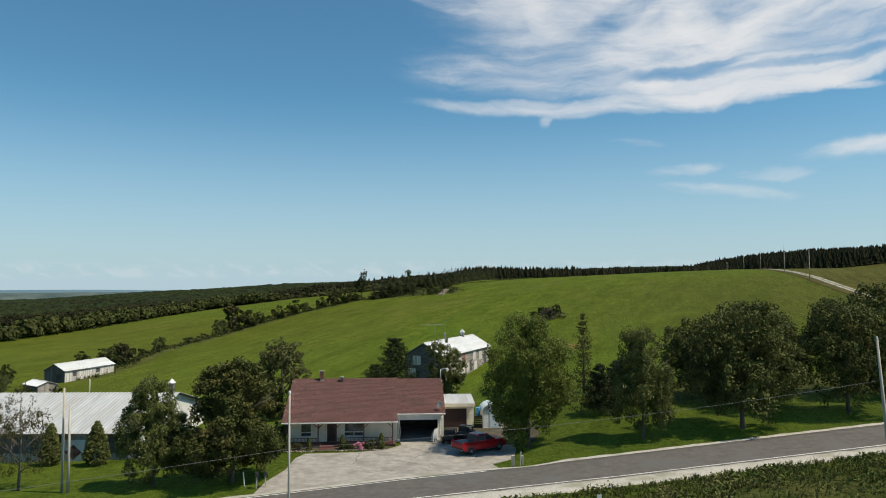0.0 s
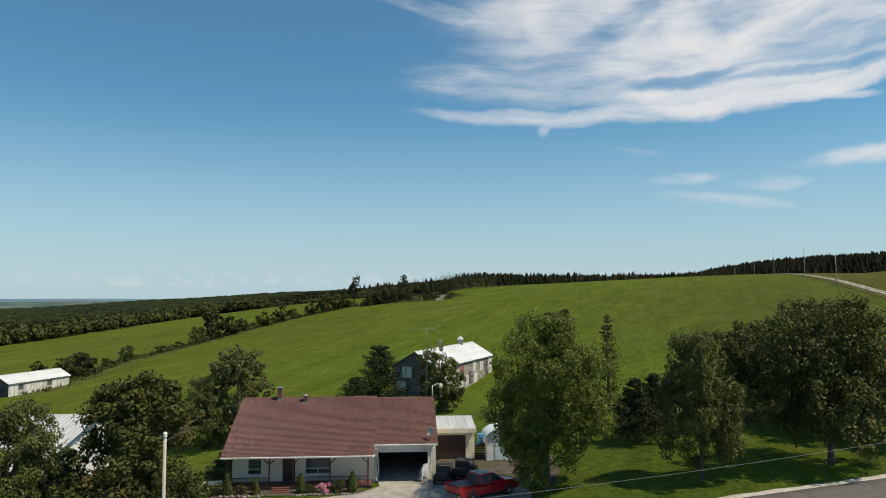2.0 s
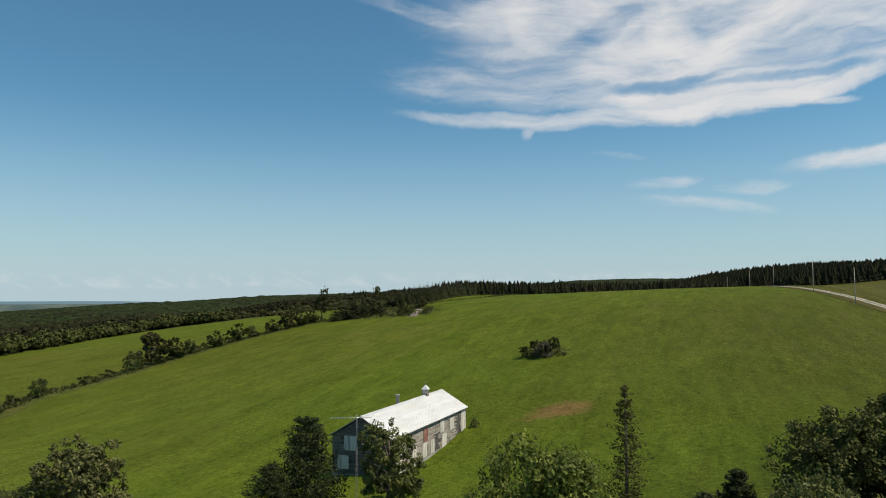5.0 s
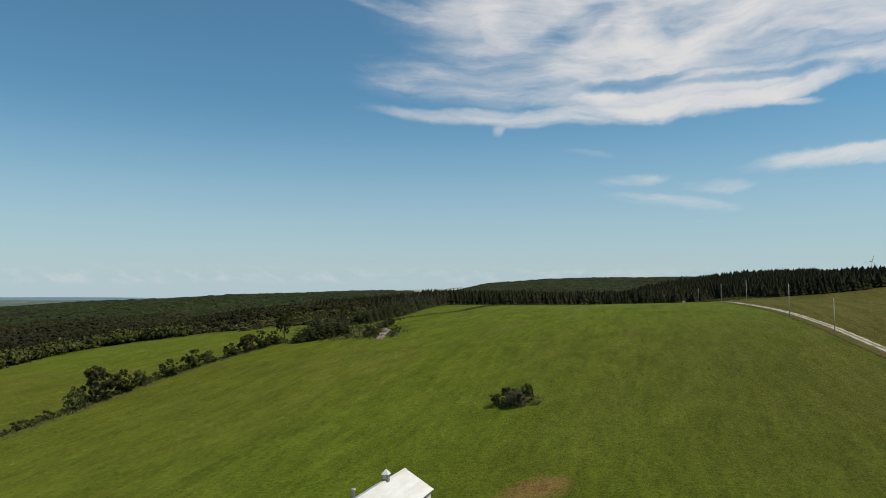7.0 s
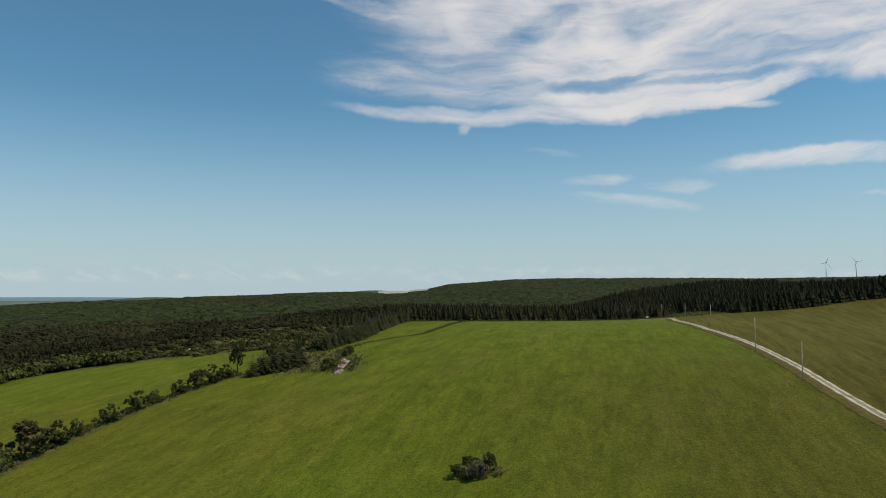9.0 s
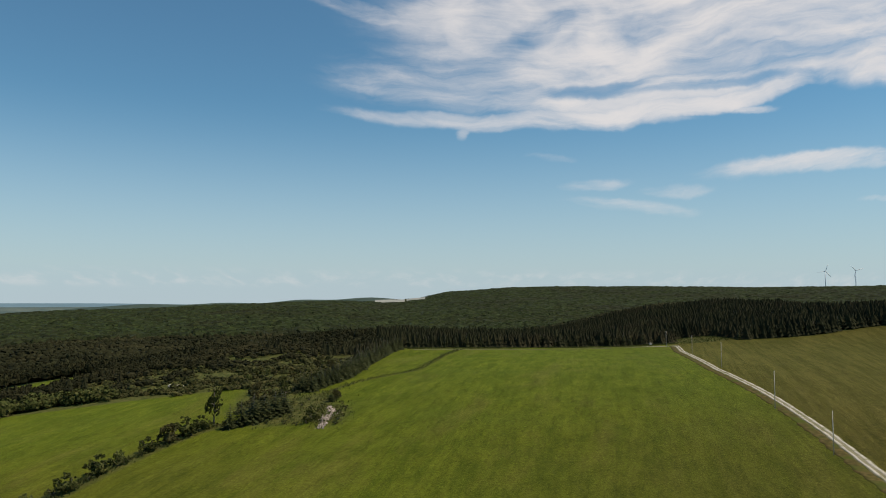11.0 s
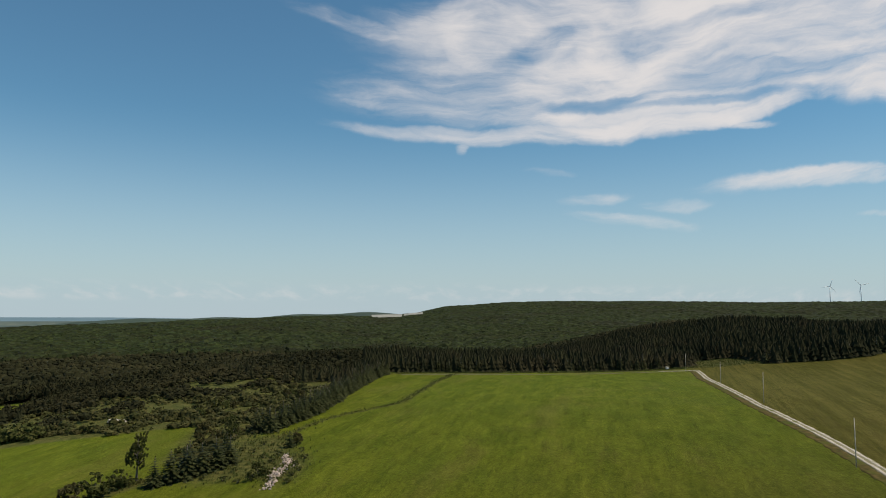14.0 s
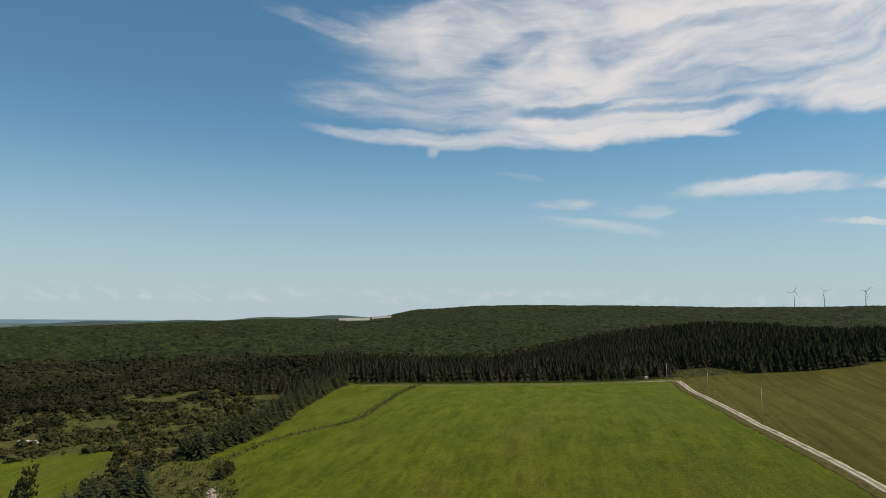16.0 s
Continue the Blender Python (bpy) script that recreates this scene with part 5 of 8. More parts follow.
    bmesh.ops.create_cone(bm, cap_ends=True, segments=4, radius1=0.68, radius2=0.05, depth=0.6, matrix=Matrix.Translation((0, 18.65, ridge + 1.1)) @ Matrix.Rotation(radians(45), 4, "Z"))
    part("cupola_roof", bm, STEEL_ROOF, cup)
    part("finial", tube(bmesh.new(), [(0, 18.65, ridge + 1.35), (0, 18.65, ridge + 1.85)], [0.025, 0.008], 6), GALV, cup)
    part("vent_stack", lathe(bmesh.new(), [(0.22, ridge - 0.2), (0.22, ridge + 1.0), (0.3, ridge + 1.0), (0.3, ridge + 1.15), (0.02, ridge + 1.2)], 10, Matrix.Translation((-0.3, 10.2, 0))), GALV, b, "grey metal vent stack")
    return b


build_barn()


def build_shed():
    m = Matrix.Translation((-86.5, 156.0, -3.45)) @ Matrix.Rotation(radians(-14), 4, "Z")
    b = thing("shed", m, "long low grey board shed with white steel roof in the field", "shed")
    w, L, eave, ridge = 2.7, 15.5, 2.5, 3.9
    gable = lambda s: eave + (ridge - eave) * (1 - abs(s - w) / w)
    planks("board", (-w, 0), (w, 0), -0.3, lambda s: gable(s) - 0.05, 0.3, 11, BOARD, b, "weathered gable boards, coloured darker for shade", holes=((3.2, 4.4, -0.3, 1.7),))
    planks("board", (w, 0), (w, L), -0.3, lambda s: eave - 0.1, 0.3, 12, WHITEWASH, b, "pale whitewashed side boards", holes=((2.2, 3.4, 1.0, 2.0), (9.5, 10.6, 1.0, 2.0)))
    planks("board", (-w, L), (-w, 0), -0.3, lambda s: eave - 0.1, 0.3, 13, BOARD, b)
    planks("board", (w, L), (-w, L), -0.3, lambda s: gable(s) - 0.05, 0.3, 14, BOARD, b)
    # dark solid again, in place of the shed's unlit inside
    bm = bmesh.new()
    prism(bm, [(-w + 0.05, -0.4), (w - 0.05, -0.4), (w - 0.05, eave - 0.12), (0, ridge - 0.15), (-w + 0.05, eave - 0.12)], 0.06, L - 0.06)
    part("shade_block", bm, SHADE_IN, b)
    for y in (4.2, 7.2, 12.2):
        bm = bmesh.new()
        tube(bm, [(w + 0.05, y, 0.1), (w + 0.05, y + 2.0, 2.2)], [0.05, 0.05], 4)
        part("brace", bm, BOARD, b)
    steel_roof(b, w, 0.25, ridge, eave, -0.3, L + 0.3)
    # low lean-to building nearer the yard
    m = Matrix.Translation((-79.5, 141.0, -3.7)) @ Matrix.Rotation(radians(55), 4, "Z")
    c = thing("outbuilding", m, "small low outbuilding with pale roof among bushes", "outbuilding")
    w, L, eave, ridge = 1.9, 6.0, 1.6, 2.3
    gable = lambda s: eave + (ridge - eave) * (1 - abs(s - w) / w)
    planks("board", (-w, 0), (w, 0), -0.3, lambda s: gable(s) - 0.05, 0.3, 21, OLD_WALL, c)
    planks("board", (w, 0), (w, L), -0.3, lambda s: eave - 0.1, 0.3, 22, OLD_WALL, c)
    planks("board", (-w, L), (-w, 0), -0.3, lambda s: eave - 0.1, 0.3, 23, BOARD, c)
    planks("board", (w, L), (-w, L), -0.3, lambda s: gable(s) - 0.05, 0.3, 24, BOARD, c)
    steel_roof(c, w, 0.25, ridge, eave, -0.2, L + 0.2)


build_shed()


def build_cow_barn():
    # long barn beside the yard, its ridge along the road
    x0, x1, yf, yb, g = -78.0, -33.4, 77.0, 98.0, -1.75
    b = thing("cow_barn", Matrix.Translation((0, 0, g)), "long farm barn with a broad white ribbed steel roof", "barn")
    mid, eave, ridge = (yf + yb) / 2, 3.25, 5.95
    t = 0.2
    bm = bmesh.new()
    box(bm, x0, -41.7, yf, yf + t, -0.5, eave)
    box(bm, -39.1, x1, yf, yf + t, -0.5, eave)
    box(bm, -41.7, -39.1, yf, yf + t, 2.35, eave)
    box(bm, x0, x1, yb - t, yb, -0.5, eave)
    part("wall", bm, CONCRETE, b, "grey lower barn wall")
    planks("board", (x0, yf), (-41.8, yf), 0.9, lambda s: eave, 0.25, 31, BOARD, b, "grey upright wall boards")
    planks("board", (-39.0, yf), (x1, yf), 0.9, lambda s: eave, 0.25, 32, BOARD, b)
    for x in (x0, x1 - t):
        bm = bmesh.new()
        prism(bm, [(yf, -0.5), (yb, -0.5), (yb, eave), (mid, ridge - 0.1), (yf, eave)], x, x + t)
        bmesh.ops.transform(bm, matrix=Matrix(((0, 1, 0, 0), (1, 0, 0, 0), (0, 0, 1, 0), (0, 0, 0, 1))), verts=bm.verts[:])
        bmesh.ops.recalc_face_normals(bm, faces=bm.faces[:])
        part("gable_wall", bm, TRIM, b, "white barn gable")
    for s, (ya, yb2) in enumerate(((yf - 0.5, mid), (yb + 0.5, mid))):
        za = eave - 0.12
        verts = []
        n = int((x1 - x0 + 1) / 0.45)
        for k in range(n + 1):
            x = x0 - 0.5 + (x1 - x0 + 1) * k / n
            for dx, dz in ((-0.06, 0), (-0.025, 0.05), (0.025, 0.05), (0.06, 0)):
                verts += [(x + dx, ya, za + dz), (x + dx, yb2, ridge + dz)]
        mm = len(verts) // 2
        roof = raw("roof", verts, [(2 * i, 2 * i + 1, 2 * i + 3, 2 * i + 2) for i in range(mm - 1)], DULL_STEEL, b, "white ribbed steel roof slope")
        bm = bmesh.new()
        prism(bm, [(ya, za - 0.01), (yb2, ridge - 0.01), (yb2, ridge - 0.14), (ya, za - 0.14)], x0 - 0.45, x1 + 0.45)
        bmesh.ops.transform(bm, matrix=Matrix(((0, 1, 0, 0), (1, 0, 0, 0), (0, 0, 1, 0), (0, 0, 0, 1))), verts=bm.verts[:])
        bmesh.ops.recalc_face_normals(bm, faces=bm.faces[:])
        part("roof_deck", bm, BOARD, roof)
    door = part("door", boxed(-41.7, -39.1, yf - 0.06, yf + 0.02, -0.2, 2.35, 0.01), TRIM, b, "white door with a dark red diamond")
    bm = bmesh.new()
    cx, cz, r = -40.4, 1.05, 0.82
    v = [bm.verts.new((cx + r * 1.15 * dx, yf - 0.075, cz + r * dz)) for dx, dz in ((1, 0), (0, 1), (-1, 0), (0, -1))]
    v2 = [bm.verts.new((p.co.x, yf - 0.055, p.co.z)) for p in v]
    bm.faces.new(v)
    for k in range(4):
        bm.faces.new((v[k], v[(k + 1) % 4], v2[(k + 1) % 4], v2[k]))
    bmesh.ops.recalc_face_normals(bm, faces=bm.faces[:])
    part("diamond", bm, OLD_RED, door, "dark red diamond panel")
    # small peaked vent house behind the ridge
    bm = bmesh.new()
    prism(bm, [(-36.75, 4.0), (-36.15, 4.0), (-36.15, 6.2), (-36.75, 6.2)], 93.9, 94.5)
    vent = part("roof_vent", bm, BOARD, b, "grey roof vent with a white peaked cap")
    part("vent_cap", lathe(bmesh.new(), [(0.62, 6.2), (0.6, 6.26), (0.2, 6.62), (0.04, 6.8)], 4, Matrix.Translation((-36.45, 94.2, 0)) @ Matrix.Rotation(radians(45), 4, "Z")), TRIM, vent)
    part("vent_pipe", tube(bmesh.new(), [(-46.1, 91.5, 4.6), (-46.1, 91.5, 7.1)], [0.07, 0.07], 8), YELLOW_POLE, b, "thin tan vent pipe")
    return b


build_cow_barn()


# ---- vehicles ----
def wheel(parent, x, y, r=0.39, w=0.26, name="wheel"):
    wh = new(name)
    wh.parent = parent
    wh.matrix_basis = Matrix.Translation((x, y, r)) @ Matrix.Rotation(radians(90), 4, "X")
    part("tyre", lathe(bmesh.new(), [(r * 0.62, -w / 2), (r * 0.9, -w / 2), (r, -w * 0.32), (r, w * 0.32), (r * 0.9, w / 2), (r * 0.62, w / 2)], 24), TYRE, wh)
    bm = lathe(bmesh.new(), [(r * 0.6, -w * 0.42), (r * 0.6, w * 0.42)], 20)
    for k in range(6):
        a = 2 * math.pi * k / 6
        for s in (-1, 1):
            tube(bm, [(0, 0, s * w * 0.44), (r * 0.58 * math.cos(a), r * 0.58 * math.sin(a), s * w * 0.45)], [0.05, 0.04], 4)
    part("rim", bm, GALV, wh)


def build_truck():
    c = Vector((3.75, 73.35, lz(3.75, 73.35) + 0.08))
    k = thing("pickup_truck", Matrix.Translation(c) @ Matrix.Rotation(radians(36), 4, "Z") @ Matrix.Diagonal((1.0, 1.0, 1.02, 1)), "red crew-cab pickup truck with black bed cover, parked on the driveway", "pickup truck")
    # x forward, y to the left, z up; wheelbase 3.7
    bm = bmesh.new()
    prism(bm, [(-2.92, 0.62), (-2.92, 1.12), (-2.85, 1.20), (-1.15, 1.22), (1.35, 1.20), (2.55, 1.12), (2.86, 1.0), (2.92, 0.62), (2.6, 0.45), (-2.6, 0.45)], -0.98, 0.98)
    bmesh.ops.bevel(bm, geom=[e for e in bm.edges if abs(e.verts[0].co.y - e.verts[1].co.y) > 1], offset=0.06, segments=3, affect="EDGES")
    bmesh.ops.bevel(bm, geom=[e for e in bm.edges if abs(abs(e.verts[0].co.y) - 0.98) < 0.01 and abs(abs(e.verts[1].co.y) - 0.98) < 0.01 and min(e.verts[0].co.z, e.verts[1].co.z) > 0.9], offset=0.07, segments=3, affect="EDGES")
    part("body", bm, RED_CAR, k, "glossy red truck body")
    bm = bmesh.new()
    lower = [(-1.12, -0.93, 1.19), (1.38, -0.93, 1.19), (1.38, 0.93, 1.19), (-1.12, 0.93, 1.19)]
    upper = [(-0.92, -0.74, 1.86), (0.42, -0.74, 1.86), (0.42, 0.74, 1.86), (-0.92, 0.74, 1.86)]
    a, b = [bm.verts.new(p) for p in lower], [bm.verts.new(p) for p in upper]
    for i in range(4):
        bm.faces.new((a[i], a[(i + 1) % 4], b[(i + 1) % 4], b[i]))
    bm.faces.new(b)
    bmesh.ops.recalc_face_normals(bm, faces=bm.faces[:])
    bmesh.ops.bevel(bm, geom=[e for e in bm.edges if max(e.verts[0].co.z, e.verts[1].co.z) > 1.5], offset=0.07, segments=3, affect="EDGES")
    cab = part("cab", bm, RED_CAR, k, "red crew cab")

    def pane(name, quad, push):
        bm = bmesh.new()
        q = [Vector(p) for p in quad]
        n = (q[1] - q[0]).cross(q[3] - q[0]).normalized() * push
        f, g = [bm.verts.new(p + n) for p in q], [bm.verts.new(p - n * 0.5) for p in q]
        bm.faces.new(f)
        for i in range(4):
            bm.faces.new((f[i], g[i], g[(i + 1) % 4], f[(i + 1) % 4]))
        part(name, bm, TINTED, cab, "dark tinted glass")

    for s in (1, -1):
        def side(x, z):
            f = (z - 1.19) / 0.67
            return (x, s * (0.93 - 0.19 * f), z)
        pane("side_window", [side(-0.98, 1.26), side(-0.05, 1.26), side(-0.05, 1.76), side(-0.82, 1.76)], 0.012 * -s)
        pane("side_window", [side(0.05, 1.26), side(1.10, 1.26), side(0.48, 1.76), side(0.05, 1.76)], 0.012 * -s)
    pane("windscreen", [(1.30, 0.8, 1.27), (1.30, -0.8, 1.27), (0.52, -0.68, 1.78), (0.52, 0.68, 1.78)], -0.02)
    pane("rear_window", [(-1.09, -0.78, 1.30), (-1.09, 0.78, 1.30), (-0.96, 0.66, 1.74), (-0.96, -0.66, 1.74)], -0.012)
    part("sunroof", boxed(-0.5, 0.25, -0.42, 0.42, 1.862, 1.872), TINTED, cab)
    part("bed_cover", boxed(-2.84, -1.16, -0.86, 0.86, 1.21, 1.25, 0.015), VINYL, k, "black soft bed cover")
    part("bumper", boxed(-3.04, -2.9, -0.90, 0.90, 0.5, 0.66, 0.03), DULL_IRON, k, "dull metal rear bumper")
    part("bumper", boxed(2.85, 3.0, -0.94, 0.94, 0.45, 0.72, 0.04), RED_CAR, k)
    part("tailgate", boxed(-2.95, -2.91, -0.72, 0.72, 0.75, 1.12, 0.01), RED_CAR, k)
    part("grille", boxed(2.88, 2.94, -0.6, 0.6, 0.72, 1.0, 0.02), BLACK, k)
    for s in (1, -1):
        part("tail_lamp", boxed(-2.95, -2.82, s * 0.86 - 0.09, s * 0.86 + 0.12 * (1 if s > 0 else 1) - 0.0, 0.8, 1.14, 0.02), TAIL, k, "red tail lamp")
        part("headlamp", boxed(2.78, 2.93, s * 0.78 - 0.14, s * 0.78 + 0.14, 0.78, 0.98, 0.03), LENS, k)
        part("mirror", boxed(0.95, 1.12, s * 1.08 - 0.12, s * 1.08 + 0.12, 1.22, 1.42, 0.03), RED_CAR, k)
        for x in (-1.85, 1.85):
            bm = bmesh.new()
            pts = [(x + 0.5 * math.cos(a), s * 0.97, 0.42 + 0.5 * math.sin(a)) for a in (math.pi * j / 10 for j in range(11))]
            tube(bm, pts, [0.05] * 11, 6)
            part("wheel_arch", bm, BLACK, k)
            wheel(k, x, s * 0.86)
        for x in (-0.02, 0.98):
            part("door_handle", boxed(x - 0.28, x - 0.1, s * 0.985 - 0.02, s * 0.985 + 0.02, 1.02, 1.06, 0.008), CHROME, k)
    part("chassis", boxed(-2.6, 2.6, -0.7, 0.7, 0.32, 0.5), BLACK, k)
    return k


def build_buggy(m, label, color):
    k = thing("utility_buggy", m, label, "utility vehicle")
    for x in (-0.95, 0.95):
        for s in (1, -1):
            wheel(k, x, s * 0.6, 0.32, 0.24)
    part("chassis", boxed(-1.3, 1.3, -0.55, 0.55, 0.35, 0.5, 0.03), BLACK, k)
    bm = bmesh.new()
    prism(bm, [(0.45, 0.5), (1.45, 0.5), (1.5, 0.75), (1.2, 0.98), (0.5, 1.05)], -0.6, 0.6)
    part("bonnet", bm, color, k)
    bm = boxed(-1.45, -0.45, -0.65, 0.65, 0.62, 0.7)
    for s in (-0.65, 0.61):
        box(bm, -1.45, -0.45, s, s + 0.04, 0.7, 0.95)
    box(bm, -1.45, -1.41, -0.61, 0.61, 0.7, 0.95)
    part("cargo_box", bm, BLACK, k)
    part("seat", box(boxed(-0.35, 0.25, -0.58, 0.58, 0.6, 0.78, 0.04), -0.42, -0.3, -0.58, 0.58, 0.75, 1.25, 0.04), VINYL, k)
    for s in (-0.6, 0.6):
        bm = tube(bmesh.new(), [(0.65, s, 0.95), (0.3, s, 1.78), (-0.45, s, 1.8), (-0.5, s, 0.65)], [0.03] * 4, 8)
        part("roll_bar", bm, BLACK, k)
    part("roof_panel", boxed(-0.45, 0.3, -0.62, 0.62, 1.8, 1.84, 0.02), color, k)
    part("rear_screen", boxed(-0.52, -0.49, -0.58, 0.58, 0.98, 1.76, 0.01), VINYL, k)
    part("front_rack", boxed(0.75, 1.3, -0.45, 0.45, 1.06, 1.12, 0.02), BLACK, k)
    part("load", boxed(-1.38, -0.6, -0.5, 0.5, 0.72, 1.2, 0.08), VINYL, k, "black covered load")
    ring = [(0.33 - 0.07 * math.sin(a), 0.3 + 0.17 * math.cos(a), 1.12 + 0.15 * math.sin(a)) for a in (2 * math.pi * j / 12 for j in range(13))]
    part("steering_wheel", tube(bmesh.new(), ring, [0.018] * 13, 6), BLACK, k)
    return k


build_truck()
for _x, _y, _turn, _s, _words in ((5.95, 1.5, 78, 1.0, "black open utility buggy beside the garage"), (7.75, 2.7, 66, 1.05, "black open utility buggy behind the red truck")):
    _p = at_house(_x, _y)
    build_buggy(Matrix.Translation((_p.x, _p.y, lz(_p.x, _p.y) + 0.08)) @ Matrix.Rotation(radians(_turn), 4, "Z") @ Matrix.Diagonal((_s, _s, 0.8 * _s, 1)), _words, BLACK)


# ---- yard things ----
def build_hut():
    x, y = 6.1, 85.2
    k = thing("garden_hut", Matrix.Translation((x, y, lz(x, y) + 0.07)) @ Matrix.Rotation(radians(4), 4, "Z"), "white garden hut with arched pale blue sheet roof", "hut")
    bm = bmesh.new()
    for a, b in (((-1.3, 0), (1.3, 0)), ((1.3, 0), (1.3, 2.6)), ((1.3, 2.6), (-1.3, 2.6)), ((-1.3, 2.6), (-1.3, 0))):
        clapboards(bm, a, b, 0, 1.95, 0.3, 0.02)
    box(bm, -1.29, 1.29, 0.01, 2.59, 0, 1.95)
    part("wall", bm, TRIM, k, "white ribbed hut wall")
    arc = [(1.5 * math.cos(a), 1.95 + 1.0 * math.sin(a)) for a in (math.pi * j / 12 for j in range(13))]
    inner = [(1.44 * math.cos(a), 1.95 + 0.94 * math.sin(a)) for a in (math.pi * j / 12 for j in range(12, -1, -1))]
    bm = bmesh.new()
    outer_v = [[bm.verts.new((x, y, z)) for x, z in arc] for y in (-0.25, 2.8)]
    inner_v = [[bm.verts.new((x, y, z)) for x, z in inner[::-1]] for y in (-0.25, 2.8)]
    for j in range(12):
        bm.faces.new((outer_v[0][j], outer_v[0][j + 1], outer_v[1][j + 1], outer_v[1][j])).smooth = True
        bm.faces.new((inner_v[0][j], inner_v[1][j], inner_v[1][j + 1], inner_v[0][j + 1])).smooth = True
        for e in (0, 1):
            bm.faces.new((outer_v[e][j], inner_v[e][j], inner_v[e][j + 1], outer_v[e][j + 1]))
    part("roof", bm, PALE_BLUE, k, "arched pale blue sheet roof")
    bm = bmesh.new()
    prism(bm, [p for p in inner], 0.02, 0.06)
    part("gable", bm, TRIM, k)
    part("door", boxed(-0.55, 0.6, -0.06, -0.02, 0.05, 1.85, 0.01), PALE_BLUE, k, "pale blue hut door")
    bar = lathe(bmesh.new(), [(0.28, 0.0), (0.3, 0.05), (0.29, 0.3), (0.31, 0.33), (0.29, 0.36), (0.29, 0.6), (0.31, 0.63), (0.29, 0.66), (0.29, 0.9), (0.3, 0.93), (0.26, 0.95)], 18)
    b = part("barrel", bar, BLUE, None)
    tagged(b, "blue plastic barrel on a crate beside the annex", "barrel")
    b.location = (4.25, 86.6, lz(4.25, 86.6) + 1.35)
    cr = thing("crate", Matrix.Translation((4.25, 86.6, lz(4.25, 86.6))), "tall dark slatted wooden crate under a barrel", "crate")
    for i in range(6):
        part("slat", boxed(-0.5, 0.5, -0.5, -0.47, 0.05 + i * 0.22, 0.2 + i * 0.22), DARKWOOD, cr)
        part("slat", boxed(-0.5, -0.47, -0.47, 0.5, 0.05 + i * 0.22, 0.2 + i * 0.22), DARKWOOD, cr)
        part("slat", boxed(0.47, 0.5, -0.47, 0.5, 0.05 + i * 0.22, 0.2 + i * 0.22), DARKWOOD, cr)
    part("top_board", boxed(-0.5, 0.5, -0.5, 0.5, 1.31, 1.35), DARKWOOD, cr)


build_hut()


def build_chair(m, label):
    k = thing("garden_chair", m, label, "chair", "garden chairs at the garage")
    part("seat", boxed(-0.25, 0.25, -0.25, 0.25, 0.40, 0.44, 0.015), TRIM, k)
    for i in range(4):
        part("back_slat", boxed(-0.24 + 0.125 * i, -0.15 + 0.125 * i, 0.25, 0.28, 0.44, 0.9, 0.008), TRIM, k)
    part("back_rail", boxed(-0.25, 0.25, 0.25, 0.28, 0.88, 0.95, 0.01), TRIM, k)
    for s in (-0.23, 0.23):
        for y in (-0.22, 0.24):
            part("leg", boxed(s - 0.025, s + 0.025, y - 0.025, y + 0.025, 0, 0.42), TRIM, k)
        part("armrest", boxed(s - 0.03, s + 0.03, -0.24, 0.26, 0.62, 0.65, 0.01), TRIM, k)
    return k


_p = at_house(4.2, 2.1)
_q = Vector((_p.x, _p.y - 0.4, lz(_p.x, _p.y - 0.4) + 0.08))
_stack = build_chair(Matrix.Translation(_q) @ Matrix.Rotation(radians(200), 4, "Z"), "white plastic garden chair stacked in the garage mouth")
for _k in range(1, 5):
    copy_thing(_stack, Matrix.Translation(_q + Vector((0.02 * _k, 0.03 * _k, 0.13 * _k))) @ Matrix.Rotation(radians(200 + 3 * _k), 4, "Z"))


def build_bench():
    x, y = -18.1, 75.3
    k = thing("lawn_swing_bench", Matrix.Translation((x, y, lz(x, y))) @ Matrix.Rotation(radians(15), 4, "Z"), "low white slatted bench on the lawn", "bench")
    for i in range(4):
        part("seat_slat", boxed(-0.9, 0.9, -0.25 + 0.13 * i, -0.15 + 0.13 * i, 0.40, 0.44), TRIM, k)
    for i in range(3):
        part("back_slat", boxed(-0.9, 0.9, 0.28, 0.31, 0.55 + 0.13 * i, 0.65 + 0.13 * i), TRIM, k)
    for s in (-0.8, 0.8):
        part("leg", boxed(s - 0.04, s + 0.04, -0.24, -0.16, 0, 0.42), TRIM, k)
        part("leg", boxed(s - 0.04, s + 0.04, 0.22, 0.30, 0, 0.95), TRIM, k)


build_bench()


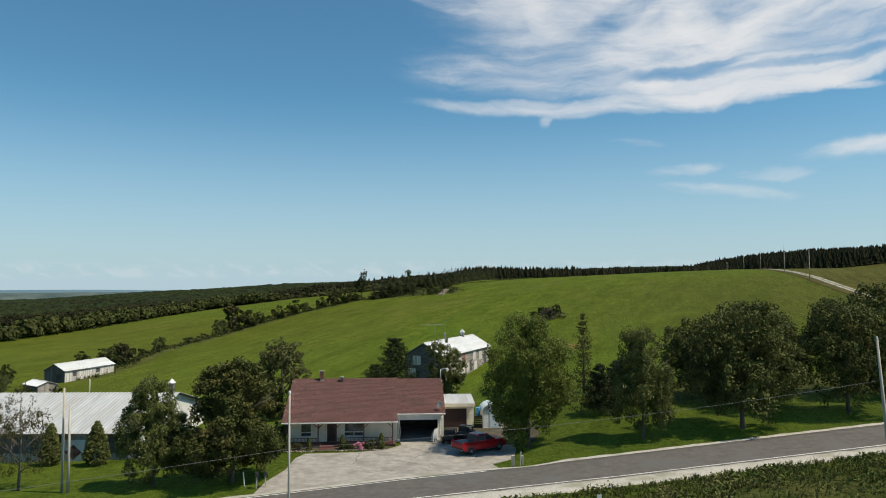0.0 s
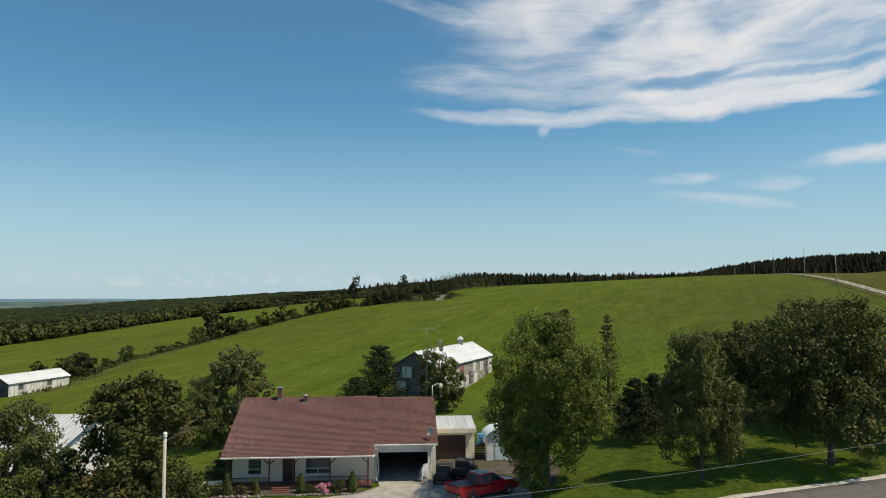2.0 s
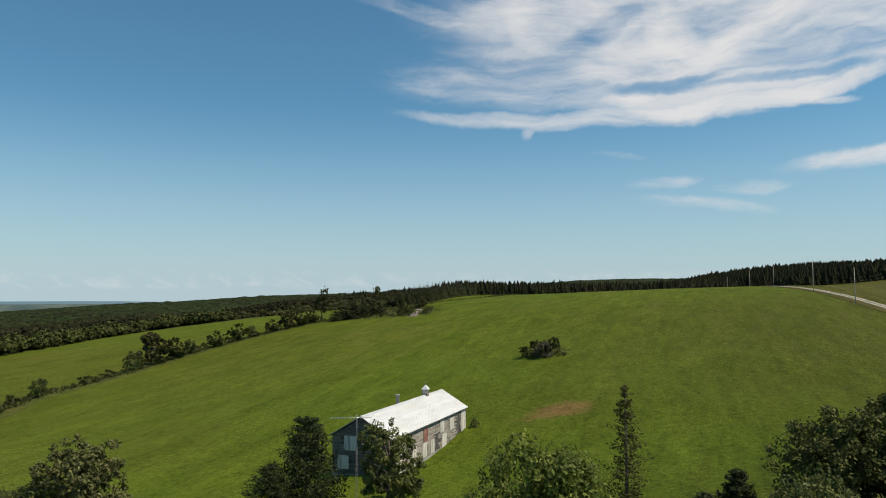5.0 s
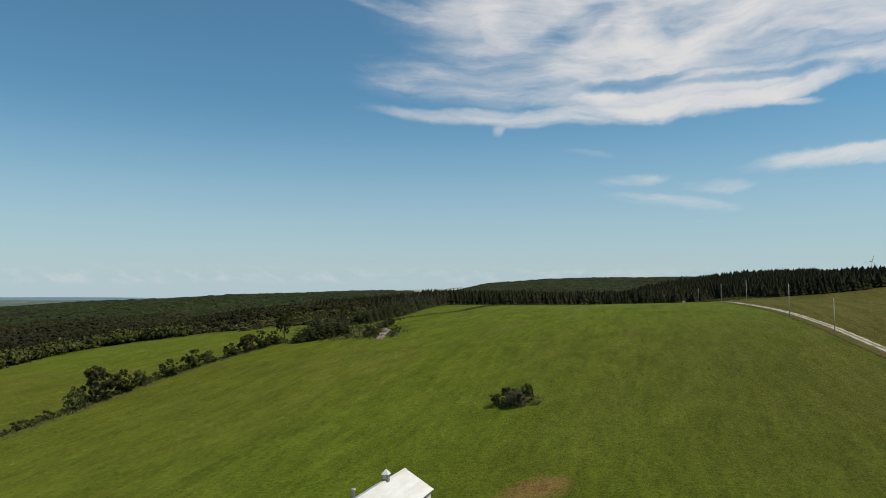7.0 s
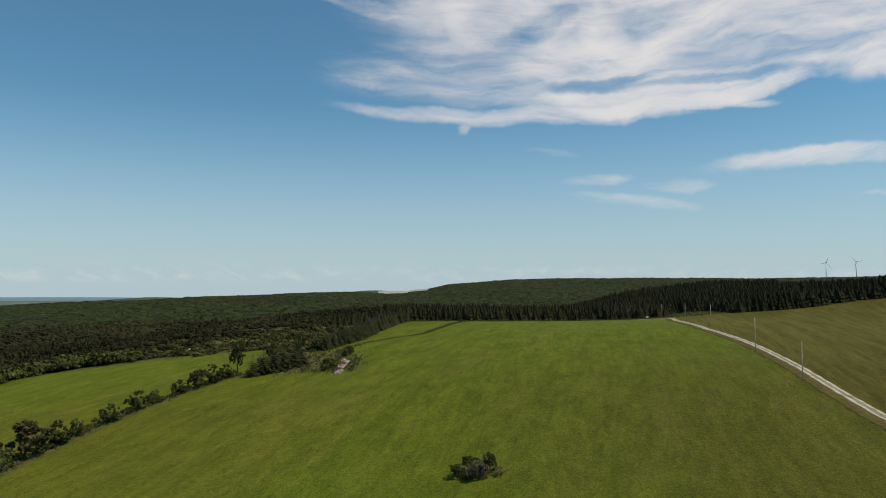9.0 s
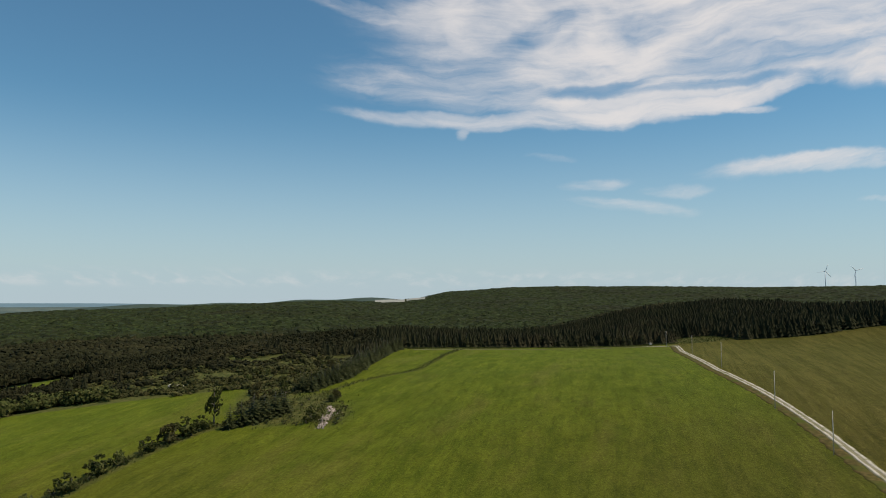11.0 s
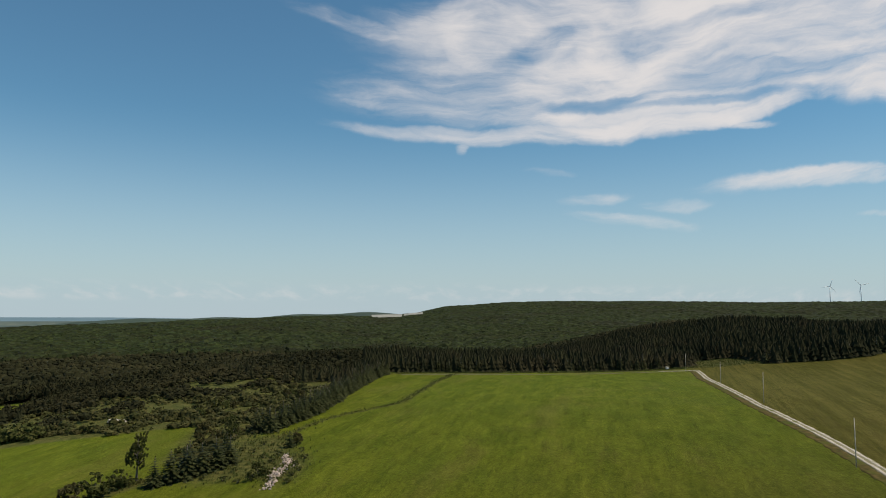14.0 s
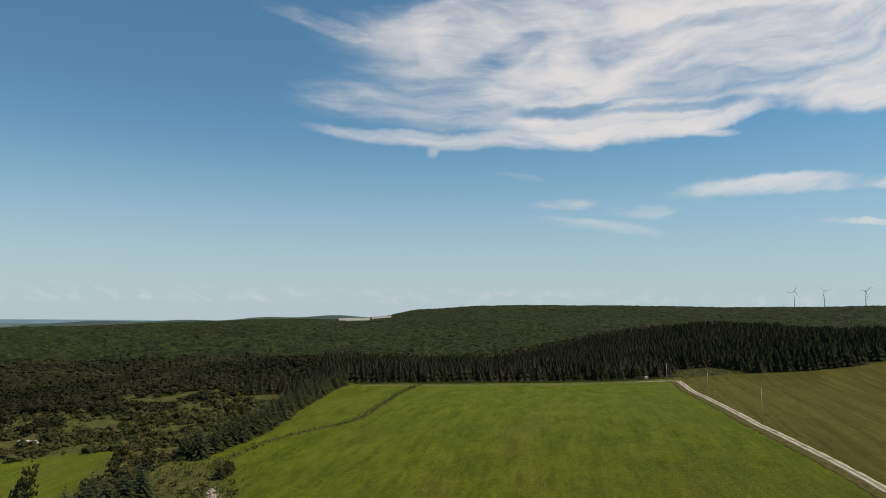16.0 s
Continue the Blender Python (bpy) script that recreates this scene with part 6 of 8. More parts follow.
def build_dish():
    p = at_house(4.85, 2.0, 2.7 + PITCH * 2.0 - 0.10)
    k = thing("satellite_dish", Matrix.Translation(p) @ Matrix.Rotation(radians(-25), 4, "Z") @ Matrix.Scale(0.85, 4), "grey satellite dish on the garage roof", "satellite dish")
    bm = bmesh.new()
    tilt = Matrix.Translation((0, -0.1, 0.75)) @ Matrix.Rotation(radians(62), 4, "X")
    rings = [[bm.verts.new(tilt @ Vector((r * math.cos(a), r * 1.12 * math.sin(a), 0.55 * r * r))) for a in (2 * math.pi * j / 20 for j in range(20))] for r in (0.06, 0.2, 0.33, 0.42)]
    for a, b in zip(rings, rings[1:]):
        for j in range(20):
            bm.faces.new((a[j], a[(j + 1) % 20], b[(j + 1) % 20], b[j])).smooth = True
    bm.faces.new(rings[0][::-1])
    bmesh.ops.solidify(bm, geom=bm.faces[:], thickness=0.02)
    part("reflector", bm, GALV, k)
    part("mast", tube(bmesh.new(), [(0, 0.1, -0.05), (0, 0.1, 0.6), (0, -0.02, 0.75)], [0.03] * 3, 8), GALV, k)
    part("feed_arm", tube(bmesh.new(), [(0, -0.05, 0.45), (0, -0.6, 0.62)], [0.018] * 2, 6), GALV, k)
    part("feed_horn", boxed(-0.05, 0.05, -0.68, -0.58, 0.58, 0.7, 0.015), TRIM, k)


build_dish()


def build_yard_lamp():
    p = at_house(5.25, 8.1, 2.7 + PITCH * 8.1 - 0.12)
    k = thing("yard_lamp", Matrix.Translation(p) @ Matrix.Scale(0.88, 4), "white yard lamp on a curved arm above the garage roof", "yard lamp")
    part("post", tube(bmesh.new(), [(0, 0, -0.2), (0, 0, 0.6), (0, 0, 1.25)], [0.06, 0.055, 0.05], 10), TRIM, k)
    part("arm", tube(bmesh.new(), [(0, 0, 1.1), (0.2, -0.05, 1.3), (0.55, -0.1, 1.42), (0.8, -0.12, 1.4)], [0.04] * 4, 8), TRIM, k)
    part("head", lathe(bmesh.new(), [(0.09, 0.26), (0.14, 0.18), (0.2, 0.05), (0.19, 0.0)], 14, Matrix.Translation((0.9, -0.12, 1.2))), TRIM, k)
    bm = bmesh.new()
    bmesh.ops.create_icosphere(bm, subdivisions=2, radius=0.18, matrix=Matrix.Translation((0.9, -0.12, 1.14)))
    part("globe", bm, LENS, k, "white glass globe")


build_yard_lamp()


def build_antenna():
    x, y = -1.1, 93.6
    k = thing("antenna_mast", Matrix.Translation((x, y, lz(x, y))), "tall lattice mast with a television aerial behind the house", "aerial")
    top = 12.0
    for j in range(3):
        a = 2 * math.pi * j / 3
        part("mast_leg", tube(bmesh.new(), [(0.2 * math.cos(a), 0.2 * math.sin(a), -0.1), (0.06 * math.cos(a), 0.06 * math.sin(a), 10.0)], [0.010] * 2, 6), DULL_IRON, k)
    for i in range(24):
        z0, z1 = 0.4 * i + 0.1, 0.4 * i + 0.5
        bm = bmesh.new()
        for j in range(3):
            a, b = 2 * math.pi * j / 3, 2 * math.pi * (j + 1) / 3
            r0, r1 = 0.2 - 0.014 * z0, 0.2 - 0.014 * z1
            tube(bm, [(r0 * math.cos(a), r0 * math.sin(a), z0), (r1 * math.cos(b), r1 * math.sin(b), z1)], [0.005] * 2, 4)
        part("lacing", bm, DULL_IRON, k)
    part("top_tube", tube(bmesh.new(), [(0, 0, 9.7), (0, 0, top + 0.3)], [0.02] * 2, 8), GALV, k)
    turn = Matrix.Rotation(radians(188), 4, "Z")
    bm = bmesh.new()
    tube(bm, [turn @ Vector((-1.0, 0, top)), turn @ Vector((1.9, 0, top + 0.05))], [0.018] * 2, 6)
    part("boom", bm, ALU, k)
    for i in range(13):
        s = -0.9 + 0.22 * i
        ln = 0.85 - 0.045 * i
        bm = tube(bmesh.new(), [turn @ Vector((s, -ln, top + 0.04)), turn @ Vector((s, ln, top + 0.04))], [0.009] * 2, 5)
        part("element", bm, ALU, k)
    for s in (-1, 1):
        bm = tube(bmesh.new(), [turn @ Vector((-1.0, 0, top)), turn @ Vector((-1.5, s * 0.3, top + 0.55 * s))], [0.010] * 2, 5)
        part("reflector_rod", bm, ALU, k)


build_antenna()


# ---- poles and cables ----
def utility_pole(x, y, height, mat=None, label="weathered wooden utility pole", group="", r=0.14, lean=(0, 0), insulator=True):
    k = thing("utility_pole", Matrix.Translation((x, y, lz(x, y))), label, "utility pole", group)
    part("shaft", tube(bmesh.new(), [(0, 0, -0.5), (lean[0] * 0.5, lean[1] * 0.5, height * 0.5), (lean[0], lean[1], height)], [r * 1.15, r, r * 0.75], 12), mat or POLE, k)
    if insulator:
        bm = lathe(bmesh.new(), [(0.05, 0), (0.09, 0.06), (0.05, 0.1), (0.09, 0.16), (0.03, 0.22)], 10, Matrix.Translation((lean[0], lean[1], height)))
        part("insulator", bm, LENS, k, "pale insulator")
    return k


def cable(a, b, sag, name="overhead_cable", r=0.011):
    a, b = Vector(a), Vector(b)
    pts = [a.lerp(b, s / 24) - Vector((0, 0, sag * 4 * (s / 24) * (1 - s / 24))) for s in range(25)]
    ob = part(name, tube(bmesh.new(), pts, [r] * 25, 5), WIRE)
    tagged(ob, "thin dark overhead cable along the road", "cable", "roadside cables")


utility_pole(-9.7, 44.3, 10.0, label="grey wooden utility pole beside the road", group="roadside poles", r=0.075)
utility_pole(34.85, 55.0, 12.9 - lz(34.85, 55.0), label="grey wooden utility pole beside the road", group="roadside poles", r=0.12, lean=(-0.75, 0))
utility_pole(-62.0, 12.0, 10.0, label="grey wooden utility pole beside the road", group="roadside poles", r=0.14)
cable((-62, 12, lz(-62, 12) + 7.0), (-9.7, 44.3, lz(-9.7, 44.3) + 6.6), 0.5)
cable((-9.7, 44.3, lz(-9.7, 44.3) + 6.6), (34.25, 55.0, 9.7), 0.5)
utility_pole(-33.9, 62.8, 9.2, label="tall grey wooden pole at the yard edge", group="yard poles", r=0.105, insulator=False)
utility_pole(-33.2, 62.5, 7.6, YELLOW_POLE, "shorter tan wooden pole at the yard edge", "yard poles", r=0.115, insulator=False)
for _x, _y, _h in ((123.8, 235.0, 10.2), (137.5, 280.0, 11.2), (166.0, 363.5, 10.6), (186.0, 430, 10.0), (207.5, 508, 10.4)):
    utility_pole(_x, _y, _h, label="slender grey pole along the farm track", group="poles along the track", r=0.11)


def stub(x, y, h, w, label, mat, lean=0.0):
    ob = part("marker_post", box(bmesh.new(), -w / 2, w / 2, -w / 2, w / 2, -0.3, h, 0.015), mat)
    tagged(ob, label, "post", "posts at the driveway")
    ob.matrix_basis = Matrix.Translation((x, y, lz(x, y))) @ Matrix.Rotation(radians(lean), 4, "Y")


stub(6.5, 66.3, 1.0, 0.3, "short thick grey wooden post", POLE)
def build_marker(x, y):
    # small white road marker on the bank
    k = thing("road_marker", Matrix.Translation((x, y, lz(x, y))), "small white road marker on a thin post", "road marker")
    part("post", boxed(-0.025, 0.025, -0.02, 0.02, -0.3, 0.85, 0.004), GALV, k)
    part("plate", boxed(-0.16, 0.16, -0.035, -0.021, 0.5, 0.95, 0.006), TRIM, k, "white marker plate")


build_marker(11.3, 51.5)
stub(7.2, 66.5, 1.3, 0.12, "thin pale wooden post", YELLOW_POLE, 3)
stub(7.5, 66.9, 0.9, 0.2, "short grey wooden post", POLE, -3)
stub(-17.6, 62.5, 1.25, 0.09, "thin white marker stake", TRIM, -6)


def build_mailbox(x, y, label):
    k = thing("mailbox", Matrix.Translation((x, y, lz(x, y))) @ Matrix.Rotation(radians(15), 4, "Z"), label, "mailbox", "mailboxes at the road")
    part("post", boxed(-0.06, 0.06, -0.06, 0.06, -0.3, 1.0), POLE, k)
    arc = [(0.16 * math.cos(a), 1.2 + 0.16 * math.sin(a)) for a in (math.pi * j / 8 for j in range(9))]
    part("box", prism(bmesh.new(), arc + [(-0.16, 1.0), (0.16, 1.0)], -0.28, 0.28), BLACK, k, "black metal letter box")


build_mailbox(-16.3, 61.6, "black mailbox on a wooden post beside the road")
build_mailbox(-15.6, 61.9, "black mailbox on a wooden post beside the road")


# ---- plants ----
def leaf_cloud(rnd, centres, radii, per, leaf, squash=0.8, up=0.7):
    """Rhombic leaves over the outer part of many small clumps; arrays of corners and faces."""
    n = len(centres) * per
    c = np.repeat(np.asarray(centres), per, 0)
    r = np.repeat(np.asarray(radii), per)
    d = rnd.normal(size=(n, 3))
    d /= np.linalg.norm(d, axis=1)[:, None]
    p = c + d * (r * rnd.uniform(0.55, 1.0, n))[:, None] * np.array([1, 1, squash])
    normal = d + rnd.normal(size=(n, 3)) * 0.8 + np.array([0, 0, up])
    normal /= np.linalg.norm(normal, axis=1)[:, None]
    a = np.cross(normal, rnd.normal(size=(n, 3)))
    a /= np.linalg.norm(a, axis=1)[:, None]
    b = np.cross(normal, a)
    s = leaf * rnd.uniform(0.6, 1.3, n)[:, None]
    v = np.stack([p - a * s, p - b * s * 0.55, p + a * s, p + b * s * 0.55], 1).reshape(-1, 3)
    return v, np.arange(4 * n).reshape(n, 4)


def lumpy_crown(rnd, rx, rz, zc, lobes, clumps, sharp=0.0, puff=1.0):
    """Clump centres over a crown made of overlapping lobes. sharp > 0 narrows it upwards."""
    centres, radii = [], []
    lobe_c, lobe_r = [(0, 0, zc), (0, 0, zc - rz * 0.42), (0, 0, zc + rz * 0.4)], [min(rx, rz) * 0.66, min(rx, rz) * 0.6, min(rx, rz) * 0.55]
    for k in range(lobes):
        z = rnd.uniform(-0.8, 0.95)
        a = k * 2.399 + rnd.uniform(-0.4, 0.4)
        flat = math.sqrt(max(0.0, 1 - z * z))
        w = rx * (1 - sharp * (z + 1) / 2)
        q = rnd.uniform(0.50, 0.86)
        lobe_c.append((w * flat * q * math.cos(a), w * flat * q * math.sin(a), zc + rz * z * 0.72))
        lobe_r.append(rx * rnd.uniform(0.22, 0.42) * (1 - 0.5 * sharp * (z + 1) / 2))
    lobe_c, lobe_r = np.array(lobe_c), np.array(lobe_r)
    while len(centres) < clumps:
        j = rnd.integers(0, len(lobe_c))
        d = rnd.normal(size=3)
        d /= np.linalg.norm(d)
        if d[2] < -0.75:
            continue
        p = lobe_c[j] + d * lobe_r[j] * rnd.uniform(0.72, 1.06)
        depth = (np.linalg.norm(p - lobe_c, axis=1) / lobe_r).min()
        if depth > 0.62 or rnd.random() < 0.2:
            centres.append(p)
            radii.append(puff * rnd.uniform(0.30, 0.58) * max(rx, 2.0) / 4.6)
    return centres, radii


def limbs(bm, rnd, height, crown_from, spread, r0, count=7, twigs=2):
    tube(bm, [(0, 0, -0.4), (0.04 * height * 0.1, 0, height * 0.12), (0.1, 0.05, height * 0.38), (0.05, -0.1, height * 0.68), (0, 0, height * 0.9)],
         [r0 * 1.35, r0, r0 * 0.8, r0 * 0.42, r0 * 0.1], 9)
    for k in range(count):
        a = k * 2.4 + rnd.uniform(-0.3, 0.3)
        z = crown_from + (height * 0.6 - crown_from) * k / count
        reach = spread * rnd.uniform(0.6, 0.9)
        mid = Vector((math.cos(a) * reach * 0.5, math.sin(a) * reach * 0.5, z + reach * 0.42))
        end = Vector((math.cos(a) * reach, math.sin(a) * reach, z + reach * 0.75))
        tube(bm, [(0.05, 0, z), mid, end], [r0 * 0.45, r0 * 0.28, r0 * 0.08], 6)
        for _ in range(twigs):
            b = a + rnd.uniform(-0.9, 0.9)
            e = mid + Vector((math.cos(b), math.sin(b), rnd.uniform(0.3, 0.9))) * reach * 0.5
            tube(bm, [mid, mid.lerp(e, 0.5) + Vector((0, 0, 0.1)), e], [r0 * 0.22, r0 * 0.14, r0 * 0.05], 5)
    return bm


def core(centre, rx, rz, rnd, rings=7, sides=10):
    """A dark lumpy inner mass of leaves, as quads."""
    v, f = [], []
    ph = rnd.uniform(0, 50)
    for i in range(rings):
        e = -1.2 + 2.75 * i / (rings - 1)
        for k in range(sides):
            a = 2 * math.pi * k / sides
            d = Vector((math.cos(a) * math.cos(e), math.sin(a) * math.cos(e), math.sin(e)))
            q = 1 + 0.45 * noise.noise(d * 1.8 + Vector((ph, 0, 0)))
            v.append((centre[0] + d.x * rx * q, centre[1] + d.y * rx * q, centre[2] + d.z * rz * q))
    for i in range(rings - 1):
        for k in range(sides):
            f.append((i * sides + k, i * sides + (k + 1) % sides, (i + 1) * sides + (k + 1) % sides, (i + 1) * sides + k))
    return np.array(v), np.array(f)


def with_core(v, f, cores):
    for cv, cf in cores:
        f = np.concatenate([f, cf + len(v)])
        v = np.concatenate([v, cv])
    return v, f


def leafy_tree(seed, height, rx, mat, label, category="tree", group="", name="maple_tree", base=0.16, clumps=300, per=34, leaf=0.20, lobes=16, sharp=0.25, trunk=0.22, dense=0.0, tuck=0.0, puff=1.0):
    rnd = np.random.default_rng(seed)
    t = thing(name, Matrix(), label, category, group)
    part("trunk", limbs(bmesh.new(), rnd, height, height * (base + 0.04), rx, trunk), BARK, t, "grey-brown trunk and limbs")
    rz = height * (1 - base) / 2
    c, r = lumpy_crown(rnd, rx, rz, height * base + rz, lobes, clumps, sharp, puff)
    # tuck draws the lowest boughs in towards the trunk
    c = [p * np.array([k, k, 1]) for p in c for k in [1 - tuck * max(0.0, min(1.0, 1 - p[2] / (height * 0.5)))]]
    v, f = leaf_cloud(rnd, c, r, per, leaf)
    low, top = np.percentile(v[:, 2], 1), v[:, 2].max()
    v[:, 2] = height * base + (v[:, 2] - low) * height * (1 - base) / (top - low)
    if dense:
        w = rx * dense
        v, f = with_core(v, f, [core((0, 0, height * base + rz * 1.0), w, rz * 0.62, rnd, 9, 12)])
    raw("crown", v, f, mat, t, "dense leafy crown", "stuff")
    return t


def shrub(seed, height, rx, mat, label, name="shrub", clumps=60, per=30, leaf=0.14, group="", category="shrub", lobes=7):
    rnd = np.random.default_rng(seed)
    t = thing(name, Matrix(), label, category, group)
    bm = bmesh.new()
    for k in range(5):
        a = k * 1.26
        tube(bm, [(0, 0, -0.2), (0.25 * rx * math.cos(a), 0.25 * rx * math.sin(a), height * 0.35), (0.55 * rx * math.cos(a), 0.55 * rx * math.sin(a), height * 0.7)], [0.05, 0.035, 0.012], 5)
    part("stems", bm, BARK, t)
    c, r = lumpy_crown(rnd, rx, height * 0.52, height * 0.46, lobes, clumps, 0.15)
    r = [max(q, 0.16) * 1.1 for q in r]
    c = [np.array([p[0], p[1], max(p[2], 0.15 * height)]) for p in c]
    v, f = leaf_cloud(rnd, c, r, per, leaf)
    v[:, 2] = np.maximum(v[:, 2], 0.02) * height / max(v[:, 2].max(), 0.1)
    if rx > 2.5:
        v, f = with_core(v, f, [core((0, 0, height * 0.32), rx * 0.36, height * 0.24, rnd)])
    raw("foliage", v, f, mat, t, "dense small leaves", "stuff")
    return t


def spruce(seed, height, rx, mat, label, group="", boughs=10, whorls=15, name="spruce_tree", low=0.06, category="spruce"):
    rnd = np.random.default_rng(seed)
    t = thing(name, Matrix(), label, category, group)
    part("trunk", tube(bmesh.new(), [(0, 0, -0.4), (0, 0, height * 0.5), (0, 0, height * 0.97)], [0.022 * height, 0.013 * height, 0.004 * height], 7), BARK, t)
    verts, faces = [], []
    for w in range(whorls):
        s = w / (whorls - 1)
        z = height * (low + (0.97 - low) * s)
        reach = rx * (1 - s) ** 0.85 + 0.06 * rx
        for k in range(max(5, int(boughs * (1 - 0.5 * s)))):
            a = 2 * math.pi * (k + 0.5 * (w % 2)) / max(5, int(boughs * (1 - 0.5 * s))) + rnd.uniform(-0.25, 0.25)
            ln = reach * rnd.uniform(0.78, 1.12)
            d, n = np.array([math.cos(a), math.sin(a), 0]), np.array([-math.sin(a), math.cos(a), 0])
            tipz = z - ln * rnd.uniform(0.22, 0.42) + 0.05 * height * s
            start = np.array([0, 0, z + 0.04 * height * (1 - s) * 0.4])
            tip = d * ln + np.array([0, 0, tipz])
            for q in range(4):
                f0, f1 = q / 4 * 0.9, (q + 1) / 4
                p0, p1 = start + (tip - start) * f0, start + (tip - start) * f1
                sag = 0.06 * ln
                wd = ln * (0.30 - 0.20 * f0) + 0.02
                for sgn in (-1, 1):
                    m = len(verts)
                    out = p1 + n * sgn * wd * rnd.uniform(0.8, 1.25) - np.array([0, 0, sag * rnd.uniform(0.4, 1.8)])
                    verts += [p0, p1 + d * ln * 0.06, out, p0 + n * sgn * wd * 0.35 - np.array([0, 0, sag * 0.7])]
                    faces.append((m, m + 1, m + 2, m + 3) if sgn < 0 else (m + 3, m + 2, m + 1, m))
    m = len(verts)
    verts += [(0.05, 0, height * 0.92), (-0.03, 0.05, height * 0.92), (0, 0, height), (-0.03, -0.05, height * 0.92)]
    faces += [(m, m + 1, m + 2, m + 3)]
    raw("bough", verts, faces, mat, t, "drooping needle boughs", "stuff")
    return t


def conifer(seed, height, rx, mat, label, group="", name="spruce_tree", category="spruce", whorls=15, boughs=8, per=16, leaf=0.11, low=0.04, ragged=0.25, power=0.85, droop=0.25):
    """A conifer of needle sprays set along boughs in whorls."""
    rnd = np.random.default_rng(seed)
    t = thing(name, Matrix(), label, category, group)
    part("trunk", tube(bmesh.new(), [(0, 0, -0.4), (0, 0, height * 0.5), (0, 0, height * 0.97)], [0.016 * height, 0.01 * height, 0.003 * height], 7), BARK, t)
    c, q = [], []
    for w in range(whorls):
        s = (w + rnd.uniform(-0.25, 0.25)) / whorls
        s = min(max(s, 0.0), 0.97)
        z = height * (low + (0.98 - low) * s)
        reach = rx * (1 - s) ** power + 0.05 * rx
        n = max(4, int(boughs * (1 - 0.5 * s)))
        for k in range(n):
            a = 2 * math.pi * (k + 0.5 * (w % 2)) / n + rnd.uniform(-0.3, 0.3)
            ln = reach * rnd.uniform(1 - ragged, 1 + ragged)
            for f in (0.4, 0.72, 1.0):
                c.append((math.cos(a) * ln * f, math.sin(a) * ln * f, max(z - droop * ln * f + 0.1 * rx * f * f, 0.1)))
                q.append(0.10 * rx + 0.16 * ln * (1.25 - 0.5 * f))
    for k in range(5):
        c.append((0, 0, height * (0.90 + 0.02 * k)))
        q.append(0.05 * rx)
    v, f = leaf_cloud(rnd, c, q, per, leaf, 0.7, 0.5)
    v[:, 2] = np.clip(v[:, 2], 0.03, height * 1.01)
    raw("foliage", v, f, mat, t, "dense needle sprays", "stuff")
    return t


def clipped_cone(seed, height, r, label, mat, group):
    """A dense evergreen clipped to a cone."""
    rnd = np.random.default_rng(seed)
    t = thing("arborvitae", Matrix(), label, "evergreen shrub", group)
    part("stem", tube(bmesh.new(), [(0, 0, -0.2), (0, 0, height * 0.7)], [0.06, 0.02], 6), BARK, t)
    c, q = [], []
    for k in range(int(70 + 40 * height)):
        s = rnd.uniform(0, 1) ** 1.3
        a = rnd.uniform(0, 2 * math.pi)
        w = r * (1 - s) ** 0.7 * rnd.uniform(0.65, 0.95) * min(1, 0.55 + s * 3)
        c.append((w * math.cos(a), w * math.sin(a), height * (0.06 + 0.9 * s)))
        q.append(0.16 * r + 0.05)
    v, f = leaf_cloud(rnd, c, q, 30, 0.035 + 0.05 * r, 1.3, 0.6)
    raw("foliage", v, f, mat, t, "dense clipped evergreen foliage")
    return t


def put(proto, x, y, turn=0.0, size=1.0, tall=None, dz=0.0):
    m = Matrix.Translation((x, y, lz(x, y) + dz)) @ Matrix.Rotation(radians(turn), 4, "Z") @ Matrix.Diagonal((size, size, tall or size, 1))
    if not proto.get("placed"):
        proto["placed"] = 1
        proto.matrix_basis = m
        return proto
    ob = copy_thing(proto, m)
    return ob


# trees round the yard
big = leafy_tree(11, 14.2, 4.9, LEAF_A, "tall broad green maple on the lawn", group="maples on the lawn", clumps=560, per=128, leaf=0.095, base=0.09, lobes=40, tuck=0.85, puff=1.45, dense=0.3)
put(big, 8.8, 74.0, 0, 1.06, 1.02)
mapB = leafy_tree(12, 12.2, 4.3, LEAF_B, "dark green maple with a bare lower trunk", group="maples on the lawn", clumps=430, per=92, leaf=0.112, base=0.15, lobes=32, puff=1.45, dense=0.26)
put(mapB, 20.6, 72.9, 0, 0.80, 0.98)
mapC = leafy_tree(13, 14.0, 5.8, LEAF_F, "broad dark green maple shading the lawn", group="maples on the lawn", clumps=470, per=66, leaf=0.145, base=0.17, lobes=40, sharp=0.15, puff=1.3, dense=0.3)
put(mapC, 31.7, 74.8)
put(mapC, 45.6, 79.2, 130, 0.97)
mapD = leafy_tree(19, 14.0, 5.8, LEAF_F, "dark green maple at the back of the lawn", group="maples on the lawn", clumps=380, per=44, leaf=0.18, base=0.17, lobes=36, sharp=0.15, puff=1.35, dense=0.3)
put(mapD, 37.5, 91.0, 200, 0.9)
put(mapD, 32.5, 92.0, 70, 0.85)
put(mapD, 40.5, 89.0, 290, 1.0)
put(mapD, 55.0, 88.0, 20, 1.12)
put(mapB, 62.5, 84.0, 80, 1.2)
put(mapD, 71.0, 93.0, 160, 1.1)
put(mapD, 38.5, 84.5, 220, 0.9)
turning = leafy_tree(14, 11.6, 4.3, LEAF_C, "maple with its crown turning orange", group="maples on the lawn", clumps=500, per=84, leaf=0.125, base=0.09, lobes=36, puff=1.4, dense=0.28)
put(turning, -19.2, 64.0, 0, 1.14, 0.98)
put(mapB, -26.3, 63.9, 75, 0.95, 0.9, dz=-0.6)
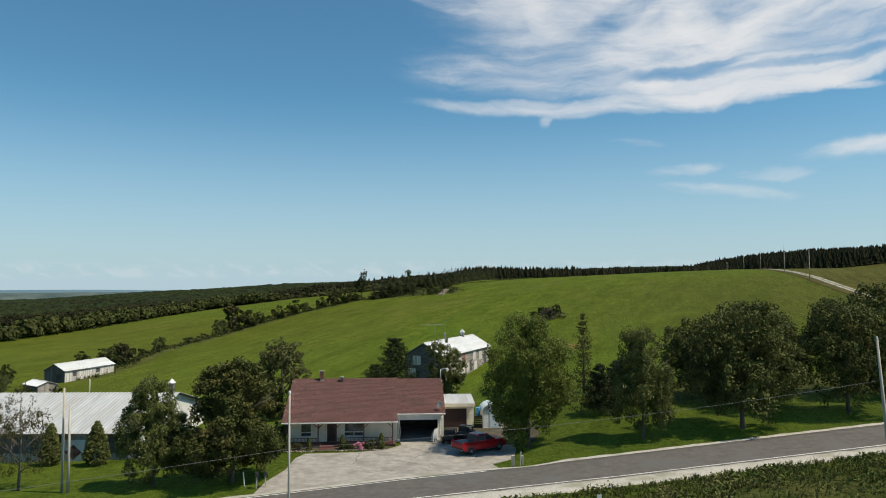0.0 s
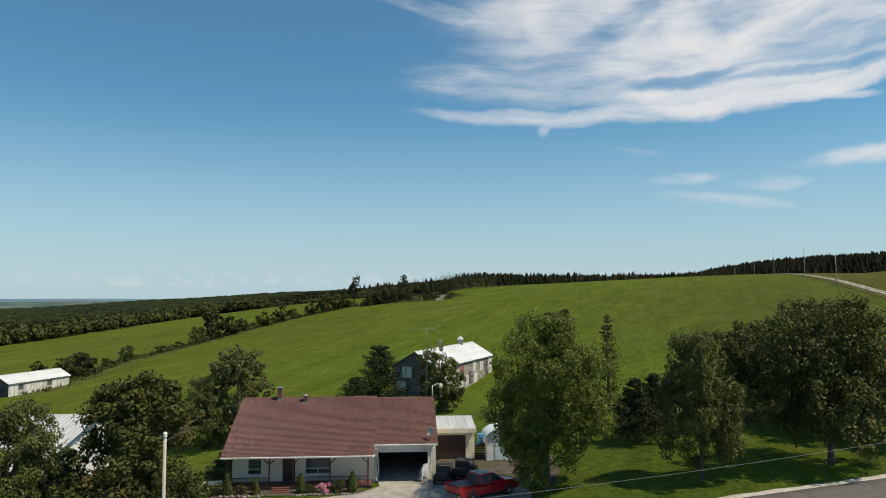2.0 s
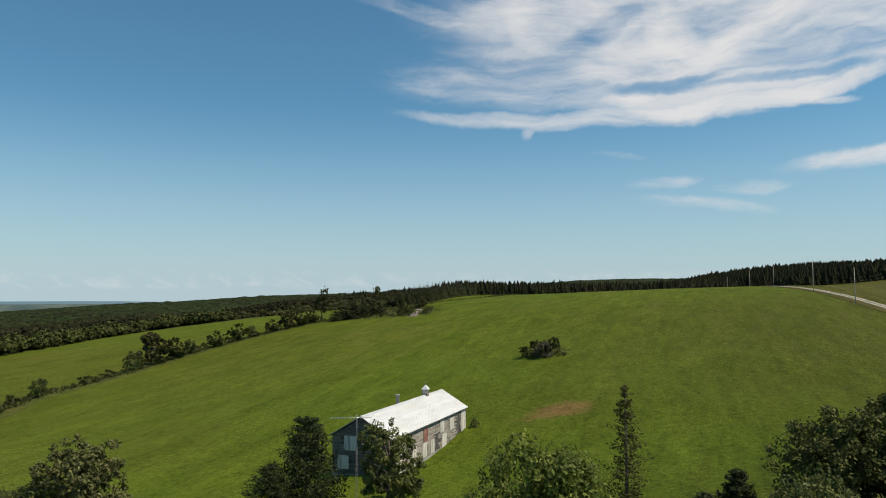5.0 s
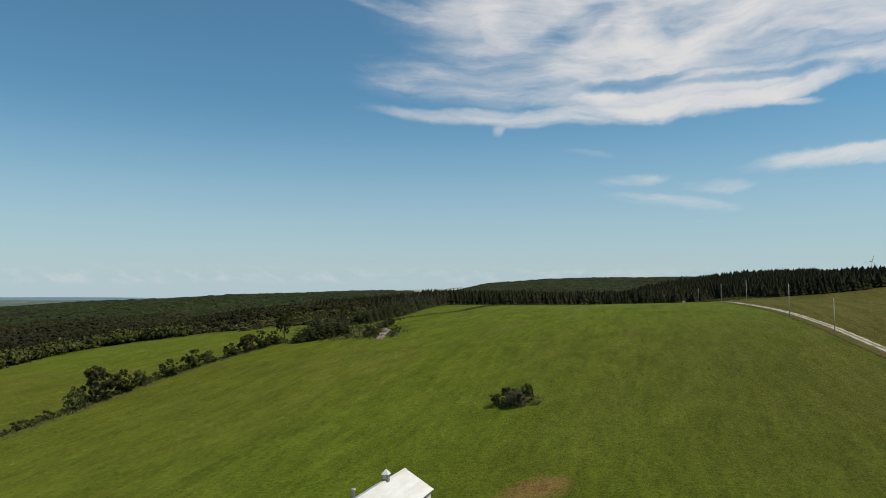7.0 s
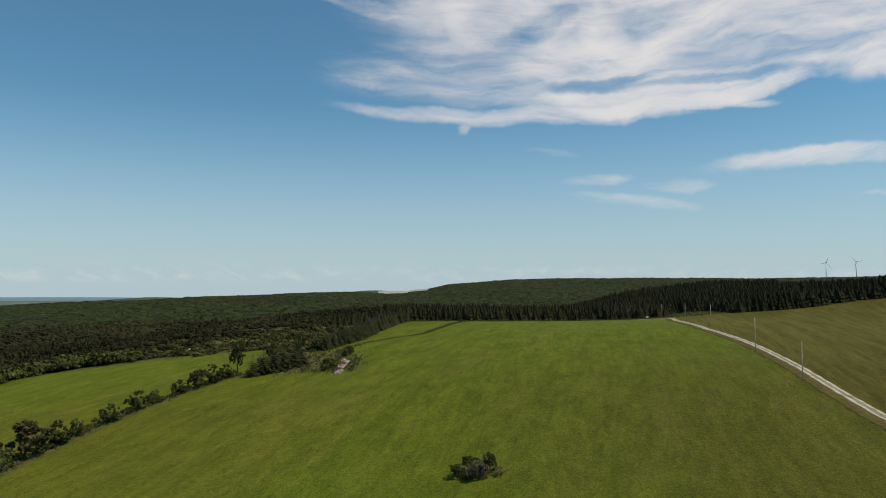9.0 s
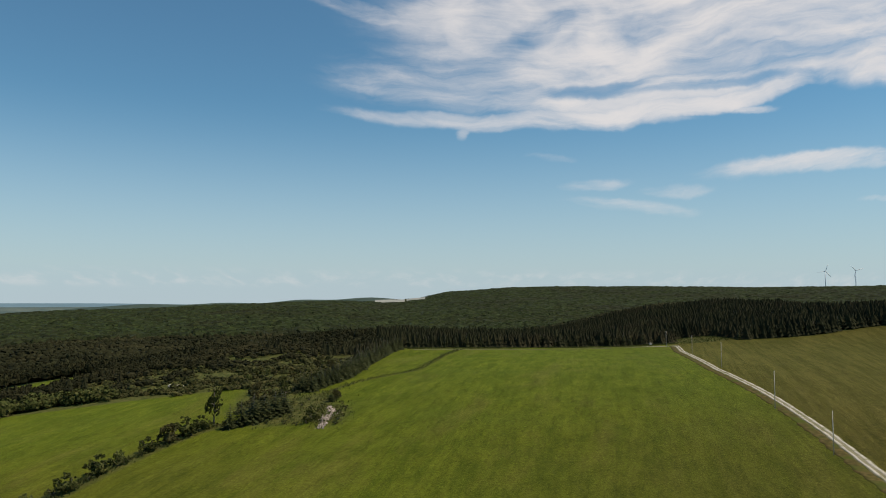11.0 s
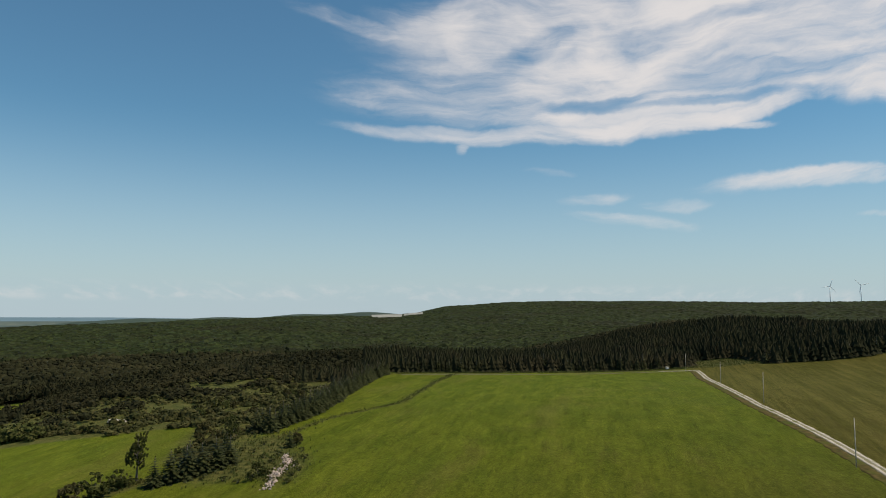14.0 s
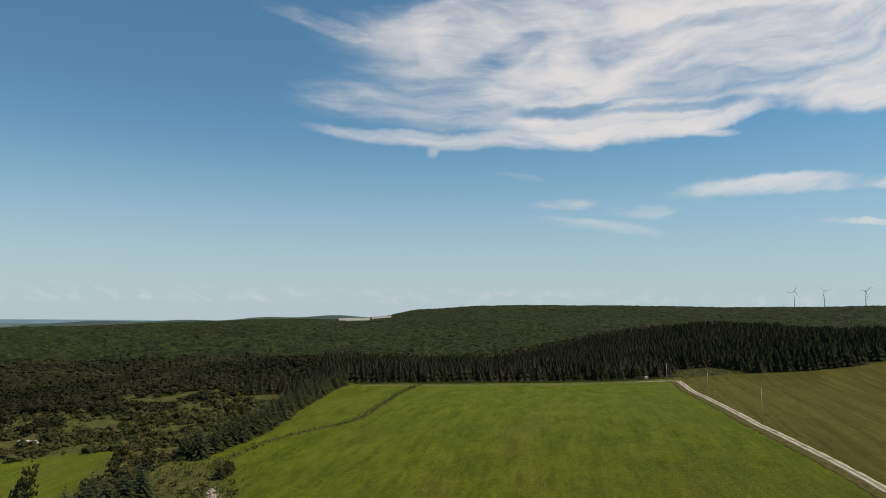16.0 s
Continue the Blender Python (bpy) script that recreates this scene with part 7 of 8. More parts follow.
put(mapB, -25.4, 96.8, 30, 1.0, 0.78, dz=-0.9)
birch = leafy_tree(15, 10.6, 3.2, LEAF_G, "pale grey-green birch behind the house", name="birch_tree", group="", clumps=380, per=40, leaf=0.12, base=0.08, lobes=24)
put(birch, -22.6, 98.0, 0, 1.2, 1.08)
thin = leafy_tree(16, 9.6, 3.1, LEAF_E, "thin half-bare roadside tree", name="ash_tree", clumps=260, per=14, leaf=0.075, base=0.12, lobes=12, trunk=0.13, dense=0)
put(thin, -38.6, 64.2)
put(thin, -42.0, 66.0, 90, 0.9)
byBarn = leafy_tree(17, 8.6, 3.3, LEAF_B, "grey-green apple tree in front of the barn", name="apple_tree", clumps=380, per=40, leaf=0.12, base=0.05, lobes=24)
put(byBarn, 0.2, 111.5, 0, 1.12, 1.0)
larch = conifer(18, 11.6, 1.8, LEAF_E, "slender brownish larch behind the lawn", category="larch", name="larch_tree", whorls=24, boughs=9, per=11, leaf=0.10, ragged=0.5, power=0.7, droop=-0.15)
put(larch, 20.2, 101.0)
blue = conifer(21, 6.6, 2.4, NEEDLE_B, "dark blue-green spruce on the lawn", "spruces on the lawn", whorls=13, boughs=11, per=60, leaf=0.085, ragged=0.32, low=0.15, droop=0.1, power=0.95)
put(blue, 19.2, 86.0, 0, 1.1, 0.95)
put(blue, 22.2, 90.0, 40, 1.05, 0.95)
put(blue, 26.0, 93.5, 110, 1.0, 1.0)
pine = conifer(22, 10.6, 3.4, NEEDLE_B, "dark green pine beside the barn", name="pine_tree", category="pine", whorls=14, boughs=12, per=42, leaf=0.13, ragged=0.35, power=0.55, droop=-0.1)
put(pine, -7.8, 112.6, 0, 0.98, 0.86)
put(pine, -10.6, 109.5, 70, 0.78, 0.60)
darksp = spruce(23, 9.0, 3.1, NEEDLE, "tall dark spruce beside the field", "spruces beside the field", 10, 14, low=0.03)
arb = clipped_cone(31, 4.4, 1.35, "tall clipped evergreen cone in front of the cow barn", LEAF_B, "evergreen cones")
put(arb, -41.9, 75.2)
put(arb, -36.6, 74.4, 50, 1.12, 1.04)
cone = clipped_cone(32, 1.7, 0.5, "small clipped evergreen cone before the porch", LEAF_B, "shrubs before the porch")
for _x, _s in ((-11.5, 0.95), (-9.25, 0.80), (-5.7, 0.95), (-1.6, 1.0)):
    _p = at_house(_x, -0.75)
    put(cone, _p.x, _p.y, _x * 40, _s)
lowbush = shrub(33, 0.75, 0.6, LEAF_D, "low green shrub before the porch", clumps=26, per=26, leaf=0.06, group="shrubs before the porch")
for _x, _s in ((-10.4, 1.1), (-11.95, 1.2), (-5.0, 0.9), (-2.7, 1.25), (-12.6, 1.0)):
    _p = at_house(_x, -0.7)
    put(lowbush, _p.x, _p.y, _x * 55, _s)
flower = shrub(34, 1.0, 0.75, PINK, "pink flowering hydrangea before the porch", name="flowering_shrub", clumps=26, per=26, leaf=0.07)
_p = at_house(-3.95, -0.8)
put(flower, _p.x, _p.y, 0, 0.85)
yardbush = shrub(35, 2.4, 1.6, LEAF_B, "dark rounded leafy shrub in the grass", clumps=60, per=26, leaf=0.13, group="yard shrubs")
for _x, _y, _s in ((-18.6, 79.0, 0.9), (-18.8, 83.5, 1.1), (9.8, 88.6, 0.9), (2.6, 95.0, 0.9), (-48.5, 74.8, 1.2), (31.0, 97.0, 1.0), (36.0, 98.5, 1.2), (10.6, 143.6, 0.6)):
    put(yardbush, _x, _y, _x * 31, _s)

# field bush, hedge, lone tree
fieldbush = shrub(41, 2.6, 1.9, LEAF_D, "isolated scrub bush in the hay field", clumps=90, per=30, leaf=0.13, group="bushes in the field")
put(fieldbush, 27.6, 192.0, 0, 1.25, 1.35)
put(fieldbush, 31.0, 191.2, 140, 0.95, 1.15)
put(fieldbush, 25.3, 191.0, 60, 1.0, 0.75)
drybush = shrub(48, 2.6, 2.0, LEAF_H, "grey-leaved willow bush in the hay field", clumps=150, per=44, leaf=0.09, group="bushes in the field", name="willow_bush")
put(drybush, 28.7, 188.8, 20, 1.1, 1.5)
put(drybush, 27.3, 188.9, 100, 0.7, 0.75)
thinbush = shrub(49, 2.0, 1.8, LEAF_G, "thin yellowish bush in the hay field", clumps=46, per=24, leaf=0.08, group="bushes in the field")
put(thinbush, 32.6, 189.2, 40, 1.05)
put(thinbush, 25.0, 193.0, 200, 0.8)
put(yardbush, 26.4, 189.2, 50, 0.85, 0.6)
hedge_a = shrub(42, 5.4, 3.0, LEAF_B, "rounded dark hedgerow tree between fields", clumps=130, per=46, leaf=0.17, group="hedgerow", name="hedge_tree", category="hedge", lobes=12)
hedge_b = shrub(43, 4.2, 2.7, LEAF_D, "dense olive hedgerow bush between fields", clumps=100, per=30, leaf=0.2, group="hedgerow", name="hedge_bush", category="hedge", lobes=10)
hedge_c = shrub(44, 4.6, 2.9, LEAF_E, "brownish hedgerow bush between fields", clumps=100, per=30, leaf=0.2, group="hedgerow", name="hedge_bush", category="hedge", lobes=10)
put(hedge_a, -81.5, 200.5, 0, 0.74, 0.86)
put(hedge_a, -86.6, 184.5, 20, 1.25, 1.12)
put(hedge_c, -83.2, 181.5, 80, 1.25)
put(hedge_b, -84.0, 178.5, 180, 1.0)
put(hedge_b, -90.5, 186.5, 140, 0.9)
put(hedge_b, -97.0, 188.0, 200, 0.75)
put(hedge_b, -100.0, 160.0, 10, 0.9)
put(hedge_b, -81.0, 135.5, 100, 0.62, 0.5)
put(hedge_a, -86.5, 137.5, 140, 0.6, 0.5)
put(hedge_b, -76.0, 138.0, 230, 0.45, 0.4)
put(hedge_b, -96.0, 150.0, 60, 0.95)
put(hedge_a, -92.0, 147.0, 90, 0.7)
put(hedge_a, -74.8, 234.0, 40, 1.16)
put(hedge_c, -73.2, 243.0, 90, 1.65)
put(hedge_b, -70.6, 253.0, 10, 1.52)
put(hedge_a, -68.2, 260.5, 170, 1.04)
put(hedge_b, -64.2, 273.0, 50, 1.28)
put(hedge_b, -60.5, 286.0, 250, 1.46)
put(hedge_a, -58.0, 294.5, 120, 0.92)
put(hedge_b, -53.2, 305.0, 30, 1.16)
put(hedge_c, -48.8, 312.5, 200, 1.16)
put(hedge_b, -45.4, 319.5, 70, 1.59)
put(hedge_b, -41.5, 325.5, 160, 1.28)
_r = np.random.default_rng(77)
small = shrub(45, 1.5, 1.4, LEAF_D, "low scrubby hedgerow bush between fields", clumps=26, per=16, leaf=0.17, group="hedgerow", name="hedge_bush", category="hedge", lobes=6)
for _px, _py in along(HEDGE_LINE[1:], gap=3.6):
    put(small, _px + _r.uniform(-1.2, 1.2), _py + _r.uniform(-1.5, 1.5), _r.uniform(0, 360), _r.uniform(0.6, 1.6))
elm = leafy_tree(46, 12.4, 2.5, LEAF_D, "lone vase-shaped elm at the field corner", name="elm_tree", clumps=240, per=70, leaf=0.15, base=0.26, lobes=14, sharp=-0.6, trunk=0.34)
put(elm, -38.6, 330.5, 0, 0.95, 1.18)
for _x, _y, _s in ((-32.0, 323.5, 0.8), (-28.6, 326.0, 1.0), (-25.0, 328.5, 1.05), (-21.6, 331.5, 1.0), (-18.4, 334.5, 1.05), (-15.2, 338.0, 0.9), (-25.6, 334.5, 1.05), (-17.0, 343.0, 0.95)):
    put(darksp, _x, _y, _x * 17, _s * 1.3, _s * 1.1)
tallash = leafy_tree(47, 13.5, 3.0, LEAF_D, "tall open ash above the spruces", name="ash_tree", clumps=150, per=24, leaf=0.2, base=0.3, lobes=12, sharp=-0.1, trunk=0.2, dense=0.3)
put(tallash, -17.5, 352.0, 0, 0.9, 0.85)
put(fieldbush, -4.6, 321.5, 30, 1.15)
put(fieldbush, -6.2, 318.0, 90, 0.8)
put(darksp, 0.6, 350.5, 30, 0.72, 0.66)
put(hedge_c, 2.5, 352.5, 30, 0.7)
for _x, _y in ((-9.5, 317), (-14, 321), (-20, 325), (-12.5, 329), (5.0, 343.5), (6.5, 334), (5.8, 322), (3.5, 312), (-6, 340), (-10, 348), (-3, 335), (-8, 357), (-14, 352), (-2, 342), (4.5, 328), (-2.5, 322), (-1, 316), (4.2, 318)):
    put(small, _x, _y, _x * 23, 0.9 + 0.02 * (_y % 7))

# spruces along the field edge and the front of the woods
edge_a = spruce(51, 11.0, 4.6, NEEDLE, "dark field-edge spruce in a long row", "spruces along the field edge", 9, 15)
edge_b = spruce(52, 11.8, 4.7, NEEDLE, "dark field-edge spruce in a long row", "spruces along the field edge", 9, 15)
for _k, (_px, _py) in enumerate(along(SPRUCE_LINE, gap=3.0)):
    if _py < 374:
        continue
    for _row in range(2):
        _s = _r.uniform(0.72, 1.05) * (0.85 if _py < 385 else 1.0)
        put((edge_a, edge_b)[(_k + _row) % 2], _px - 1.5 - 4.0 * _row + _r.uniform(-0.8, 0.8), _py + 1.7 * _row + _r.uniform(-0.9, 0.9), _r.uniform(0, 360), _s, _s * _r.uniform(0.9, 1.12))
wood_a = spruce(53, 10.4, 3.2, NEEDLE, "dark spruce at the front of the woods", "spruces at the woods edge", 8, 12)
wood_b = spruce(54, 11.6, 3.3, NEEDLE, "dark spruce at the front of the woods", "spruces at the woods edge", 8, 13)
for _x in np.arange(43, 226, 3.5):
    _y = 540 + 3 * math.sin(_x / 17) + _r.uniform(-1.6, 2.2)
    _s = _r.uniform(0.62, 1.06)
    put((wood_a, wood_b)[int(_x * 7) % 2], _x + _r.uniform(-0.7, 0.7), _y, _r.uniform(0, 360), _s, _s * _r.uniform(0.9, 1.1))
for _x in np.arange(264, 430, 3.9):
    _y = 517 + 4 * math.sin(_x / 13) - 0.06 * (_x - 260) + _r.uniform(-2.0, 1.5)
    _s = _r.uniform(0.68, 1.12)
    put((wood_a, wood_b)[int(_x * 7) % 2], _x + _r.uniform(-0.7, 0.7), _y, _r.uniform(0, 360), _s, _s * _r.uniform(0.95, 1.15))
# scrub below the row
for _k in range(70):
    _y = _r.uniform(352, 470)
    _x = line_x(np.array(_y), SPRUCE_LINE) - _r.uniform(9, 62)
    if woods_mask(np.array(_x), np.array(_y)) > 0.4 or (_y < 400 and _x < -36):
        continue
    put((small, small, hedge_b, hedge_c, small, hedge_a)[_k % 6], float(_x), float(_y), _r.uniform(0, 360), _r.uniform(0.6, 1.15) * (0.8 if _k % 6 in (2, 3, 5) else 1.2))
for _px, _py in along(LEFT_EDGE[1:], gap=6.0):
    put((small, hedge_b)[int(_px) % 2], _px + _r.uniform(-2, 2), _py + 4 + _r.uniform(-1, 3), _r.uniform(0, 360), _r.uniform(0.6, 1.1))


# ---- woods as one mass ----
def repeat_mesh(template_v, template_f, pos, size, tall, turn, warp=None):
    n, k = len(pos), len(template_v)
    c, s = np.cos(turn), np.sin(turn)
    t = np.asarray(template_v)[None]
    x = (t[..., 0] * c[:, None] - t[..., 1] * s[:, None]) * size[:, None] + pos[:, 0, None]
    y = (t[..., 0] * s[:, None] + t[..., 1] * c[:, None]) * size[:, None] + pos[:, 1, None]
    z = t[..., 2] * tall[:, None] + pos[:, 2, None]
    v = np.stack([x, y, z], -1).reshape(-1, 3)
    f = (np.asarray(template_f)[None] + (np.arange(n) * k)[:, None, None]).reshape(-1, np.shape(template_f)[1])
    return v, f


def spire_template(rnd, tiers=4, sides=5):
    v, f = [], []
    for t in range(tiers):
        z0, r = 0.10 + 0.8 * t / tiers, (1 - t / tiers) ** 0.9
        z1 = min(1.0, z0 + 0.36) if t < tiers - 1 else 1.0
        m = len(v)
        v.append((0, 0, z1))
        for k in range(2 * sides):
            a = math.pi * k / sides + t
            q = r * (rnd.uniform(0.85, 1.15) if k % 2 else rnd.uniform(0.5, 0.7))
            v.append((q * math.cos(a), q * math.sin(a), z0 - (0.05 if k % 2 else -0.02) + rnd.uniform(-0.03, 0.03)))
        f += [(m, m + 1 + k, m + 1 + (k + 1) % (2 * sides)) for k in range(2 * sides)]
    return np.array(v), np.array(f)


def dome_template(rnd, level=2):
    bm = bmesh.new()
    bmesh.ops.create_icosphere(bm, subdivisions=level, radius=1.0)
    bmesh.ops.delete(bm, geom=[v for v in bm.verts if v.co.z < -0.7], context="VERTS")
    ph = rnd.uniform(0, 9)
    for v in bm.verts:
        n = noise.noise(v.co * 2.1 + Vector((ph, 0, ph))) * 0.55 + noise.noise(v.co * 4.0 + Vector((0, ph, 0))) * 0.4
        v.co *= 1 + n
        v.co.z = 0.54 + v.co.z * 0.44
    bm.verts.index_update()
    v, f = np.array([v.co[:] for v in bm.verts]), np.array([[q.index for q in p.verts] for p in bm.faces])
    bm.free()
    return v, f


def tuft_template(rnd, leaves=32):
    """A small crown: a lumpy inner dome with coarse leaf sprays standing off it."""
    bv, bf = dome_template(rnd, 1)
    bv = (bv - [0, 0, 0.5]) * [0.8, 0.8, 0.88] + [0, 0, 0.48]
    d = rnd.normal(size=(leaves, 3))
    d[:, 2] = np.abs(d[:, 2]) * 1.1 - 0.35
    d /= np.linalg.norm(d, axis=1)[:, None]
    p = d * rnd.uniform(0.72, 1.12, (leaves, 1)) * [1, 1, 0.46] + [0, 0, 0.52]
    n = d + rnd.normal(size=d.shape) * 0.6 + [0, 0, 0.4]
    a = np.cross(n, rnd.normal(size=d.shape))
    a /= np.linalg.norm(a, axis=1)[:, None]
    b = np.cross(n / np.linalg.norm(n, axis=1)[:, None], a)
    q = rnd.uniform(0.14, 0.30, (leaves, 1)) * [1, 1, 0.5]
    m = len(bv)
    v = np.concatenate([bv, np.stack([p - a * q, p + b * q, p + a * q, p - b * q], 1).reshape(-1, 3)])
    k = m + 4 * np.arange(leaves)
    f = np.concatenate([bf, np.stack([k, k + 1, k + 2], -1), np.stack([k, k + 2, k + 3], -1)])
    return v, f


def merged(name, pieces, mat, label, category, flat=True):
    v, f, n = [], [], 0
    for pv, pf in pieces:
        v.append(pv)
        f.append(pf + n)
        n += len(pv)
    ob = raw(name, np.concatenate(v), np.concatenate(f), mat, flat=flat)
    return tagged(ob, label, category, kind="stuff")


def build_woods():
    rnd = np.random.default_rng(99)

    def spots(x0, x1, y0, y1, gap):
        gx, gy = np.meshgrid(np.arange(x0, x1, gap), np.arange(y0, y1, gap))
        p = np.stack([gx.ravel(), gy.ravel()], -1) + rnd.uniform(-0.42, 0.42, (gx.size, 2)) * gap
        az = np.degrees(np.arctan2(p[:, 0] - 20, p[:, 1] - 60))
        keep = (woods_mask(p[:, 0], p[:, 1]) > 0.6) & (az > -47) & (az < 47)
        return p[keep]

    near = spots(-420, 520, 215, 900, 4.1)
    r, az = np.hypot(near[:, 0] - 20, near[:, 1] - 100), np.degrees(np.arctan2(near[:, 0] - 20, near[:, 1] - 100))
    edge = 610 + 150 * step(az, 4, 12) + 60 * step(az, 20, 34) + 25 * waves(near[:, 0], near[:, 1], 60, 3)
    grove = (az > -1.5) & (r < edge) & (near[:, 0] > line_x(near[:, 1], SPRUCE_LINE) - 14)
    patchy = waves(near[:, 0], near[:, 1], 33, 7.0) + rnd.normal(size=len(near)) * 0.5
    mixed = ~grove & (patchy > 0.95) & (r < 900) & (r > 400)
    s = near[grove | mixed]
    n = len(s)
    tall = rnd.uniform(7.6, 11.6, n) * (1 + 0.14 * waves(s[:, 0], s[:, 1], 16, 5.0)) * np.where(mixed[grove | mixed], 0.68, 1.0) * (1 + 0.12 * step(s[:, 0], 240, 330))
    groups = rnd.integers(0, 4, n)
    pieces = []
    for g in range(4):
        tv, tf = spire_template(rnd)
        k = groups == g
        pos = np.c_[s[k], land(s[k, 0], s[k, 1]) - 0.3]
        pieces.append(repeat_mesh(tv, tf, pos, tall[k] * rnd.uniform(0.38, 0.52, k.sum()), tall[k], rnd.uniform(0, 6.3, k.sum())))
    merged("spruce_woods", pieces, WOODS_N, "dense dark spruce plantation behind the field", "woods")
    leafy = near[~grove & ~mixed]
    # the near edge is open scrub, with clearings between the clumps
    far_in = np.hypot(leafy[:, 0] - 20, leafy[:, 1] - 100)
    clump = waves(leafy[:, 0], leafy[:, 1], 21, 11.0) + 0.7 * waves(leafy[:, 0], leafy[:, 1], 9, 4.0)
    leafy = leafy[(rnd.random(len(leafy)) < 0.85 - 0.35 * step(far_in, 430, 520)) & (clump > 0.62 - 2.1 * step(far_in, 350, 520))]
    mid = spots(-900, 1050, 900, 1180, 7.0)
    leafy = np.concatenate([leafy, mid])
    r = np.hypot(leafy[:, 0] - 20, leafy[:, 1] - 100)
    n = len(leafy)
    size = rnd.uniform(1.8, 3.4, n) * (1 + 0.4 * step(r, 500, 900))
    az = np.degrees(np.arctan2(leafy[:, 0] - 20, leafy[:, 1] - 100))
    tall = rnd.uniform(6.0, 10.5, n) * (0.5 + 0.6 * step(r, 330, 620)) * (1 - 0.4 * np.exp(-(((az + 9) / 6) ** 2)) * (r < 900))
    groups = rnd.integers(0, 6, n)
    pieces = []
    for g in range(6):
        k = groups == g
        for level, zone in ((2, r < 700), (1, r >= 700)):
            q = k & zone
            tv, tf = tuft_template(rnd) if level == 2 else dome_template(rnd, 1)
            pos = np.c_[leafy[q], land(leafy[q, 0], leafy[q, 1]) - 0.3]
            pieces.append(repeat_mesh(tv, tf, pos, size[q], tall[q], rnd.uniform(0, 6.3, q.sum())))
    merged("leafy_woods", pieces, WOODS_D, "broad green deciduous woods over the valley", "woods")
    # farther hills, where crowns merge into one canopy
    for r0, r1, dr, da, a0 in ((1040, 1720, 5.8, 0.24, -43), (1712, 2650, 8.6, 0.24, -43), (2640, 3740, 11.0, 0.2, -9)):
        rr, aa = np.arange(r0, r1, dr), np.radians(np.arange(a0, 43.01, da))
        ga, gr = np.meshgrid(aa, rr)
        gx, gy = 20 + gr * np.sin(ga), 100 + gr * np.cos(ga)
        bumps = np.zeros(gx.size)
        for i, (px, py) in enumerate(zip(gx.ravel().tolist(), gy.ravel().tolist())):
            bumps[i] = 2.5 * noise.noise(Vector((px / 30, py / 30, 3)))
        # crowns about as wide as the steps of the sheet
        bumps = bumps + rnd.uniform(0, 6, bumps.size)
        gx, gy = gx + rnd.uniform(-0.35, 0.35, gx.shape) * dr, gy + rnd.uniform(-0.35, 0.35, gx.shape) * dr
        gz = land(gx, gy) + 6 + bumps.reshape(gx.shape)
        gz[0] -= 9
        gz[-1] -= 9
        nx, ny = len(aa), len(rr)
        i = np.arange(nx * ny).reshape(ny, nx)
        f = np.stack([i[:-1, :-1], i[:-1, 1:], i[1:, 1:], i[1:, :-1]], -1).reshape(-1, 4)
        ob = raw("far_woods", np.stack([gx, gy, gz], -1).reshape(-1, 3), f, CANOPY, flat=True)
        tagged(ob, "distant wooded hills", "woods", kind="stuff")
    # closed understorey of the nearer woods
    xs, ys = np.arange(-420, 62, 2.9), np.arange(330, 900, 2.9)
    gx, gy = np.meshgrid(xs, ys)
    gx, gy = gx + 0.8 * waves(gx, gy, 2.1, 3.0), gy + 0.8 * waves(gx, gy, 2.3, 8.0)
    bumps = np.array([5.5 * max(0.0, 0.8 - noise.voronoi(Vector((px / 6.5, py / 6.5, 0.0)), distance_metric="DISTANCE")[0][0]) + 1.4 * noise.noise(Vector((px / 14, py / 14, 5)))
                      for px, py in zip(gx.ravel().tolist(), gy.ravel().tolist())]).reshape(gx.shape)
    r = np.hypot(gx - 20, gy - 100)
    gz = land(gx, gy) + (1.2 + bumps) * (0.55 + 0.6 * step(r, 330, 620))
    inside = (woods_mask(gx, gy) > 0.75) & (r > 480 + 25 * waves(gx, gy, 25, 6.0)) & (np.degrees(np.arctan2(gx - 20, gy - 60)) > -47)
    i = np.arange(gx.size).reshape(gx.shape)
    keep = inside[:-1, :-1] & inside[:-1, 1:] & inside[1:, 1:] & inside[1:, :-1]
    f = np.stack([i[:-1, :-1], i[:-1, 1:], i[1:, 1:], i[1:, :-1]], -1)[keep]
    used, f = np.unique(f, return_inverse=True)
    tagged(raw("woods_understorey", np.stack([gx, gy, gz], -1).reshape(-1, 3)[used], f.reshape(-1, 4), WOODS_D), "dense leafy understorey of the woods", "woods", kind="stuff")
    # bushy trees that close the left field
    p = np.repeat(along(LEFT_EDGE[:8], gap=2.4), 4, 0)
    p = p + np.stack([-rnd.exponential(7, len(p)) - 1.5, rnd.uniform(-3, 3, len(p))], -1)
    p[:, 1] += np.where(p[:, 1] > 395, rnd.exponential(6, len(p)), 0)
    q, groups, pieces = rnd.uniform(1.7, 3.4, len(p)), rnd.integers(0, 5, len(p)), []
    for g in range(5):
        tv, tf = tuft_template(rnd, 70)
        k = groups == g
        pieces.append(repeat_mesh(tv, tf, np.c_[p[k], land(p[k, 0], p[k, 1]) - 0.6], q[k], q[k] * rnd.uniform(1.7, 2.5, k.sum()), rnd.uniform(0, 6.3, k.sum())))
    merged("edge_trees", pieces, LEAF_D, "bushy olive trees along the field edge", "trees")
    # low thicket between the left field and the woods
    n = 4600
    y = rnd.uniform(345, 480, n)
    x = line_x(y, SPRUCE_LINE) - rnd.uniform(4, 75, n)
    m = n // 2
    x[m:] = rnd.uniform(-155, -5, n - m)
    y[m:] = np.interp(x[m:], [-150, -130, -97, -72, -38], [388, 414, 413, 405, 397]) + np.where(np.arange(n - m) < 600, rnd.exponential(9, n - m), rnd.uniform(2, 95, n - m)) + 1.5
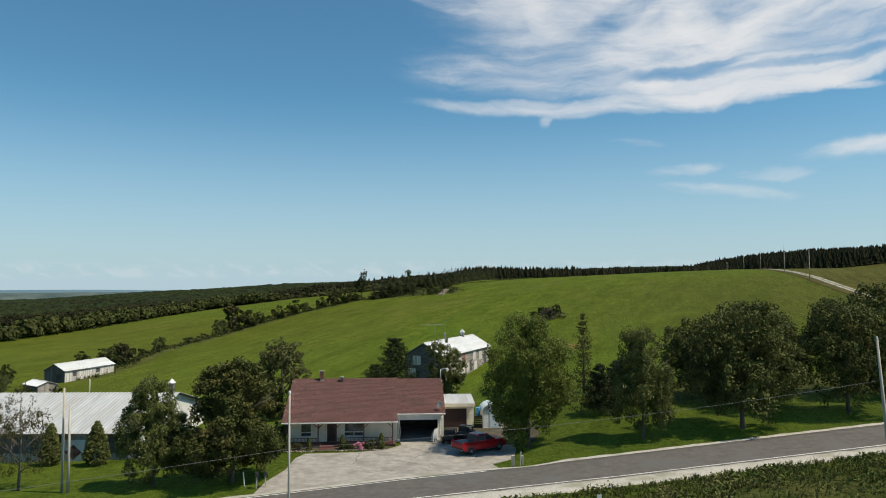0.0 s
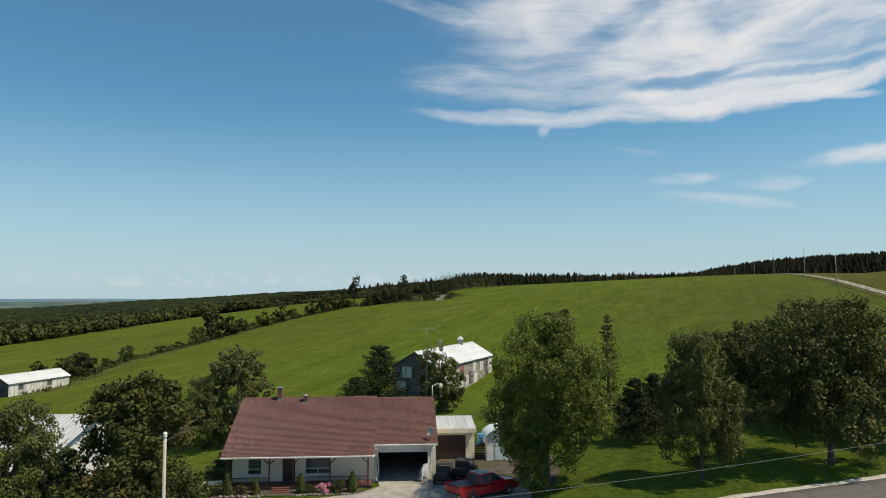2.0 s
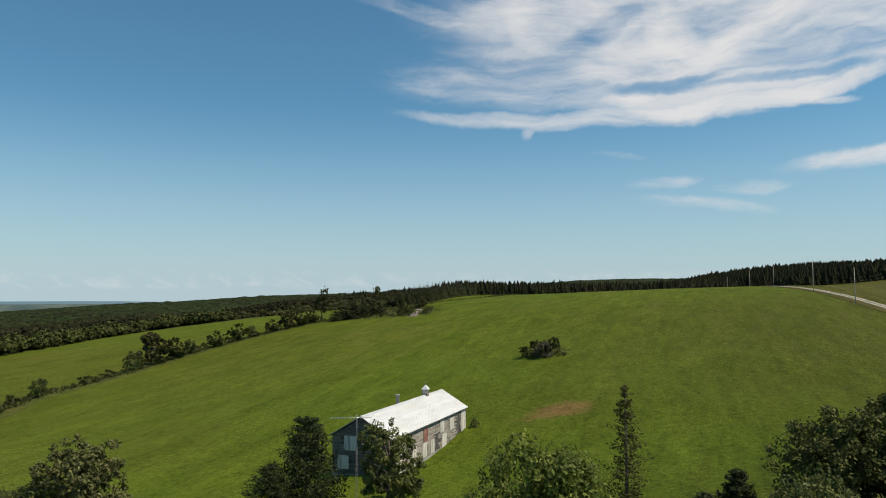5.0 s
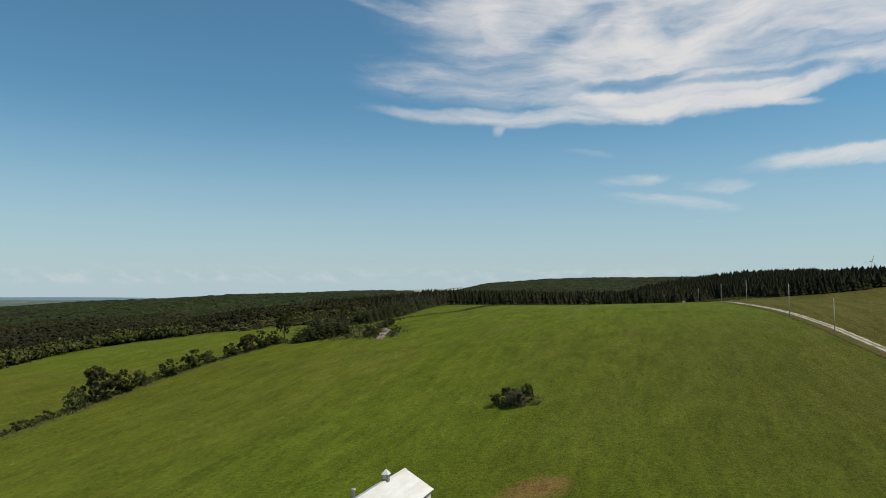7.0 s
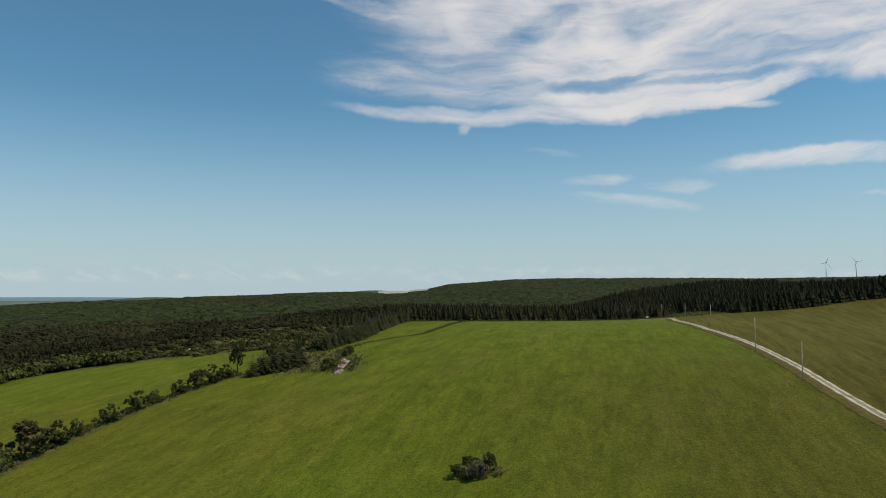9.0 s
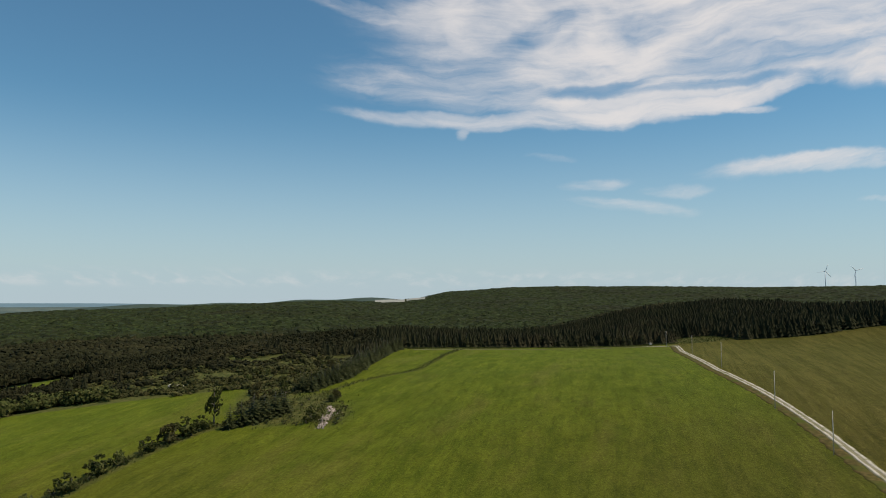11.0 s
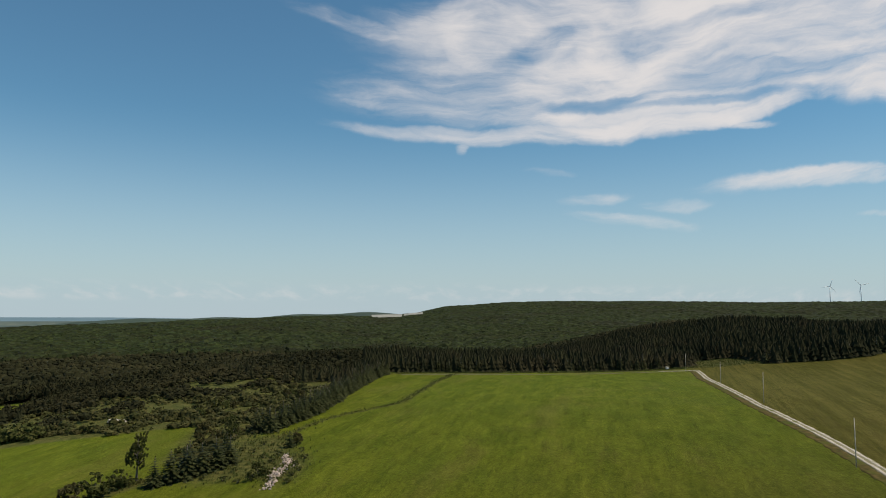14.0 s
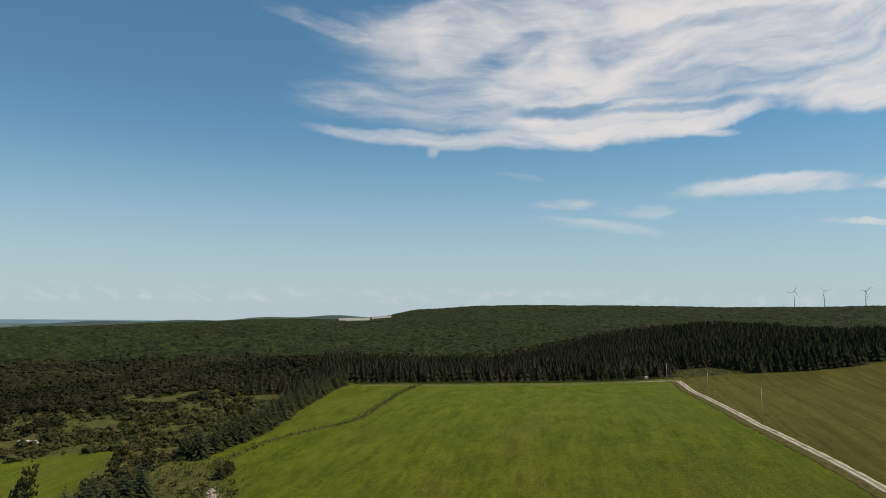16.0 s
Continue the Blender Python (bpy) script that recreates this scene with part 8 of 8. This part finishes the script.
    keep = ((woods_mask(x, y) < 0.7) | (np.hypot(x - 20, y - 100) < 440)) & ~((x < -34) & (y < 399)) & (waves(x, y, 9, 2.0) > -0.25)
    x, y = x[keep], y[keep]
    n = len(x)
    groups, pieces = rnd.integers(0, 5, n), []
    for g in range(5):
        tv, tf = tuft_template(rnd, 16)
        k = groups == g
        size = 0.5 + rnd.exponential(0.6, k.sum()).clip(0, 2.0)
        pieces.append(repeat_mesh(tv, tf, np.c_[x[k], y[k], land(x[k], y[k]) - 0.4 * size], size, size * rnd.uniform(1.0, 2.0, k.sum()), rnd.uniform(0, 6.3, k.sum())))
    merged("scrub_thicket", pieces, SCRUB, "low olive scrub thicket at the woods edge", "scrub")


build_woods()


# ---- distance ----
def far_range(name, az0, az1, r, base, height, seed, mat, label, kind="backdrop"):
    a = np.radians(np.linspace(az0, az1, 160))
    s = np.linspace(0, 1, 160)
    prof = base + height * np.sin(np.pi * np.clip(s, 0, 1)) ** 0.7 * (0.8 + 0.2 * np.sin(s * 9 + seed) + 0.06 * np.sin(s * 41 + seed))
    rows = []
    for f, dr in ((-0.35, -700), (0.55, -320), (0.92, -120), (1.0, 0), (0.4, 250)):
        rows.append(np.stack([20 + (r + dr) * np.sin(a), 100 + (r + dr) * np.cos(a), np.where(f < 0, -60, base * 0 + prof * f)], -1))
    v = np.stack(rows, 0)
    ny, nx = v.shape[:2]
    i = np.arange(nx * ny).reshape(ny, nx)
    f = np.stack([i[:-1, :-1], i[:-1, 1:], i[1:, 1:], i[1:, :-1]], -1).reshape(-1, 4)
    tagged(raw(name, v.reshape(-1, 3), f, mat, flat=False), label, "backdrop", kind="structure")


far_range("backdrop_plain", -60, -8, 4500, -6, 8, 1.0, HAZE_LAND, "far plain with fields and woods, haze in its colour")
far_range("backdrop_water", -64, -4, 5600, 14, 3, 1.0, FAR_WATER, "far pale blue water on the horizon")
far_range("backdrop_hills", -22, 16, 4100, -12, 74, 2.0, HAZY_HILL, "low far wooded hills, haze in their colour")
far_range("backdrop_hills_east", 8, 60, 4300, 60, 48, 4.0, HAZY_HILL, "far wooded ridge, haze in its colour")


def build_far_field():
    # pale grain field on the far slope, in two pieces
    bm = bmesh.new()
    for a0, a1, low0, low1, deep0, deep1 in ((1.15, 3.6, 43.0, 49.0, 7.5, 5.0), (3.75, 5.3, 51.5, 58.5, 2.5, 3.5)):
        rows = []
        for k in range(9):
            f = k / 8
            a, low = radians(a0 + (a1 - a0) * f), low0 + (low1 - low0) * f + 0.6 * math.sin(5 * f)
            high = low + deep0 + (deep1 - deep0) * f
            rows.append([bm.verts.new((20 + r * math.sin(a), 100 + r * math.cos(a), z)) for r, z in ((2405, low - 3.0), (2410, low), (2470, high))])
        for a, b in zip(rows, rows[1:]):
            for m in (0, 1):
                bm.faces.new((a[m], b[m], b[m + 1], a[m + 1]))
    ob = part("field_far", bm, PALE_FIELD)
    tagged(ob, "pale ripe grain field on a far slope", "field", kind="structure")


build_far_field()


def build_turbine(az, r, z, label, spin, hub=72.0):
    x, y = 20 + r * math.sin(radians(az)), 100 + r * math.cos(radians(az))
    k = thing("wind_turbine", Matrix.Translation((x, y, z)) @ Matrix.Rotation(radians(-az + 20), 4, "Z"), label, "wind turbine", "wind turbines on the ridge")
    part("tower", tube(bmesh.new(), [(0, 0, -40), (0, 0, hub * 0.5), (0, 0, hub)], [2.0, 1.6, 1.1], 14), TURBINE, k)
    part("nacelle", boxed(-1.8, 1.8, -4, 5, hub, hub + 3.6, 0.6), TURBINE, k)
    rotor = part("hub", lathe(bmesh.new(), [(0.3, -2.4), (1.6, -1.4), (1.8, 0), (1.6, 1.2)], 12, Matrix.Translation((0, -5, hub + 1.8)) @ Matrix.Rotation(radians(90), 4, "X")), TURBINE, k)
    for j in range(3):
        a = radians(spin + 120 * j)
        d, n = Vector((math.sin(a), 0, math.cos(a))), Vector((math.cos(a), 0, -math.sin(a)))
        bm = bmesh.new()
        c = Vector((0, -5.6, hub + 1.8))
        tube(bm, [c + d * 1, c + d * 8, c + d * 22, c + d * 38], [0.9, 1.5, 1.0, 0.25], 8)
        part("blade", bm, TURBINE, rotor)


build_turbine(35.8, 3700, 116, "white wind turbine on the far ridge", 20)
build_turbine(37.7, 3650, 116, "white wind turbine on the far ridge", 75)
build_turbine(40.2, 3500, 108, "white wind turbine on the far ridge", 50)


# ---- stones, parked camper, weeds ----
def build_rock_pile():
    t = thing("rock_pile", Matrix.Translation((1.0, 325, 0)), "long heap of pale field stones at the field edge", "rock pile")
    rnd = np.random.default_rng(5)
    shapes = []
    for k in range(6):
        bm = bmesh.new()
        bmesh.ops.create_icosphere(bm, subdivisions=1, radius=1.0)
        for v in bm.verts:
            v.co *= 1 + 0.35 * noise.noise(v.co * 1.7 + Vector((k * 5.0, 0, 0)))
            v.co.z *= 0.65
        me = bpy.data.meshes.new("stone")
        bm.to_mesh(me)
        bm.free()
        me.materials.append(STONE)
        shapes.append(me)
    for k in range(290):
        s = rnd.uniform(-1, 1)
        mid = 1.6 * s - 1.5 * s * s + 0.7 * math.sin(5 * s)
        x, y = mid + rnd.normal() * (0.9 + 0.5 * math.sin(4 * s + 1)), 15.0 * s + rnd.normal() * 1.2
        d = abs(x - mid)
        o = new("stone", shapes[k % 6])
        o.parent = t
        q = rnd.uniform(0.22, 0.52) if k % 9 else rnd.uniform(0.55, 0.85)
        o.matrix_basis = Matrix.Translation((x, y, lz(1.0 + x, 325 + y) - 0.10 + max(0, 0.4 - 0.25 * d) * rnd.random())) @ Euler(rnd.uniform(0, 6, 3)).to_matrix().to_4x4() @ Matrix.Diagonal((q, q * rnd.uniform(0.7, 1.2), q, 1))


build_rock_pile()


def build_outcrop():
    x, y = -76.0, 429.0
    t = thing("rock_outcrop", Matrix.Translation((x, y, lz(x, y))), "low pale rock outcrop among the scrub", "rock outcrop")
    rnd = np.random.default_rng(15)
    for k in range(11):
        bm = bmesh.new()
        bmesh.ops.create_icosphere(bm, subdivisions=2, radius=1.0)
        for v in bm.verts:
            v.co *= 1 + 0.3 * noise.noise(v.co * 1.4 + Vector((k * 3.0, 1, 0)))
        o = part("boulder", bm, PALE_STONE, t)
        q = rnd.uniform(0.5, 1.2)
        o.matrix_basis = Matrix.Translation((rnd.uniform(-4, 4), rnd.uniform(-1.6, 1.6), 0.2 + 0.3 * q)) @ Matrix.Rotation(rnd.uniform(0, 6), 4, "Z") @ Matrix.Diagonal((1.6 * q, q, 0.7 * q, 1))


build_outcrop()


def build_bed_edging():
    # earth bed before the porch, and low stones between it and the paving
    bm = bmesh.new()
    grid = [[at_house(x, y) for x in np.linspace(-12.7, -0.7, 25)] for y in (-1.5, -0.9, -0.3, 0.26)]
    grid = [[bm.verts.new((p.x, p.y, lz(p.x, p.y) + 0.06)) for p in row] for row in grid]
    for a, b in zip(grid, grid[1:]):
        for k in range(24):
            bm.faces.new((a[k], a[k + 1], b[k + 1], b[k]))
    tagged(part("flower_bed", bm, EARTH), "bare earth bed before the porch", "flower bed", kind="structure")
    t = thing("stone_edging", Matrix(), "row of small field stones edging the porch bed", "stone edging")
    rnd = np.random.default_rng(29)
    shapes = []
    for k in range(4):
        bm = bmesh.new()
        bmesh.ops.create_icosphere(bm, subdivisions=1, radius=1.0)
        for v in bm.verts:
            v.co *= 1 + 0.3 * noise.noise(v.co * 1.6 + Vector((k * 4.0, 2, 0)))
        me = bpy.data.meshes.new("stone")
        bm.to_mesh(me)
        bm.free()
        me.materials.append(STONE)
        shapes.append(me)
    for k, x in enumerate(np.arange(-12.4, -0.9, 0.21)):
        if -8.5 < x < -6.5:
            continue
        p = at_house(x + rnd.uniform(-0.06, 0.06), -1.45 + rnd.uniform(-0.16, 0.16))
        o = new("stone", shapes[k % 4])
        o.parent = t
        q = rnd.uniform(0.05, 0.13)
        o.matrix_basis = Matrix.Translation((p.x, p.y, lz(p.x, p.y) + 0.05)) @ Euler(rnd.uniform(0, 6, 3)).to_matrix().to_4x4() @ Matrix.Diagonal((q * 1.2, q, q * 0.8, 1))


build_bed_edging()


def build_camper(x, y, turn, color, label, length=4.5):
    k = thing("camper_trailer", Matrix.Translation((x, y, lz(x, y) + 0.05)) @ Matrix.Rotation(radians(turn), 4, "Z") @ Matrix.Scale(0.65, 4), label, "camper")
    part("body", boxed(-length / 2, length / 2, -1.1, 1.1, 0.6, 2.6, 0.15), color, k)
    part("window", boxed(-length / 2 + 0.6, -0.2, -1.13, -1.09, 1.5, 2.1), GLASS, k)
    part("door", boxed(0.5, 1.2, -1.13, -1.09, 0.65, 2.3, 0.01), CURTAIN, k)
    for s in (-1, 1):
        wheel(k, 0.0, s * 0.95, 0.35, 0.2)
    part("drawbar", tube(bmesh.new(), [(length / 2, 0, 0.6), (length / 2 + 1.2, 0, 0.5), (length / 2 + 1.2, 0, 0.02)], [0.05] * 3, 6), BLACK, k)


build_camper(207.5, 532.5, 5, WHITEWASH, "small white camper trailer parked at the woods edge", 2.4)


def build_weeds():
    rnd = np.random.default_rng(8)
    v, f = [], []
    for k in range(9):
        a, ln, w = rnd.uniform(0, 6.28), rnd.uniform(0.6, 1.0), rnd.uniform(0.05, 0.11)
        d = np.array([math.cos(a), math.sin(a), 0])
        n = np.array([-d[1], d[0], 0]) * w
        m = len(v)
        v += [d * 0.05 - n, d * 0.05 + n, d * rnd.uniform(0.2, 0.5) + np.array([0, 0, ln])]
        f.append((m, m + 1, m + 2))
    v, f = np.array(v), np.array(f)
    pieces = []
    for g in range(4):
        d = rnd.normal(size=(26, 3))
        d[:, 2] = np.abs(d[:, 2])
        d /= np.linalg.norm(d, axis=1)[:, None]
        lv, lf = leaf_cloud(rnd, d * rnd.uniform(0.35, 1.0, (26, 1)) * [0.9, 0.9, 0.75], np.full(26, 0.12), 1, 0.17, 1.0, 0.5)
        n = 560
        x = rnd.uniform(-4, 75, n)
        y = 52.6 + 0.262 * x - rnd.exponential(4.0, n)
        size = rnd.uniform(0.35, 0.85, n) * (0.7 + 0.5 * (waves(x, y, 2.0, 1.0) > 0.1))
        lf = np.concatenate([lf[:, [0, 1, 2]], lf[:, [0, 2, 3]]])
        pieces.append(repeat_mesh(lv, lf, np.c_[x, y, land(x, y) - 0.05], size, size, rnd.uniform(0, 6.3, n)))
    x = rnd.uniform(-4, 75, 2200)
    y = 52.6 + 0.262 * x - rnd.exponential(4.0, 2200)
    size = rnd.uniform(0.3, 0.7, 2200)
    pieces.append(repeat_mesh(v, f, np.c_[x, y, land(x, y)], size, size, rnd.uniform(0, 6.3, 2200)))
    merged("roadside_weeds", pieces, WEED, "tall tangled weeds on the road bank", "weeds")
    pts = [along(HEDGE_LINE, gap=0.12), along(DITCH_LINE, gap=0.3), np.stack([rnd.uniform(44, 226, 2600), 534 + rnd.normal(size=2600) * 1.5], -1), np.stack([rnd.uniform(226, 266, 900), rnd.uniform(524, 566, 900)], -1), np.stack([rnd.normal(1.2, 3.2, 330), rnd.uniform(311, 343, 330)], -1), np.stack([rnd.normal(-10, 7, 500), rnd.uniform(318, 375, 500)], -1)]
    p = np.concatenate(pts)
    p = p + rnd.normal(size=p.shape) * np.array([1.2, 1.2])
    keep = line_distance(p[:, 0], p[:, 1], TRACK_LINE) > 3
    p = p[keep]
    size = rnd.uniform(0.5, 1.25, len(p))
    merged("field_edge_weeds", [repeat_mesh(v, f, np.c_[p, land(p[:, 0], p[:, 1])], size, size * 0.9, rnd.uniform(0, 6.3, len(p)))], WEED, "rough uncut weeds along the field edges", "weeds")


build_weeds()
